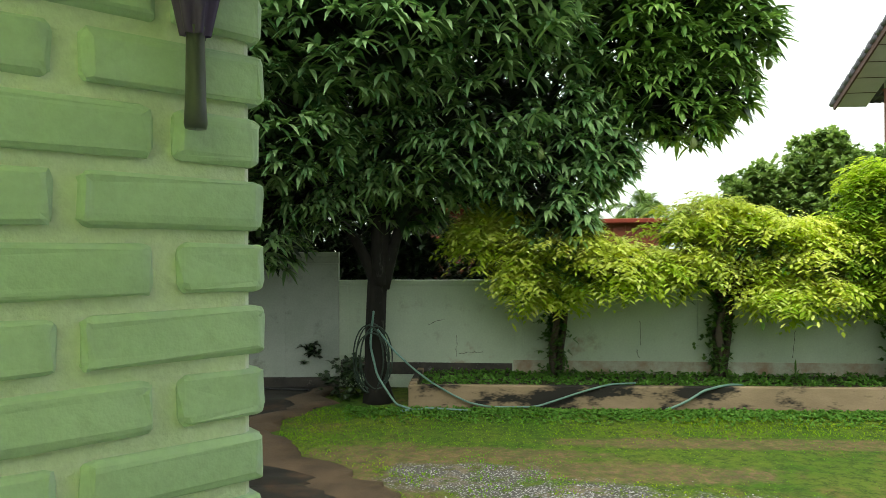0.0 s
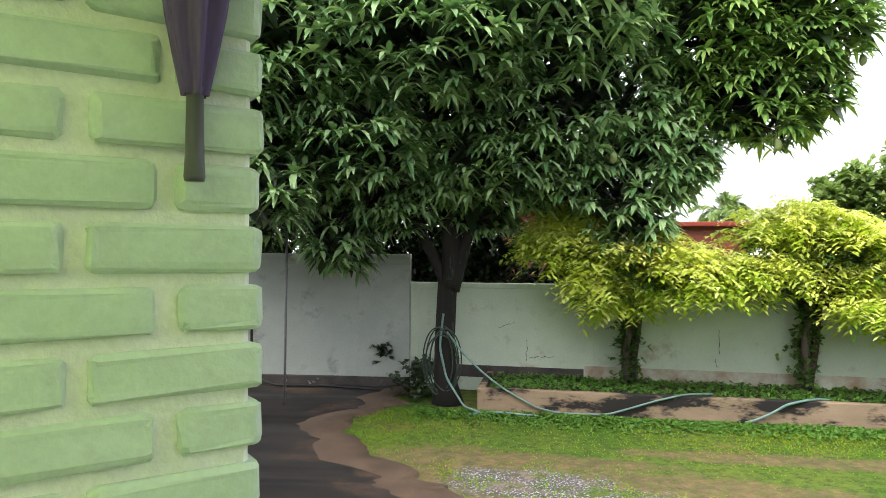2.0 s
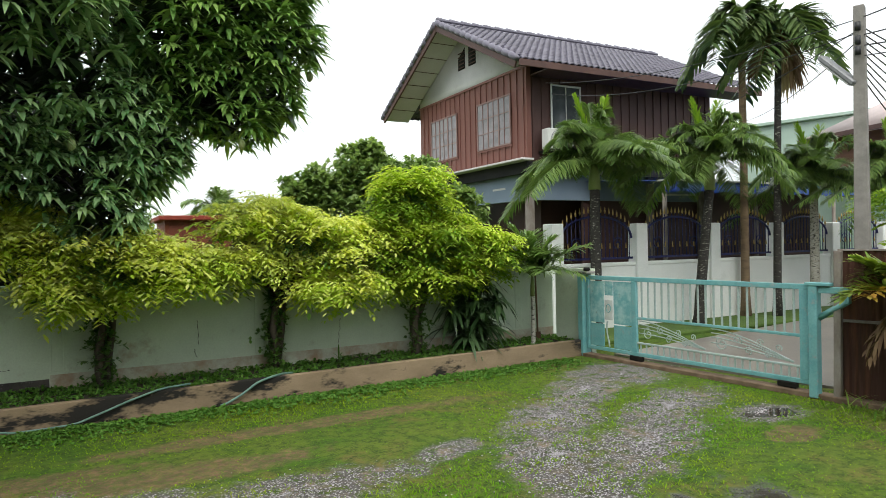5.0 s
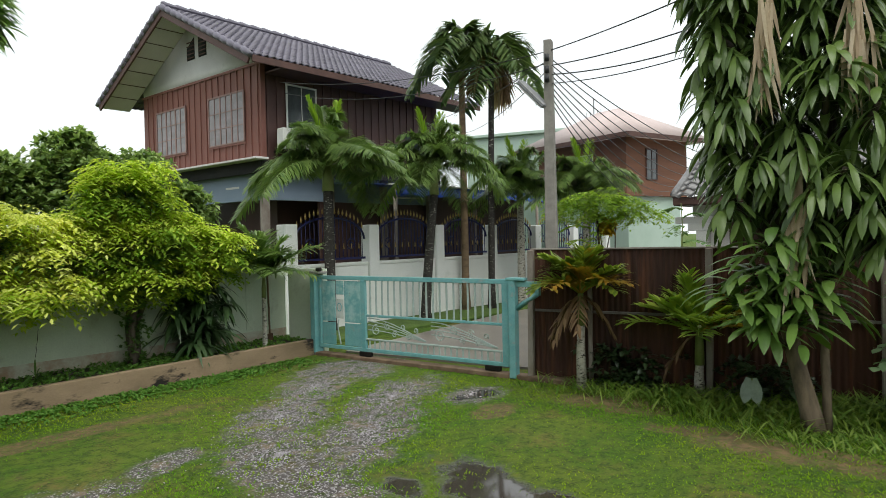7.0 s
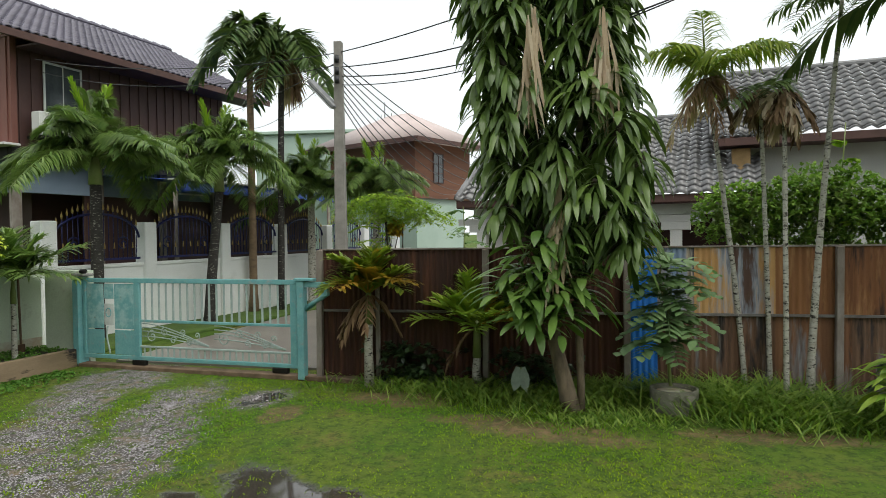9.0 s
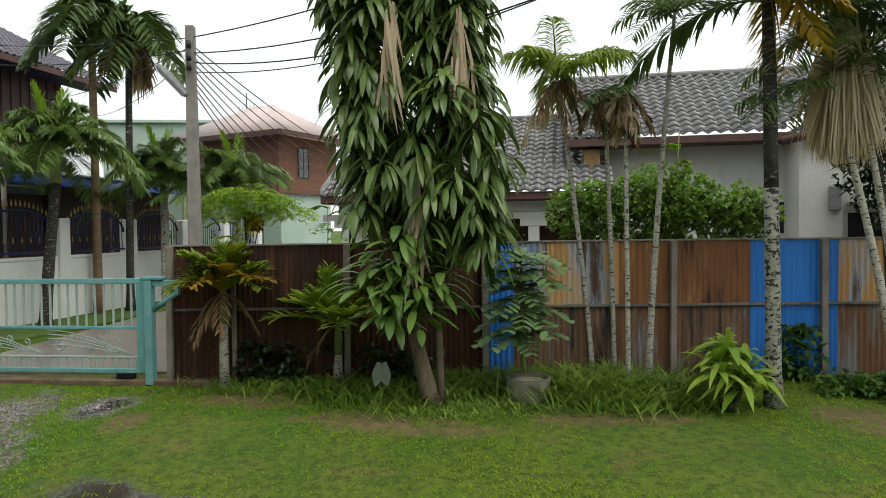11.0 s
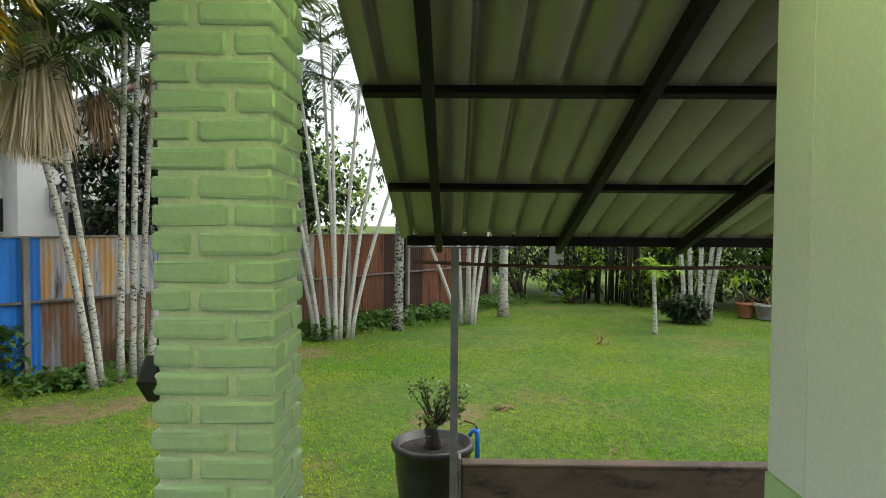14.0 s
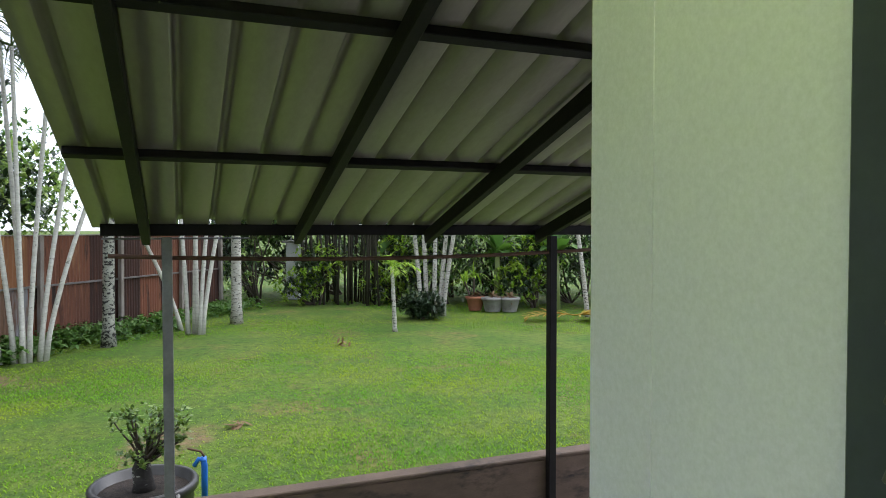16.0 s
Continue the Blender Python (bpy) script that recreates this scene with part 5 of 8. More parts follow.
def build_mango():
    t = thing("mango_tree", pose(0, 0, 0), "large mango tree with a dark trunk and dense drooping leaves", "tree")
    tr = Pile()
    trunk = np.array([(0.0, 9.75, -0.05), (-0.03, 9.75, 0.25), (-0.05, 9.76, 0.8), (-0.02, 9.75, 1.5), (0.03, 9.75, 2.0), (0.10, 9.72, 2.6), (0.15, 9.65, 3.6), (0.2, 9.6, 4.8)])
    tr.tube(trunk, [0.24, 0.17, 0.145, 0.14, 0.16, 0.06, 0.05, 0.03], 10)
    part("trunk", tr.mesh("trunk"), M_MANGOBARK, t)
    for foot, way, r in (((0.0, 9.72, 1.55), ((-0.16, 9.70, 1.95), (-0.42, 9.68, 2.40), (-0.80, 9.6, 3.2)), 0.095), ((0.03, 9.68, 1.6), ((0.0, 9.62, 2.0), (-0.03, 9.62, 2.45), (0.1, 9.5, 3.3)), 0.10), ((0.06, 9.72, 1.55), ((0.18, 9.70, 2.0), (0.32, 9.68, 2.45), (0.6, 9.5, 3.2)), 0.10)):
        part("fork", Pile().tube(smooth_path([foot, *way], 16), np.linspace(r, 0.05, 16), 9).mesh("fork"), M_MANGOBARK, t, "forked main limb")
    for end, r in ( ((2.0, 9.3, 4.2), 0.07), ((-2.2, 9.7, 4.2), 0.07), ((3.6, 9.3, 4.9), 0.05), ((-3.3, 10.0, 3.8), 0.05), ((1.6, 9.2, 3.2), 0.05), ((2.3, 9.1, 2.9), 0.035)):
        start = trunk[4] if r > 0.08 else trunk[5]
        part("limb", Pile().tube(wander(start - np.array((0, 0, 0.5 if r > 0.08 else 0.1)), end, 8, 0.05), np.linspace(r, 0.025, 8), 8).mesh("limb"), M_MANGOBARK, t)
    every = MANGO_LOBES + MANGO_RIGHT
    for lobes, count, most, mt in ((MANGO_LOBES, 17000, 4700, M_MANGO), (MANGO_RIGHT, 3600, 1150, M_MANGOLIGHT)):
        P, d = lobes_points(lobes, count, 0.72)
        ok = (P[:, 2] < 8.5) & (P[:, 1] < 10.6)
        for c, r in every:
            ok &= np.linalg.norm((P - np.array(c)) / np.array(r), axis=1) > 0.70
        P, d = P[ok][:most], d[ok][:most]
        V, Q = rosettes(P, 12, 0.26, 0.066, 0.55, (-0.15, 0.75), 3, d * np.array((0.5, 0.5, 0.0)) + np.array((0, -0.15, 0)), 0.14)
        part("crown", Pile().add(V, Q).mesh("crown", False), mt, t, "dark green drooping mango leaves" if mt is M_MANGO else "lighter green mango leaves")
    # Near-black inner leaves paint the shade in the depth of the crown.
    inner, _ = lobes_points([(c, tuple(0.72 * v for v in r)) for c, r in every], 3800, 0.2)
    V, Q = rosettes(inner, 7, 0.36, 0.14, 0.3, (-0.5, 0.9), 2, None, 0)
    part("inner_crown", Pile().add(V, Q).mesh("inner_crown", False), M_DARKSHADELEAF, t)
    tw = Pile()
    for c, r in every:
        for _ in range(9):
            e = np.array(c) + unit(RNG.normal(size=3)) * np.array(r) * 0.9
            tw.tube(wander(np.array(c) * 0.75 + np.array((0.1, 9.6, 4.0)) * 0.25, e, 5, 0.05), np.linspace(0.025, 0.006, 5), 5)
    tagged(part("twig_mass", tw.mesh("twig_mass"), M_MANGOBARK, t), kind="stuff")
    fr = to_mesh("mango_fruit", fruit_mesh())
    fr.materials.append(mat("green_mango_skin", (0.16, 0.22, 0.07), (0.22, 0.26, 0.09), 5, 50, 0.4, 0.05))
    for i, (x, y, z) in enumerate(((4.75, 8.6, 4.15), (4.9, 8.6, 4.35), (4.6, 8.6, 3.75), (3.9, 8.5, 3.35), (2.0, 8.4, 3.2))):
        f = part("mango_fruit", fr, None, t, "green hanging mango" if i == 0 else "", m=pose(x, y, z))
        part("stalk", Pile().tube([(0, 0, 0.07), (0.01, 0, 0.25), (-0.1, 0.1, 0.6)], 0.004, 4).mesh("stalk"), M_BARK, f)


def fruit_mesh():
    bm = bmesh.new()
    bmesh.ops.create_icosphere(bm, subdivisions=2, radius=1.0)
    for v in bm.verts:
        z = v.co.z
        v.co = Vector((v.co.x * 0.045 + 0.012 * (1 - z * z), v.co.y * 0.04, z * 0.075))
    return bm


build_mango()


def leafy_sprays(lobes, count, spray=0.36, leaflet=0.10, per=7, shell=0.5, tilt=0.2, width=0.40):
    """Feathery compound sprays: leaflets in pairs along short arching twigs."""
    C, d = lobes_points(lobes, count, shell)
    az = np.arctan2(d[:, 1], d[:, 0]) + RNG.normal(size=count) * 0.7
    el = RNG.normal(size=count) * 0.22 + tilt
    D = np.stack([np.cos(az) * np.cos(el), np.sin(az) * np.cos(el), np.sin(el)], -1)
    S = unit(np.cross(D, (0, 0, 1)))
    s = np.linspace(0.15, 1, per)
    L = spray * RNG.uniform(0.6, 1.25, count)
    P = C[:, None] + D[:, None] * (L[:, None] * s)[..., None]
    P[..., 2] -= 0.5 * L[:, None] * s**2
    P = np.repeat(P.reshape(-1, 3), 2, 0)
    side = np.tile([1.0, -1.0], count * per)[:, None]
    DD = unit(0.6 * np.repeat(D, 2 * per, 0) + side * np.repeat(S, 2 * per, 0) + RNG.normal(size=(len(P), 3)) * 0.2)
    sz = leaflet * RNG.uniform(0.7, 1.3, len(P))
    return leaves(P, DD, sz, sz * width, 0.35, 2)


def clumps(lobes, n, size):
    """Small uneven clumps over the upper sides of larger lobes."""
    out = []
    for c, r in lobes:
        for d in unit(RNG.normal(size=(n, 3)) * (1, 1, 0.8) + (0, 0, 0.45)):
            k = size * RNG.uniform(0.6, 1.25)
            out.append((tuple(np.array(c) + d * np.array(r) * RNG.uniform(0.7, 1.12)), (k, k, k * 0.6)))
    return out


def build_golden_shrub(base, lobes, height, label, count=1300, material=None, second=None):
    t = thing("golden_shrub", pose(*base), label, "shrub", "golden shrubs along the wall")
    top = np.array((0.05, 0.0, height))
    for k in range(3):
        p = wander((0.04 * math.cos(k * 2.1), 0.04 * math.sin(k * 2.1), 0), top + np.array((0.12 * math.cos(k * 2.1), 0.1 * math.sin(k * 2.1), 0)), 7, 0.03)
        part("trunk", Pile().tube(p, np.linspace(0.06, 0.045, 7), 7).mesh("trunk"), M_BARK, t)
    b = np.array(base)
    loc = [(tuple(np.array(c) - b), r) for c, r in lobes]
    for c, r in loc:
        for _ in range(4):
            part("branch", Pile().tube(wander(top, np.array(c) + unit(RNG.normal(size=3)) * np.array(r) * 0.8, 6, 0.06), np.linspace(0.03, 0.006, 6), 5).mesh("branch"), M_BARK, t)
    V, Q = leafy_sprays(clumps(loc, 20, 0.17), int(count * 1.9), 0.30, 0.095, 6, 0.3, 0.15, 0.40)
    part("crown", Pile().add(V, Q).mesh("crown", False), material or M_YELLOW, t, "golden yellow-green feathery leaves")
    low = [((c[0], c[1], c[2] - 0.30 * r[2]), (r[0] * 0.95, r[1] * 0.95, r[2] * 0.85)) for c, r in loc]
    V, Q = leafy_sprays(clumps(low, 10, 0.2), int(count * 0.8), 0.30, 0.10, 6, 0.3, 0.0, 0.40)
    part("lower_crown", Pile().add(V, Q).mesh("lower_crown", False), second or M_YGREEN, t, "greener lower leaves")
    # Shade within the shrub is painted by a darker green core.
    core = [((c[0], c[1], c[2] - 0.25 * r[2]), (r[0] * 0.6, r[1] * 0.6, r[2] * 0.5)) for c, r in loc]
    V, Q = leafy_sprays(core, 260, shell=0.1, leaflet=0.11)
    part("inner_crown", Pile().add(V, Q).mesh("inner_crown", False), M_BUSH, t, "inner leaves in a darker green that stands for shade")
    n = 230
    pts = np.stack([RNG.normal(size=n) * 0.085, RNG.normal(size=n) * 0.085, RNG.uniform(0.0, height, n)], -1)
    V, Q = rosettes(pts, 6, 0.085, 0.05, 0.3, (-0.3, 0.8), 2, None, 0)
    part("creeper", Pile().add(V, Q).mesh("creeper", False), M_BUSH, t, "creeper leaves on the trunk")
    return t


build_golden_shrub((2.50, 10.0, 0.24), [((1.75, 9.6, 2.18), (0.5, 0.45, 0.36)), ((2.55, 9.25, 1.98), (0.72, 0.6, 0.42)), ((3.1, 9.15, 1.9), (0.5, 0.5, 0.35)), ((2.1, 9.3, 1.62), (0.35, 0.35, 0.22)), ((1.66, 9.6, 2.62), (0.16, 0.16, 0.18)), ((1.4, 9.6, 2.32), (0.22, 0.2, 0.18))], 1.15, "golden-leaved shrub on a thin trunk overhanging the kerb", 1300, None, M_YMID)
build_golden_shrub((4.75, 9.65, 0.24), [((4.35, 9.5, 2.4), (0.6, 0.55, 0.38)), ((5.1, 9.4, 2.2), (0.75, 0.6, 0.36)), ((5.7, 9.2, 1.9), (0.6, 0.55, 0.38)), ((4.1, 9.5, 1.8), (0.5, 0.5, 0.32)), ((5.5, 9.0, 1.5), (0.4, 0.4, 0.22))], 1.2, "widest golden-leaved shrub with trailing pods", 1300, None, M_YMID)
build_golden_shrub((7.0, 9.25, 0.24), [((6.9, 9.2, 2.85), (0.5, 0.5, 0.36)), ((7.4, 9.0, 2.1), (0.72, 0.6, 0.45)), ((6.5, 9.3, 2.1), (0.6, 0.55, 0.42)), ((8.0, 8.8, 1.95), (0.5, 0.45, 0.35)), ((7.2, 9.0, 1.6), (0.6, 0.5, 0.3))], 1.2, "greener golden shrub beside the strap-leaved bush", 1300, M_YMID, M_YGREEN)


M_TREE = leaf_mat("fresh_tree_leaf", (0.11, 0.20, 0.055), (0.18, 0.29, 0.08), (0.42, 0.52, 0.18), 0.35, 0.4)


def build_bush(name, base, lobes, count, leaf, width, material, label, category="bush", trunk=True, per=9, dark=None):
    t = thing(name, pose(*base), label, category)
    b = np.array(base)
    loc = [(tuple(np.array(c) - b), r) for c, r in lobes]
    if trunk:
        for c, r in loc[:: 1 + len(loc) // 12]:
            for _ in range(3):
                part("stem", Pile().tube(wander((RNG.normal() * 0.05, RNG.normal() * 0.05, -0.02), np.array(c) + unit(RNG.normal(size=3)) * np.array(r) * 0.6, 6, 0.05), np.linspace(0.035, 0.008, 6), 5).mesh("stem"), M_BARK, t)
    P, d = lobes_points(loc, count, 0.55)
    V, Q = rosettes(P, per, leaf, width, 0.35, (-0.2, 0.9), 2, None, 0)
    part("foliage", Pile().add(V, Q).mesh("foliage", False), material, t)
    # Core leaves get a darker leaf colour that stands for inner shade.
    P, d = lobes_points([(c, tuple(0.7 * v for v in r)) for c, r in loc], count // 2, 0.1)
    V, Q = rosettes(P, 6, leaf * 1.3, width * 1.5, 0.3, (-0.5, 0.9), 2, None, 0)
    part("inner_foliage", Pile().add(V, Q).mesh("inner_foliage", False), dark or M_DARKSHADELEAF, t)
    return t


TREE_LOBES = [((7.6, 11.9, 3.4), (0.9, 0.7, 0.6)), ((8.8, 11.8, 3.35), (0.9, 0.7, 0.55)), ((6.8, 12.1, 2.95), (0.75, 0.6, 0.5)), ((8.2, 11.6, 2.7), (1.5, 0.7, 0.7)), ((9.4, 11.4, 2.7), (0.9, 0.6, 0.6))]
M_FRESHTREE = leaf_mat("light_tree_leaf", (0.13, 0.23, 0.075), (0.21, 0.32, 0.10), (0.48, 0.58, 0.23), 0.38, 0.4)
build_bush("tree", (9.0, 13.0, 0), TREE_LOBES + clumps(TREE_LOBES, 6, 0.30), 2700, 0.15, 0.075, M_FRESHTREE, "mid-green broadleaf tree behind the garden wall", "tree", dark=M_TREE)


def strap_leaf(pl, top, n, length, width, droop, el=(0.05, 1.0), seg=5):
    az = np.arange(n) * 2.39996 + RNG.normal(size=n) * 0.25
    e = RNG.uniform(*el, n) * np.pi / 2
    D = np.stack([np.cos(az) * np.cos(e), np.sin(az) * np.cos(e), np.sin(e)], -1)
    P = np.repeat([top], n, 0) + RNG.normal(size=(n, 3)) * (0.02, 0.02, 0.05)
    V, Q = leaves(P, D, length * RNG.uniform(0.7, 1.15, n), width * RNG.uniform(0.8, 1.15, n), droop * RNG.uniform(0.6, 1.4, n), seg, fold=0.12, tip=0.55)
    pl.add(V, Q)


def build_strap_plant(name, base, tops, label, n=26, length=0.55, width=0.065, droop=0.7, material=None, trunk_r=0.03, el=(0.0, 1.0), stems=True, category="plant"):
    t = thing(name, pose(*base), label, category)
    for x, y, z in tops:
        pl = Pile()
        if stems:
            part("stem", Pile().tube(wander((x * 0.3, y * 0.3, -0.03), (x, y, z), 5, 0.03), np.linspace(trunk_r, trunk_r * 0.7, 5), 7).mesh("stem"), M_BARK, t)
        strap_leaf(pl, (x, y, z), n, length, width, droop, el)
        part("leaf_crown", pl.mesh("leaf_crown", False), material or M_DRAC, t)
    return t


M_STRAP = leaf_mat("dark_strap_leaf", (0.028, 0.06, 0.022), (0.04, 0.08, 0.028), (0.09, 0.15, 0.06), 0.15, 0.32)
build_strap_plant("strap_leaf_bush", (8.05, 9.1, 0.24), [(0.42 * math.cos(i * 2.4) * (i / 20), 0.3 * math.sin(i * 2.4) * (i / 12), 0.25 + 0.085 * (i % 12)) for i in range(20)], "dark strap-leaved bush against the garden wall", 26, 0.55, 0.085, 0.85, M_STRAP, stems=False)


# palms
def frond(pl, base, az, el, length, droop, leaflets=26, leaf_len=0.32, leaf_w=0.03, spread=0.75, hang=0.5, stalk=0.12):
    D = np.array((math.cos(az) * math.cos(el), math.sin(az) * math.cos(el), math.sin(el)))
    s = np.linspace(0, 1, 9)
    pts = np.array(base) + D * (length * s)[:, None]
    pts[:, 2] -= droop * length * s**2
    pl[0].tube(pts, np.linspace(0.016, 0.003, 9), 4)
    q = np.linspace(stalk, 1, leaflets)
    P = np.stack([np.interp(q, s, pts[:, k]) for k in range(3)], -1)
    way = unit(np.gradient(P, axis=0))
    side = unit(np.cross(way, (0, 0, 1)))
    size = leaf_len * (0.45 + 0.75 * np.sin(np.pi * (0.15 + 0.80 * q)))
    for sg in (1, -1):
        DD = unit(sg * side * spread + way * 0.55 + np.array((0, 0, 0.25)) + RNG.normal(size=(leaflets, 3)) * 0.10)
        V, Q = leaves(P, DD, size, leaf_w, hang * RNG.uniform(0.6, 1.4, leaflets), 3)
        pl[1].add(V, Q)


def joined(pair):
    """Stalk and leaflets of one frond as one pile."""
    out = Pile()
    for p in pair:
        out.add(np.concatenate(p.v), np.concatenate(p.q))
    return out


def build_palm(name, base, height, label, lean=(0, 0), r=0.05, fronds=9, flen=1.3, bark=None, material=None, leaf=0.32, leaf_w=0.03, shaft=0.0, dead=0, upper=None, droop=0.5, group="", el=(0.25, 1.25), r_top=None, hang=0.5, thick=1.0, spear=None, dead_len=None):
    t = thing(name, pose(*base), label, "palm", group)
    n = 12
    z = np.linspace(-0.03, height, n)
    u = np.linspace(0, 1, n)
    pts = np.stack([lean[0] * u**1.3, lean[1] * u**1.3, z], -1)
    rr = np.linspace(r, r_top or r * 0.75, n)
    rr[0] *= 1.35
    cut = 6 if upper else n - 1
    part("trunk", Pile().tube(pts[: cut + 1], rr[: cut + 1], 9).mesh("trunk"), bark or M_PALMBARK, t)
    if upper:
        part("upper_trunk", Pile().tube(pts[cut:], rr[cut:], 9).mesh("upper_trunk"), upper, t, "dark fibrous upper trunk")
    top = pts[-1]
    if shaft:
        part("crownshaft", Pile().tube([top, top + (0, 0, shaft * 0.5), top + (0, 0, shaft)], [rr[-1] * 1.25, rr[-1] * 1.15, rr[-1] * 0.6], 9).mesh("crownshaft"), M_SHAFT, t, "smooth green crownshaft")
        top = top + np.array((0, 0, shaft))
    for i in range(fronds):
        pl = (Pile(), Pile())
        frond(pl, top, i * 2.39996 + RNG.uniform(-0.3, 0.3), RNG.uniform(*el), flen * RNG.uniform(0.8, 1.1), droop * RNG.uniform(0.7, 1.4), max(14, int(flen * 26 * thick)), leaf, leaf_w, hang=hang)
        part("frond", joined(pl).mesh("frond", False), material or M_PALM, t)
    for i in range(2 if spear else 0):
        pl = (Pile(), Pile())
        frond(pl, top, 2.4 * i, 1.35, flen * 0.75, 0.15, int(flen * 30), leaf * 0.8, leaf_w, 0.45, 0.15)
        part("young_frond", joined(pl).mesh("young_frond", False), spear, t, "bright young upright frond")
    for i in range(dead):
        pl = (Pile(), Pile())
        frond(pl, top - np.array((0, 0, 0.05)), i * 2.4 + RNG.uniform(-0.4, 0.4), RNG.uniform(-1.3, -0.9) if dead_len is None else RNG.uniform(-1.2, 0.3), (dead_len or flen * 0.65) * RNG.uniform(0.7, 1.25), 0.15 if dead_len is None else 0.9, 18, leaf * 0.9 if dead_len is None else 0.16, leaf_w, 0.25, 0.8)
        part("dead_frond", joined(pl).mesh("dead_frond", False), M_RUSTLEAF if i % 3 else M_DRYPALM, t, "dry brown hanging frond")
    return t


M_RUSTLEAF = leaf_mat("brown_dead_leaf", (0.16, 0.09, 0.045), (0.10, 0.06, 0.035), (0.26, 0.17, 0.09), 0.15, 0.85)
M_SHAFT = mat("green_palm_shaft", (0.16, 0.22, 0.06), (0.22, 0.25, 0.09), 6, 40, 0.5, 0.05)
# ---- palms and plants along the fence ----
M_PALEBARK = mat("pale_flaking_bark", (0.19, 0.145, 0.10), (0.09, 0.07, 0.05), 9, 30, 0.9, 0.8, stretch=(1, 1, 0.35), bump_scale=14)
M_SPOTTED = mat("lichen_spotted_trunk", (0.36, 0.36, 0.30), (0.24, 0.24, 0.20), 6, 40, 0.9, 0.4, stretch=(1, 1, 1.6), stain=((0.022, 0.02, 0.018), 13.0, 0.50, 0.05))
M_WHITEBARK = mat("whitish_palm_stem", (0.62, 0.60, 0.54), (0.48, 0.46, 0.40), 9, 40, 0.85, 0.3, stretch=(1, 1, 2.5), stain=((0.10, 0.09, 0.075), 14.0, 0.60, 0.08))
GRP = "slender palms along the fence"


def stem(base, lean, h, label, **k):
    build_palm("palm", (*yard(*base), 0), h, label, lean=lean, group=GRP, **k)


def build_young_palm(base, h, label, n, length, width, el, droop, mt, dead):
    t = thing("young_palm", pose(*base), label, "palm", GRP)
    part("trunk", Pile().tube([(0, 0, -0.03), (0, 0.01, h * 0.6), (0.01, 0, h)], [0.075, 0.06, 0.05], 9).mesh("trunk"), M_PALMBARK, t)
    part("crownshaft", Pile().tube([(0.01, 0, h), (0.01, 0, h + 0.25), (0.0, 0, h + 0.5)], [0.062, 0.055, 0.03], 9).mesh("crownshaft"), M_SHAFT, t, "smooth green crownshaft")
    for i in range(n):
        pl = (Pile(), Pile())
        frond(pl, (0, 0, h + 0.42), i * 2.39996, RNG.uniform(*el), length * RNG.uniform(0.75, 1.1), droop * RNG.uniform(0.6, 1.4), 16, 0.30, width, 0.55, 0.25, 0.2)
        part("frond", joined(pl).mesh("frond", False), mt if i % 5 else M_YPALM, t)
    for i in range(dead):
        pl = (Pile(), Pile())
        frond(pl, (0, 0, h + 0.4), i * 1.7, RNG.uniform(-0.8, 0.1), 0.42, 0.9, 9, 0.16, 0.045, 0.35, 0.8)
        part("dead_frond", joined(pl).mesh("dead_frond", False), M_RUSTLEAF, t, "dry brown hanging frond")


M_OLIVE2 = leaf_mat("yellow_green_frond", (0.22, 0.36, 0.04), (0.13, 0.25, 0.03), (0.46, 0.54, 0.09), 0.35)
M_OLIVE = leaf_mat("olive_frond", (0.15, 0.25, 0.03), (0.11, 0.20, 0.025), (0.34, 0.38, 0.05), 0.35)
build_young_palm((9.50, 3.16, 0), 0.85, "young palm with a ringed trunk and yellowing fronds", 32, 0.98, 0.055, (0.65, 1.5), 0.45, M_OLIVE, 6)
build_young_palm((9.72, 1.70, 0), 0.40, "young fan-like palm with stiff clipped fronds", 24, 0.92, 0.06, (0.3, 1.4), 0.2, M_OLIVE2, 2)
stem((10.0, -1.70), (0.05, 0.45), 4.05, "slender leaning palm with a drying crown", r=0.036, fronds=10, flen=1.25, dead=8, dead_len=0.45, leaf=0.36, leaf_w=0.035, material=M_OLIVE, el=(0.2, 1.2), hang=0.8)
stem((9.95, -1.98), (0.02, 0.11), 3.85, "slender palm with a withered brown crown", r=0.033, fronds=3, flen=0.5, dead=13, dead_len=0.27, leaf=0.28, leaf_w=0.045, el=(0.1, 0.6))
stem((9.41, -2.04), (0.01, 0.02), 3.75, "slender palm with a withered crown", r=0.034, fronds=2, flen=0.5, dead=14, dead_len=0.29, leaf=0.28, leaf_w=0.045, el=(-0.1, 0.4))
stem((9.70, -2.36), (-0.10, -0.32), 4.75, "slender bent palm with a thin high crown", r=0.05, r_top=0.022, fronds=9, flen=0.85, leaf=0.25, leaf_w=0.03, el=(0.3, 1.3))
build_palm("palm", (8.66, -3.50, 0), 4.55, "tall palm with a dark lichen-spotted trunk and yellow lower fronds", lean=(0.02, 0.06), r=0.09, r_top=0.07, bark=M_SPOTTED, upper=M_DARKPALM, fronds=10, flen=1.7, leaf=0.42, leaf_w=0.05, el=(0.15, 1.3), droop=0.6)
stem((8.90, -4.99), (0.29, 0.60), 3.6, "clumped palm stem with long dry hanging fronds", r=0.05, fronds=8, flen=1.5, dead=0, leaf=0.4)
stem((8.99, -5.13), (0.30, 0.55), 4.4, "clumped palm stem leaning to the gate", r=0.045, fronds=9, flen=1.5, leaf=0.4)
stem((9.55, -5.30), (0.12, 0.24), 4.2, "thin dark palm stem in the clump", r=0.04, bark=M_DARKPALM, fronds=8, flen=1.5, leaf=0.4)
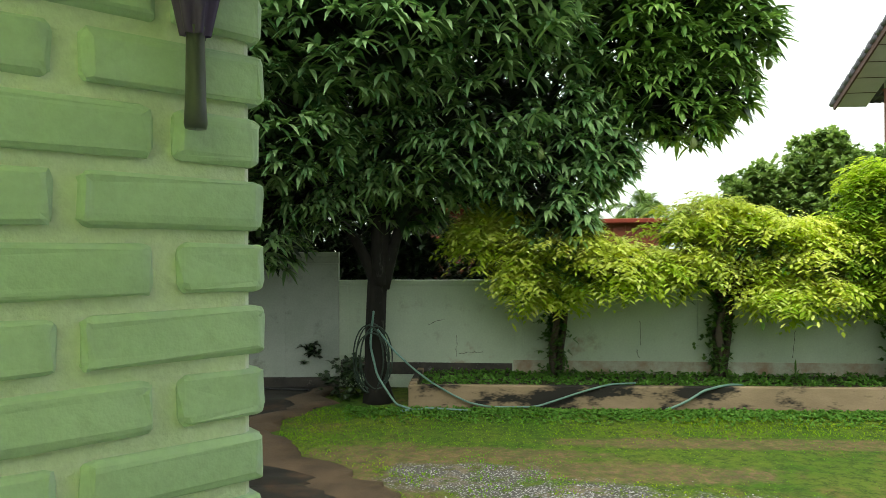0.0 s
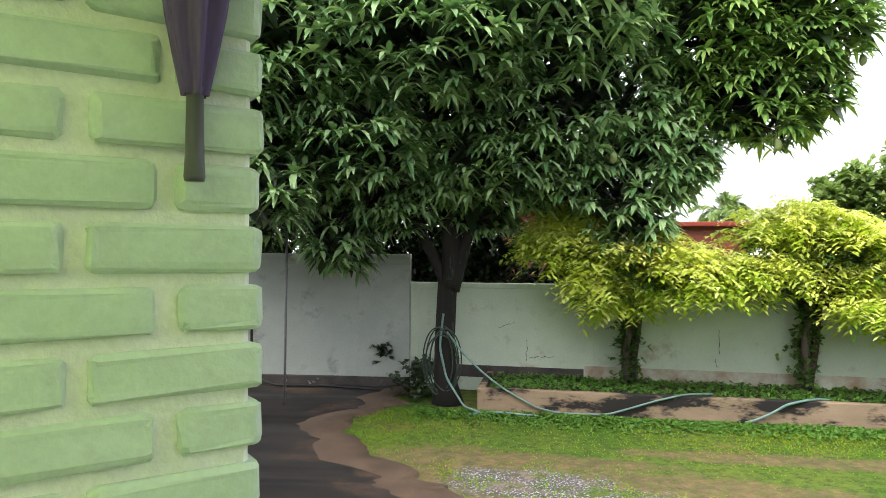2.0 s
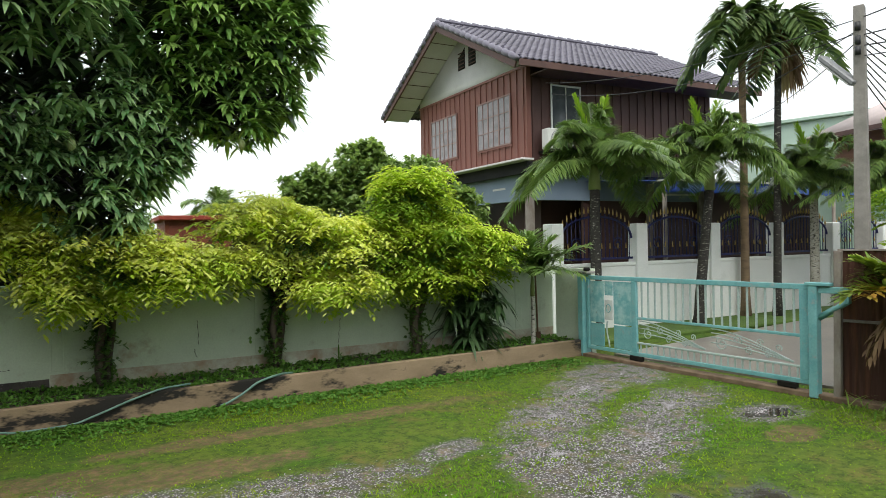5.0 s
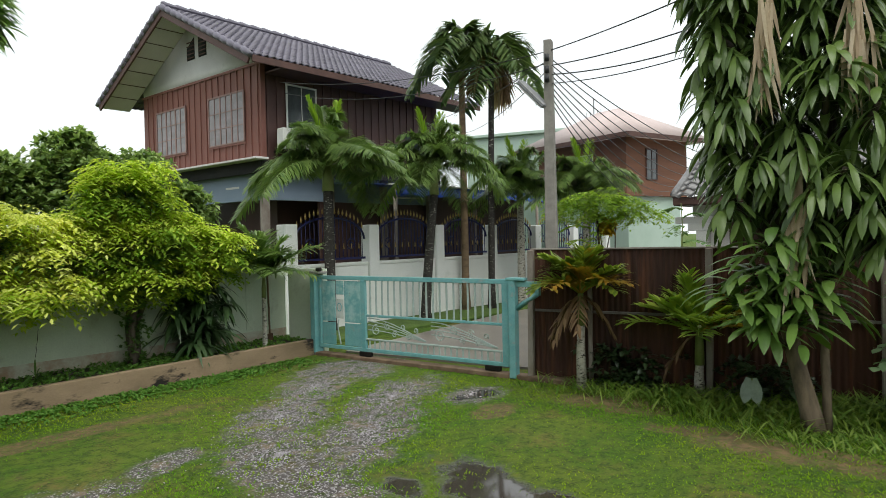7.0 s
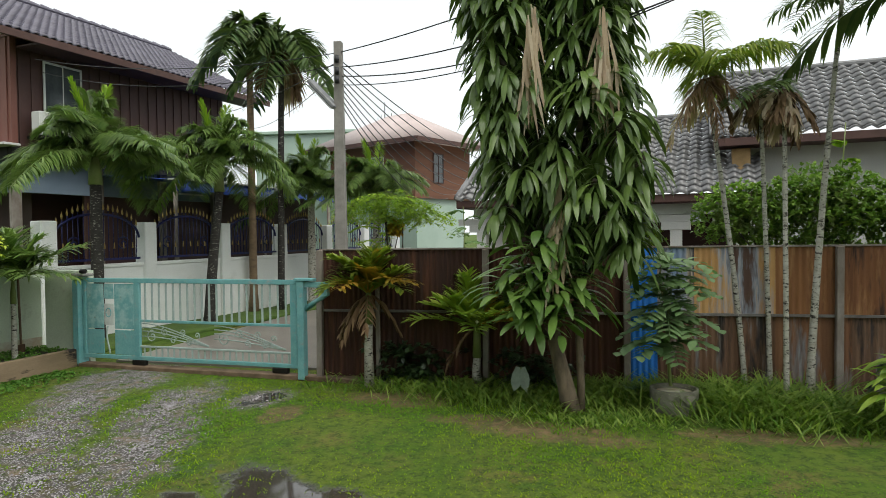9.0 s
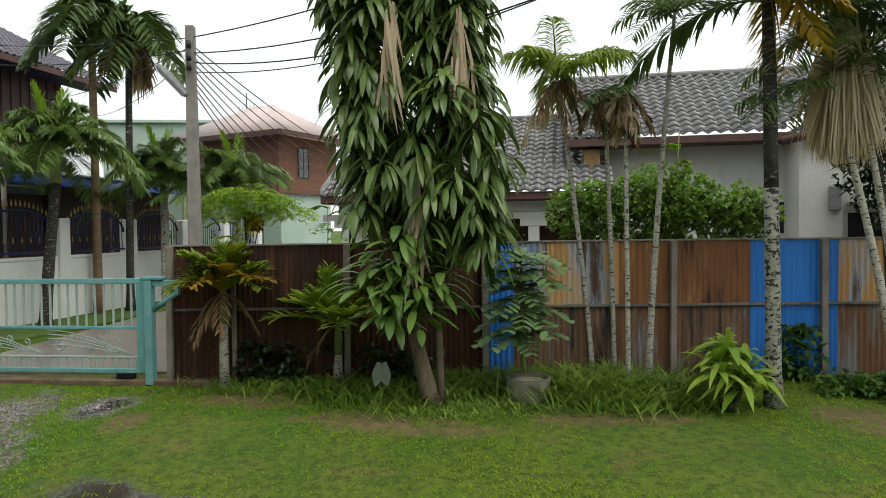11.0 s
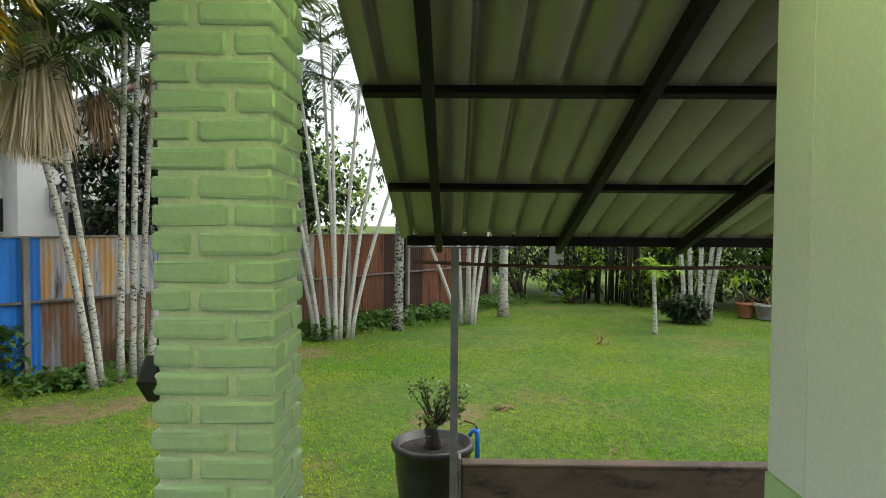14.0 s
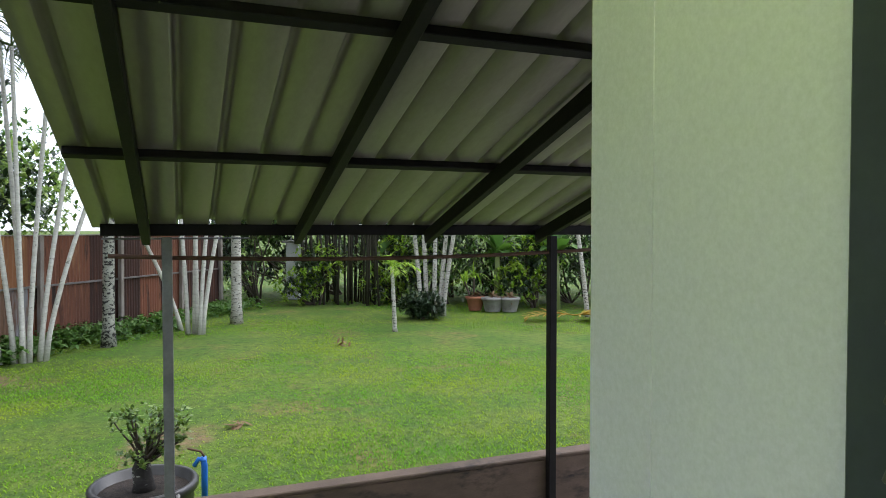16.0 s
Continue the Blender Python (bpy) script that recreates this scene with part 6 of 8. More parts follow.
stem((9.03, -5.39), (-0.05, -0.09), 4.9, "straight pale palm stem", r=0.048, fronds=10, flen=1.6, leaf=0.4)
stem((9.14, -5.61), (-0.05, -0.08), 4.4, "straight pale palm stem", r=0.045, fronds=9, flen=1.5, leaf=0.4)
stem((9.27, -5.78), (-0.12, -0.20), 4.5, "straight pale palm stem", r=0.045, fronds=9, flen=1.5, leaf=0.4)
stem((9.06, -5.79), (-0.40, -0.62), 4.9, "leaning palm stem with mossy bark", r=0.055, fronds=10, flen=1.6, leaf=0.4)
build_palm("palm", (*yard(9.06, -7.09), 0), 5.1, "stout pale-spotted palm by the fence", lean=(-0.05, -0.07), r=0.085, fronds=11, flen=1.8, leaf=0.42, group=GRP)
stem((10.30, -9.70), (0.40, 0.46), 5.4, "thin palm stem leaning along the fence", r=0.045, fronds=7, flen=1.2, leaf=0.35)
stem((10.10, -9.52), (0.33, 0.36), 4.9, "thin palm stem leaning along the fence", r=0.042, fronds=7, flen=1.2, leaf=0.35)
for (bx, by), (lx, ly), hh in (((9.84, -9.30), (0.95, 1.0), 5.2), ((9.68, -9.27), (0.8, 0.8), 5.4), ((9.53, -9.38), (0.5, 0.5), 5.6), ((9.49, -9.51), (0.2, 0.2), 5.3), ((9.38, -9.49), (-0.3, -0.3), 5.3), ((9.31, -9.62), (-0.55, -0.55), 5.0), ((9.26, -9.66), (-0.95, -0.9), 4.4), ((9.42, -9.42), (0.0, 0.1), 4.6)):
    stem((bx, by), (lx, ly), hh, "pale palm stem in a fanning clump", r=0.038, r_top=0.026, fronds=6, flen=1.2, leaf=0.34, bark=M_WHITEBARK)
build_palm("palm", (*yard(9.24, -10.93), 0), 4.2, "stout spotted palm trunk near the fence", r=0.10, lean=(-0.05, -0.04), fronds=9, flen=1.5, group=GRP, bark=M_SPOTTED)
for (bx, by), (lx, ly), hh in (((8.83, -12.51), (0.2, 0.16), 4.2), ((8.74, -12.58), (-0.07, -0.04), 4.4), ((8.57, -12.5), (-0.3, -0.2), 4.2), ((8.53, -12.53), (-0.6, -0.4), 4.0), ((9.23, -12.85), (1.0, 0.8), 3.0), ((8.66, -12.55), (0.05, 0.0), 4.6)):
    stem((bx, by), (lx, ly), hh, "pale palm stem in the farther clump", r=0.042, fronds=6, flen=1.2, leaf=0.34, bark=M_WHITEBARK)
build_palm("palm", (*yard(8.72, -14.0), 0), 4.6, "stout pale palm trunk near the yard's end", r=0.11, fronds=9, flen=1.5, group=GRP)
build_palm("palm", (*yard(5.10, -13.7), 0), 1.25, "small thin palm alone on the lawn", r=0.045, fronds=5, flen=0.55, leaf=0.2, material=M_YGREEN, lean=(0.05, 0.02))

# dry curtain of fronds and the yellow fronds high on the clump
def build_dry_curtain():
    t = thing("dry_palm_fronds", pose(9.15, -4.42, 2.75), "curtain of dry straw-coloured fronds hanging in the palms", "dry fronds")
    pl = Pile()
    n = 1700
    z = RNG.uniform(0, 1, n)
    P = np.stack([RNG.normal(size=n) * (0.03 + 0.05 * z), -0.12 + RNG.normal(size=n) * (0.03 + 0.07 * z), 2.2 - 1.1 * z], -1)
    D = np.stack([RNG.normal(size=n) * 0.10, 0.03 + RNG.normal(size=n) * 0.13, -np.ones(n)], -1)
    pl.add(*leaves(P, D, (2.15 - 1.1 * z) * RNG.uniform(0.55, 1.02, n), 0.032, 0.05, 3, up=(1, 0.2, 0)))
    tagged(part("strand_mass", pl.mesh("strand_mass", False), M_DRYPALM, t), kind="stuff")
    part("stalk", Pile().tube(wander((0.1, 0.0, 1.0), (0.0, 0.0, 1.9), 5, 0.03), 0.03, 6).mesh("stalk"), M_DRYPALM, t)
    for (x, y, z), s in (((9.05, -6.15, 3.55), 0.55), ((9.0, -5.2, 3.2), 0.35)):
        q = thing("dry_palm_fronds", pose(x, y, z), "tuft of dry brown fronds on a palm stem", "dry fronds")
        m = 120
        P = np.stack([RNG.normal(size=m) * 0.06, RNG.normal(size=m) * 0.08, s * 1.1 + RNG.normal(size=m) * 0.1], -1)
        D = np.stack([RNG.normal(size=m) * 0.14, RNG.normal(size=m) * 0.16, -np.ones(m)], -1)
        strand = part("strand_mass", Pile().add(*leaves(P, D, RNG.uniform(0.5, 1.2, m) * s * 1.6, 0.02, 0.05, 3, up=(1, 0.2, 0))).mesh("strand_mass", False), M_RUSTLEAF, q)
        tagged(strand, kind="stuff")
    y = thing("yellow_palm_fronds", pose(8.66, -3.44, 4.72), "yellow and orange ageing fronds on the tall palm", "palm fronds")
    for a, e in ((-1.2, -0.2), (-1.9, 0.1), (-0.7, -0.7), (2.9, -0.9), (-2.6, -0.6)):
        pl = (Pile(), Pile())
        frond(pl, (0, 0, 0.05), a, e, 0.75, 0.6, 20, 0.30, 0.05)
        part("frond", joined(pl).mesh("frond", False), M_YPALM, y)


build_dry_curtain()


def arched_leaves(P, az, start, end, L, W, seg=6, fold=0.10):
    """Broad strap leaves that leave the head at one slope and bend over to another."""
    n = len(P)
    u = (np.arange(seg) + 0.5) / seg
    el = start[:, None] + (end - start)[:, None] * u**0.7
    step = (L / seg)[:, None, None] * np.stack([np.cos(az)[:, None] * np.cos(el), np.sin(az)[:, None] * np.cos(el), np.sin(el)], -1)
    mid = np.concatenate([P[:, None], P[:, None] + np.cumsum(step, 1)], 1)
    side = np.stack([-np.sin(az), np.cos(az), np.zeros(n)], -1)
    turn = RNG.normal(size=n) * 0.35
    side = unit(side * np.cos(turn)[:, None] + np.stack([np.cos(az), np.sin(az), np.zeros(n)], -1) * np.sin(turn)[:, None])
    s = np.linspace(0, 1, seg + 1)
    prof = np.interp(s, [0, 0.15, 0.55, 0.8, 1], [0.30, 0.5, 1.0, 0.8, 0.04])
    wid = (W[:, None] * prof)[..., None] * side[:, None] * 0.5
    nrm = unit(np.cross(side[:, None], np.gradient(mid, axis=1)))
    lift = (fold * W[:, None] * prof)[..., None] * nrm
    V = np.stack([mid - wid + lift, mid, mid + wid + lift], 2)
    base = (np.arange(n) * (seg + 1) * 3)[:, None, None]
    i, j = np.arange(seg)[None, :, None] * 3, np.arange(2)[None, None, :]
    q = np.stack([base + i + j, base + i + j + 1, base + i + 4 + j, base + i + 3 + j], -1).reshape(-1, 4)
    return V.reshape(-1, 3), q


def build_giant_dracaena():
    t = thing("dracaena", pose(8.75, 0.42, 0), "tall many-headed dracaena with hanging strap leaves", "plant")
    part("trunk", Pile().tube([(0, -0.02, -0.05), (0.0, 0.02, 0.2), (0.02, 0.12, 0.6), (0.06, 0.25, 1.2), (0.1, 0.3, 2.2), (0.12, 0.35, 3.2), (0.15, 0.5, 4.6)], [0.13, 0.10, 0.085, 0.08, 0.08, 0.07, 0.05], 10).mesh("trunk"), M_PALEBARK, t)
    part("trunk", Pile().tube([(0.02, -0.14, -0.05), (0.03, -0.13, 0.4), (0.12, -0.1, 1.2), (0.15, -0.15, 2.4), (0.15, -0.3, 4.2)], 0.045, 9).mesh("trunk"), M_PALEBARK, t)

    def head(at, n, length, width, start, end, material, label=""):
        at = np.array(at)
        az = np.arange(n) * 2.39996 + RNG.normal(size=n) * 0.3
        P = at + RNG.normal(size=(n, 3)) * (0.04, 0.04, 0.10)
        V, Q = arched_leaves(P, az, RNG.uniform(*start, n), RNG.uniform(*end, n), length * RNG.uniform(0.7, 1.15, n), width * RNG.uniform(0.75, 1.15, n))
        part("leaf_head", Pile().add(V, Q).mesh("leaf_head", False), material, t, label)

    def limb(a, b, r=0.04):
        part("branch", Pile().tube(wander(a, b, 5, 0.04), np.linspace(r, r * 0.7, 5), 6).mesh("branch"), M_BARK, t)

    k = 0
    for z in np.arange(2.45, 5.4, 0.25):
        centre = float(np.interp(z, [2.4, 3.3, 4.6], [0.48, 0.58, 0.72]))
        for _ in range(3):
            a = k * 2.39996
            k += 1
            hd = (0.26 * math.cos(a) - 0.08, centre + 0.30 * math.sin(a), z + RNG.uniform(-0.1, 0.1))
            limb((0.12, 0.38, hd[2] - 0.5), hd)
            head(hd, 34, 0.50, 0.082, (-0.6, 0.6), (-1.52, -1.2), M_DRAC)
    for z in np.arange(3.75, 5.4, 0.22):
        for _ in range(3):
            a = k * 2.39996
            k += 1
            hd = (0.2 * math.cos(a), -0.24 + 0.34 * math.sin(a), z)
            limb((0.15, -0.2, z - 0.5), hd)
            head(hd, 34, 0.50, 0.082, (-0.6, 0.6), (-1.52, -1.2), M_DRAC)
    for z, half in ((3.65, 0.12), (3.4, 0.38), (3.15, 0.48), (2.92, 0.48), (2.7, 0.46), (2.48, 0.42), (2.26, 0.38), (2.05, 0.34)):
        for q in range(3):
            a = k * 2.39996
            k += 1
            hd = (-0.28 + 0.22 * math.cos(a), -0.32 + half * math.sin(a), z + RNG.uniform(-0.08, 0.08))
            limb((0.12, -0.15, z - 0.5), hd)
            head(hd, 30, 0.54, 0.088, (-0.3, 1.1) if z > 3.2 else (-0.6, 0.5), (-1.52, -1.2), M_DRAC)
    for x, y, z in ((-0.3, 0.28, 1.85), (-0.32, 0.0, 1.65), (-0.3, 0.5, 1.62), (-0.38, 0.25, 1.45), (-0.3, -0.1, 1.35), (-0.3, 0.65, 1.38), (-0.42, 0.1, 1.2), (-0.42, 0.4, 1.2), (0.0, 0.3, 1.5)):
        limb((0.05, 0.22, z - 0.4), (x, y, z), 0.03)
        head((x, y, z), 26, 0.58, 0.11, (0.0, 1.35), (-1.3, -0.5), M_DRAC2, "brighter leaf head")
    n = 40
    for cy, cz in ((0.36, 4.4), (-0.42, 4.3), (0.1, 2.6)):
        P = np.stack([-0.46 + RNG.normal(size=n) * 0.04, cy + RNG.normal(size=n) * 0.05, cz + RNG.uniform(-0.7, 0.2, n)], -1)
        D = np.stack([RNG.normal(size=n) * 0.08 - 0.05, RNG.normal(size=n) * 0.10, -np.ones(n)], -1)
        part("dead_foliage", Pile().add(*leaves(P, D, RNG.uniform(0.4, 0.8, n), 0.038, 0.0, 3, up=(1, 0.2, 0))).mesh("dead_foliage", False), M_DRYPALM, t, "dry straw-coloured hanging leaves")


M_DRAC2 = leaf_mat("bright_dracaena_leaf", (0.055, 0.13, 0.025), (0.08, 0.17, 0.03), (0.18, 0.28, 0.06), 0.28, 0.4)
build_giant_dracaena()
build_strap_plant("dracaena_shrub", (8.47, -2.92, 0), [(0.02, 0.0, 0.62), (-0.1, 0.14, 0.45), (0.05, -0.18, 0.42), (-0.12, -0.1, 0.3)], "low dracaena shrub with arching green leaves", 30, 0.55, 0.095, 0.55, M_OLIVE2, category="plant")
build_strap_plant("fern_palm", (5.6, 9.2, 0.24), [(0.0, 0.0, 0.08)], "small fern-like plant on the planting bed", 14, 0.35, 0.035, 0.6, M_BUSH, stems=False)


def build_taro():
    t = thing("taro_plant", pose(9.05, 1.02, 0), "pale silvery heart-shaped taro leaf on a stalk", "plant")
    V, Q = leaves([(0, 0.0, 0.42), (0.0, 0.012, 0.42)], [(-0.15, -0.22, -0.8), (-0.15, 0.22, -0.8)], 0.27, 0.15, 0.1, 5, up=(1, 0, 0.2), tip=0.7)
    part("leaf", Pile().add(V, Q).mesh("leaf", False), mat("silver_leaf", (0.34, 0.40, 0.34), (0.25, 0.31, 0.25), 9, 50, 0.5, 0.05, thin=0.2), t)
    part("stalk", Pile().tube([(0.1, 0, 0), (0.05, 0.0, 0.25), (0, 0, 0.42)], 0.012, 6).mesh("stalk"), M_SHAFT, t)


build_taro()


def build_weed_tree(name, base, h, label, n=16, size=0.42, material=None):
    t = thing(name, pose(*base), label, "plant")
    part("stem", Pile().tube(wander((0, 0, -0.02), (0.03, 0.05, h), 7, 0.02), np.linspace(0.022, 0.008, 7), 6).mesh("stem"), M_SHAFT, t)
    pl = (Pile(), Pile())
    for i in range(n):
        z = h * (0.25 + 0.75 * i / n)
        frond(pl, (0.02, 0.03, z), i * 2.4, RNG.uniform(0.1, 0.7), size * RNG.uniform(0.7, 1.1), 0.5, 7, 0.17, 0.105, 0.9, 0.35)
    part("foliage", joined(pl).mesh("foliage", False), material or leaf_mat("grey_green_leaf", (0.14, 0.24, 0.10), (0.18, 0.29, 0.13), (0.24, 0.35, 0.16), 0.3), t)


build_weed_tree("tall_weed", (9.0, -0.72, 0.3), 1.5, "tall leafy weed growing out of a concrete ring", 44, 0.55)
build_weed_tree("papaya_tree", (13.6, 4.4, 0), 2.4, "papaya-like plant with fresh green leaves beyond the fence", 16, 0.8, M_YGREEN)
build_weed_tree("papaya_tree", (15.2, 3.0, 0), 2.7, "papaya-like plant beyond the fence", 12, 0.7, M_BUSH)
def build_feathery():
    t = thing("feathery_tree", pose(13.3, 4.2, 0), "bright green feathery-leaved sapling behind the fence", "tree")
    part("stem", Pile().tube(wander((0, 0, -0.02), (0.0, 0, 2.4), 6, 0.02), np.linspace(0.04, 0.02, 6), 6).mesh("stem"), M_BARK, t)
    V, Q = leafy_sprays([((0, 0.35, 2.5), (0.3, 0.5, 0.22)), ((0, -0.4, 2.55), (0.3, 0.55, 0.22)), ((0, 0.0, 2.75), (0.3, 0.45, 0.18)), ((0, -0.9, 2.4), (0.3, 0.3, 0.15))], 420, 0.36, 0.08, 8)
    part("crown", Pile().add(V, Q).mesh("crown", False), M_YGREEN, t)


build_feathery()
build_bush("flowering_bush", (13.4, 4.1, 0), [((13.45, 4.05, 2.2), (0.18, 0.18, 0.16))], 60, 0.10, 0.06, mat("yellow_petals", (0.65, 0.42, 0.01), (0.55, 0.34, 0.01), 5, 40, 0.6, 0.0, thin=0.3), "bush with a bright yellow flower head", "bush", dark=M_YPALM)
build_bush("hedge_bush", (12.4, -3.3, 0), [((12.4, -2.1, 2.3), (0.5, 0.8, 0.58)), ((12.4, -3.3, 2.45), (0.6, 0.95, 0.68)), ((12.4, -4.5, 2.25), (0.5, 0.8, 0.55)), ((12.4, -3.2, 1.5), (0.6, 1.6, 0.6))], 2500, 0.095, 0.05, leaf_mat("fresh_bush_leaf", (0.17, 0.33, 0.05), (0.12, 0.25, 0.04), (0.34, 0.48, 0.10), 0.35), "fresh green rounded bush behind the fence", dark=M_TREE)
build_weed_tree("sapling", (12.3, -3.55, 0), 3.7, "thin yellow-green sapling above the bush", 9, 0.25, M_YGREEN)
build_bush("bright_bush", (18.0, -0.6, 0), [((18.0, -0.2, 1.9), (0.8, 1.2, 0.55)), ((18.0, 1.0, 1.8), (0.7, 0.8, 0.4))], 350, 0.16, 0.07, M_YGREEN, "bright green bush under the carport", dark=M_BUSH)
build_bush("dark_tree", (13.0, -9.4, 0), [((13.7, -8.0, 3.3), (0.9, 1.2, 1.4)), ((12.9, -9.3, 3.6), (1.0, 1.5, 1.6)), ((12.3, -10.6, 3.4), (1.0, 1.3, 1.4)), ((13.0, -9.4, 2.2), (0.9, 2.4, 1.2)), ((12.7, -11.5, 3.0), (1.0, 1.2, 1.6)), ((12.9, -9.6, 5.0), (0.9, 1.4, 0.8)), ((12.4, -11.3, 4.7), (0.9, 1.1, 0.9))], 2300, 0.17, 0.075, M_DARKSHADELEAF, "dark glossy-leaved tree behind the fence", "tree")
build_bush("tree", (8.2, -20.5, 0), [((10.5, -19.6, 2.6), (1.2, 1.5, 1.2)), ((11.6, -16.2, 2.3), (0.9, 1.5, 0.9))], 500, 0.2, 0.09, M_BUSH, "pale green trees beyond the yard's corner", "tree", dark=M_BUSH)


# far end of the yard
M_BAMBOO = mat("dark_bamboo_cane", (0.06, 0.055, 0.035), (0.035, 0.03, 0.022), 6, 40, 0.7, 0.1, stretch=(1, 1, 2))


def build_yard_end():
    b = thing("bamboo_clump", pose(*yard(8.0, -18.0), 0), "dense clump of dark bamboo canes", "bamboo")
    pl, lf = Pile(), Pile()
    for i in range(46):
        x, y = RNG.uniform(-1.1, 1.1), RNG.uniform(-0.9, 0.3)
        part("cane", Pile().tube([(x, y, -0.05), (x + RNG.normal() * 0.1, y, 2.0), (x + RNG.normal() * 0.4, y + 0.2, 4.5)], 0.03, 5).mesh("cane"), M_BAMBOO, b)
    P, _ = lobes_points([((0, -0.3, 4.0), (1.8, 1.0, 1.3))], 260, 0.3)
    part("foliage", Pile().add(*rosettes(P, 8, 0.22, 0.03, 0.4, (-0.4, 0.7), 2, None, 0)).mesh("foliage", False), M_BUSH, b)
    for x, y, z, rr, mtl in ((10.2, -17.4, 2.5, 1.0, M_TREE), (6.6, -18.6, 1.0, 0.9, M_YGREEN), (7.3, -19.5, 3.0, 1.4, M_TREE), (5.4, -18.8, 1.5, 1.2, M_TREE), (4.2, -19.4, 1.2, 1.2, M_BUSH), (5.6, -20.4, 3.4, 1.6, M_BUSH), (8.6, -17.6, 1.0, 0.8, M_YGREEN), (3.0, -18.4, 1.2, 0.8, M_YGREEN), (6.0, -19.0, 2.6, 1.2, M_YGREEN), (3.4, -20.6, 3.0, 1.7, M_TREE), (2.2, -19.8, 1.6, 1.4, M_BUSH), (0.8, -19.6, 2.4, 1.6, M_BUSH), (-1.2, -19.0, 2.2, 1.8, M_BUSH), (10.8, -18.2, 3.2, 1.5, M_DARKSHADELEAF), (1.8, -21.5, 4.6, 2.0, M_BUSH), (7.6, -21.5, 4.8, 2.0, M_BUSH), (4.6, -22.0, 5.2, 2.2, M_DARKSHADELEAF), (9.8, -21.0, 4.8, 1.8, M_BUSH), (-1.5, -21.5, 4.6, 2.2, M_BUSH), (9.4, -23.5, 2.0, 1.8, M_BUSH), (12.6, -21.0, 2.4, 1.6, M_BUSH), (6.6, -24.0, 2.2, 1.8, M_TREE), (3.4, -24.0, 2.0, 1.8, M_TREE), (0.0, -23.5, 2.0, 1.8, M_BUSH), (10.6, -20.2, 1.6, 1.1, M_TREE)):
        x, y = yard(x, y)
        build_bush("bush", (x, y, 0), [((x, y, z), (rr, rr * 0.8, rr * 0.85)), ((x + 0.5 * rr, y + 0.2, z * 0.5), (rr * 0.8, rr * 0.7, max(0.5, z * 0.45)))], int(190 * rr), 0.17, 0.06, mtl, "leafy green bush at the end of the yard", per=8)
    for x, y, lx in ((5.3, -16.2, -0.35), (5.2, -16.3, -0.15), (5.0, -16.2, 0.1), (4.9, -16.3, 0.4), (4.8, -16.25, 0.6), (1.6, -16.9, -0.5)):
        build_palm("palm", (*yard(x, y), 0), 3.6, "pale slender palm stem at the end of the yard", lean=(-lx, 0.1), r=0.055, fronds=6, flen=1.2, leaf=0.3)
    build_bush("bush", (4.35, -15.4, 0), [((4.35, -15.4, 0.3), (0.55, 0.4, 0.32))], 160, 0.13, 0.05, M_DARKSHADELEAF, "low dark bush under the pale palms")
    for i, (x, y, h) in enumerate(((3.9, -18.3, 2.3), (3.0, -18.8, 2.6), (2.4, -18.2, 2.2), (7.0, -19.0, 2.6))):
        t = thing("banana_plant", pose(*yard(x, y), 0), "banana plant with broad arching leaves", "plant")
        part("stem", Pile().tube([(0, 0, -0.03), (0, 0, h * 0.6)], [0.10, 0.06], 8).mesh("stem"), M_SHAFT, t)
        pl = Pile()
        strap_leaf(pl, (0, 0, h * 0.6), 9, 1.3, 0.36, 0.6, (0.35, 0.95), 6)
        part("leaf_crown", pl.mesh("leaf_crown", False), M_BUSH, t)
    build_strap_plant("cane_palm", (*yard(4.35, -17.5), 0.3), [(0, 0, 0.5), (0.2, 0.1, 0.4)], "leafy potted palm by the trees", 16, 0.6, 0.04, 0.5, M_YGREEN)
    M_TERRA = mat("terracotta", (0.36, 0.14, 0.07), (0.28, 0.11, 0.06), 5, 50, 0.85, 0.15)
    for x, y, r2, mt, lb in ((4.30, -17.45, 0.22, M_TERRA, "terracotta plant pot on the grass"), (3.85, -17.35, 0.26, M_GREY, "grey concrete plant pot with dead leaves"), (3.45, -17.4, 0.24, M_GREY, "grey concrete plant pot")):
        p = thing("plant_pot", pose(*yard(x, y), 0), lb, "pot")
        part("pot", Pile().tube([(0, 0, 0), (0, 0, 0.02), (0, 0, 0.28), (0, 0, 0.29), (0, 0, 0.34), (0, 0, 0.34)], [r2 * 0.7, r2 * 0.72, r2, r2 * 1.1, r2 * 1.1, r2 * 0.9], 16).mesh("pot", False), mt, p)
        part("dead_foliage", Pile().add(*rosettes(np.repeat([(0, 0, 0.36)], 4, 0), 8, 0.25, 0.06, 0.4, (-0.1, 0.6), 3)).mesh("dead_foliage", False), M_RUSTLEAF, p, "withered brown leaves")
    f = thing("fallen_frond", pose(*yard(1.85, -16.3), 0.05), "orange-brown fallen palm frond on the grass", "dry frond")
    for a in (2.6, 2.9, 3.3, 0.4):
        pl = (Pile(), Pile())
        frond(pl, (0, 0, 0.05), a, 0.2, 1.1, 0.2, 20, 0.35, 0.05, hang=0.2)
        part("blade", joined(pl).mesh("blade", False), M_YPALM, f)
    w = thing("shed", pose(*yard(9.9, -19.0), 0, 0, 0, 7), "small pale shed behind the bamboo", "shed")
    part("wall", boxed((-0.2, 0, 0), (0.15, 0.4, 1.6), 0.01), M_WHITE, w)
    part("roof", boxed((-0.3, -0.1, 1.6), (0.25, 0.5, 1.66), 0.01), M_GREY, w)
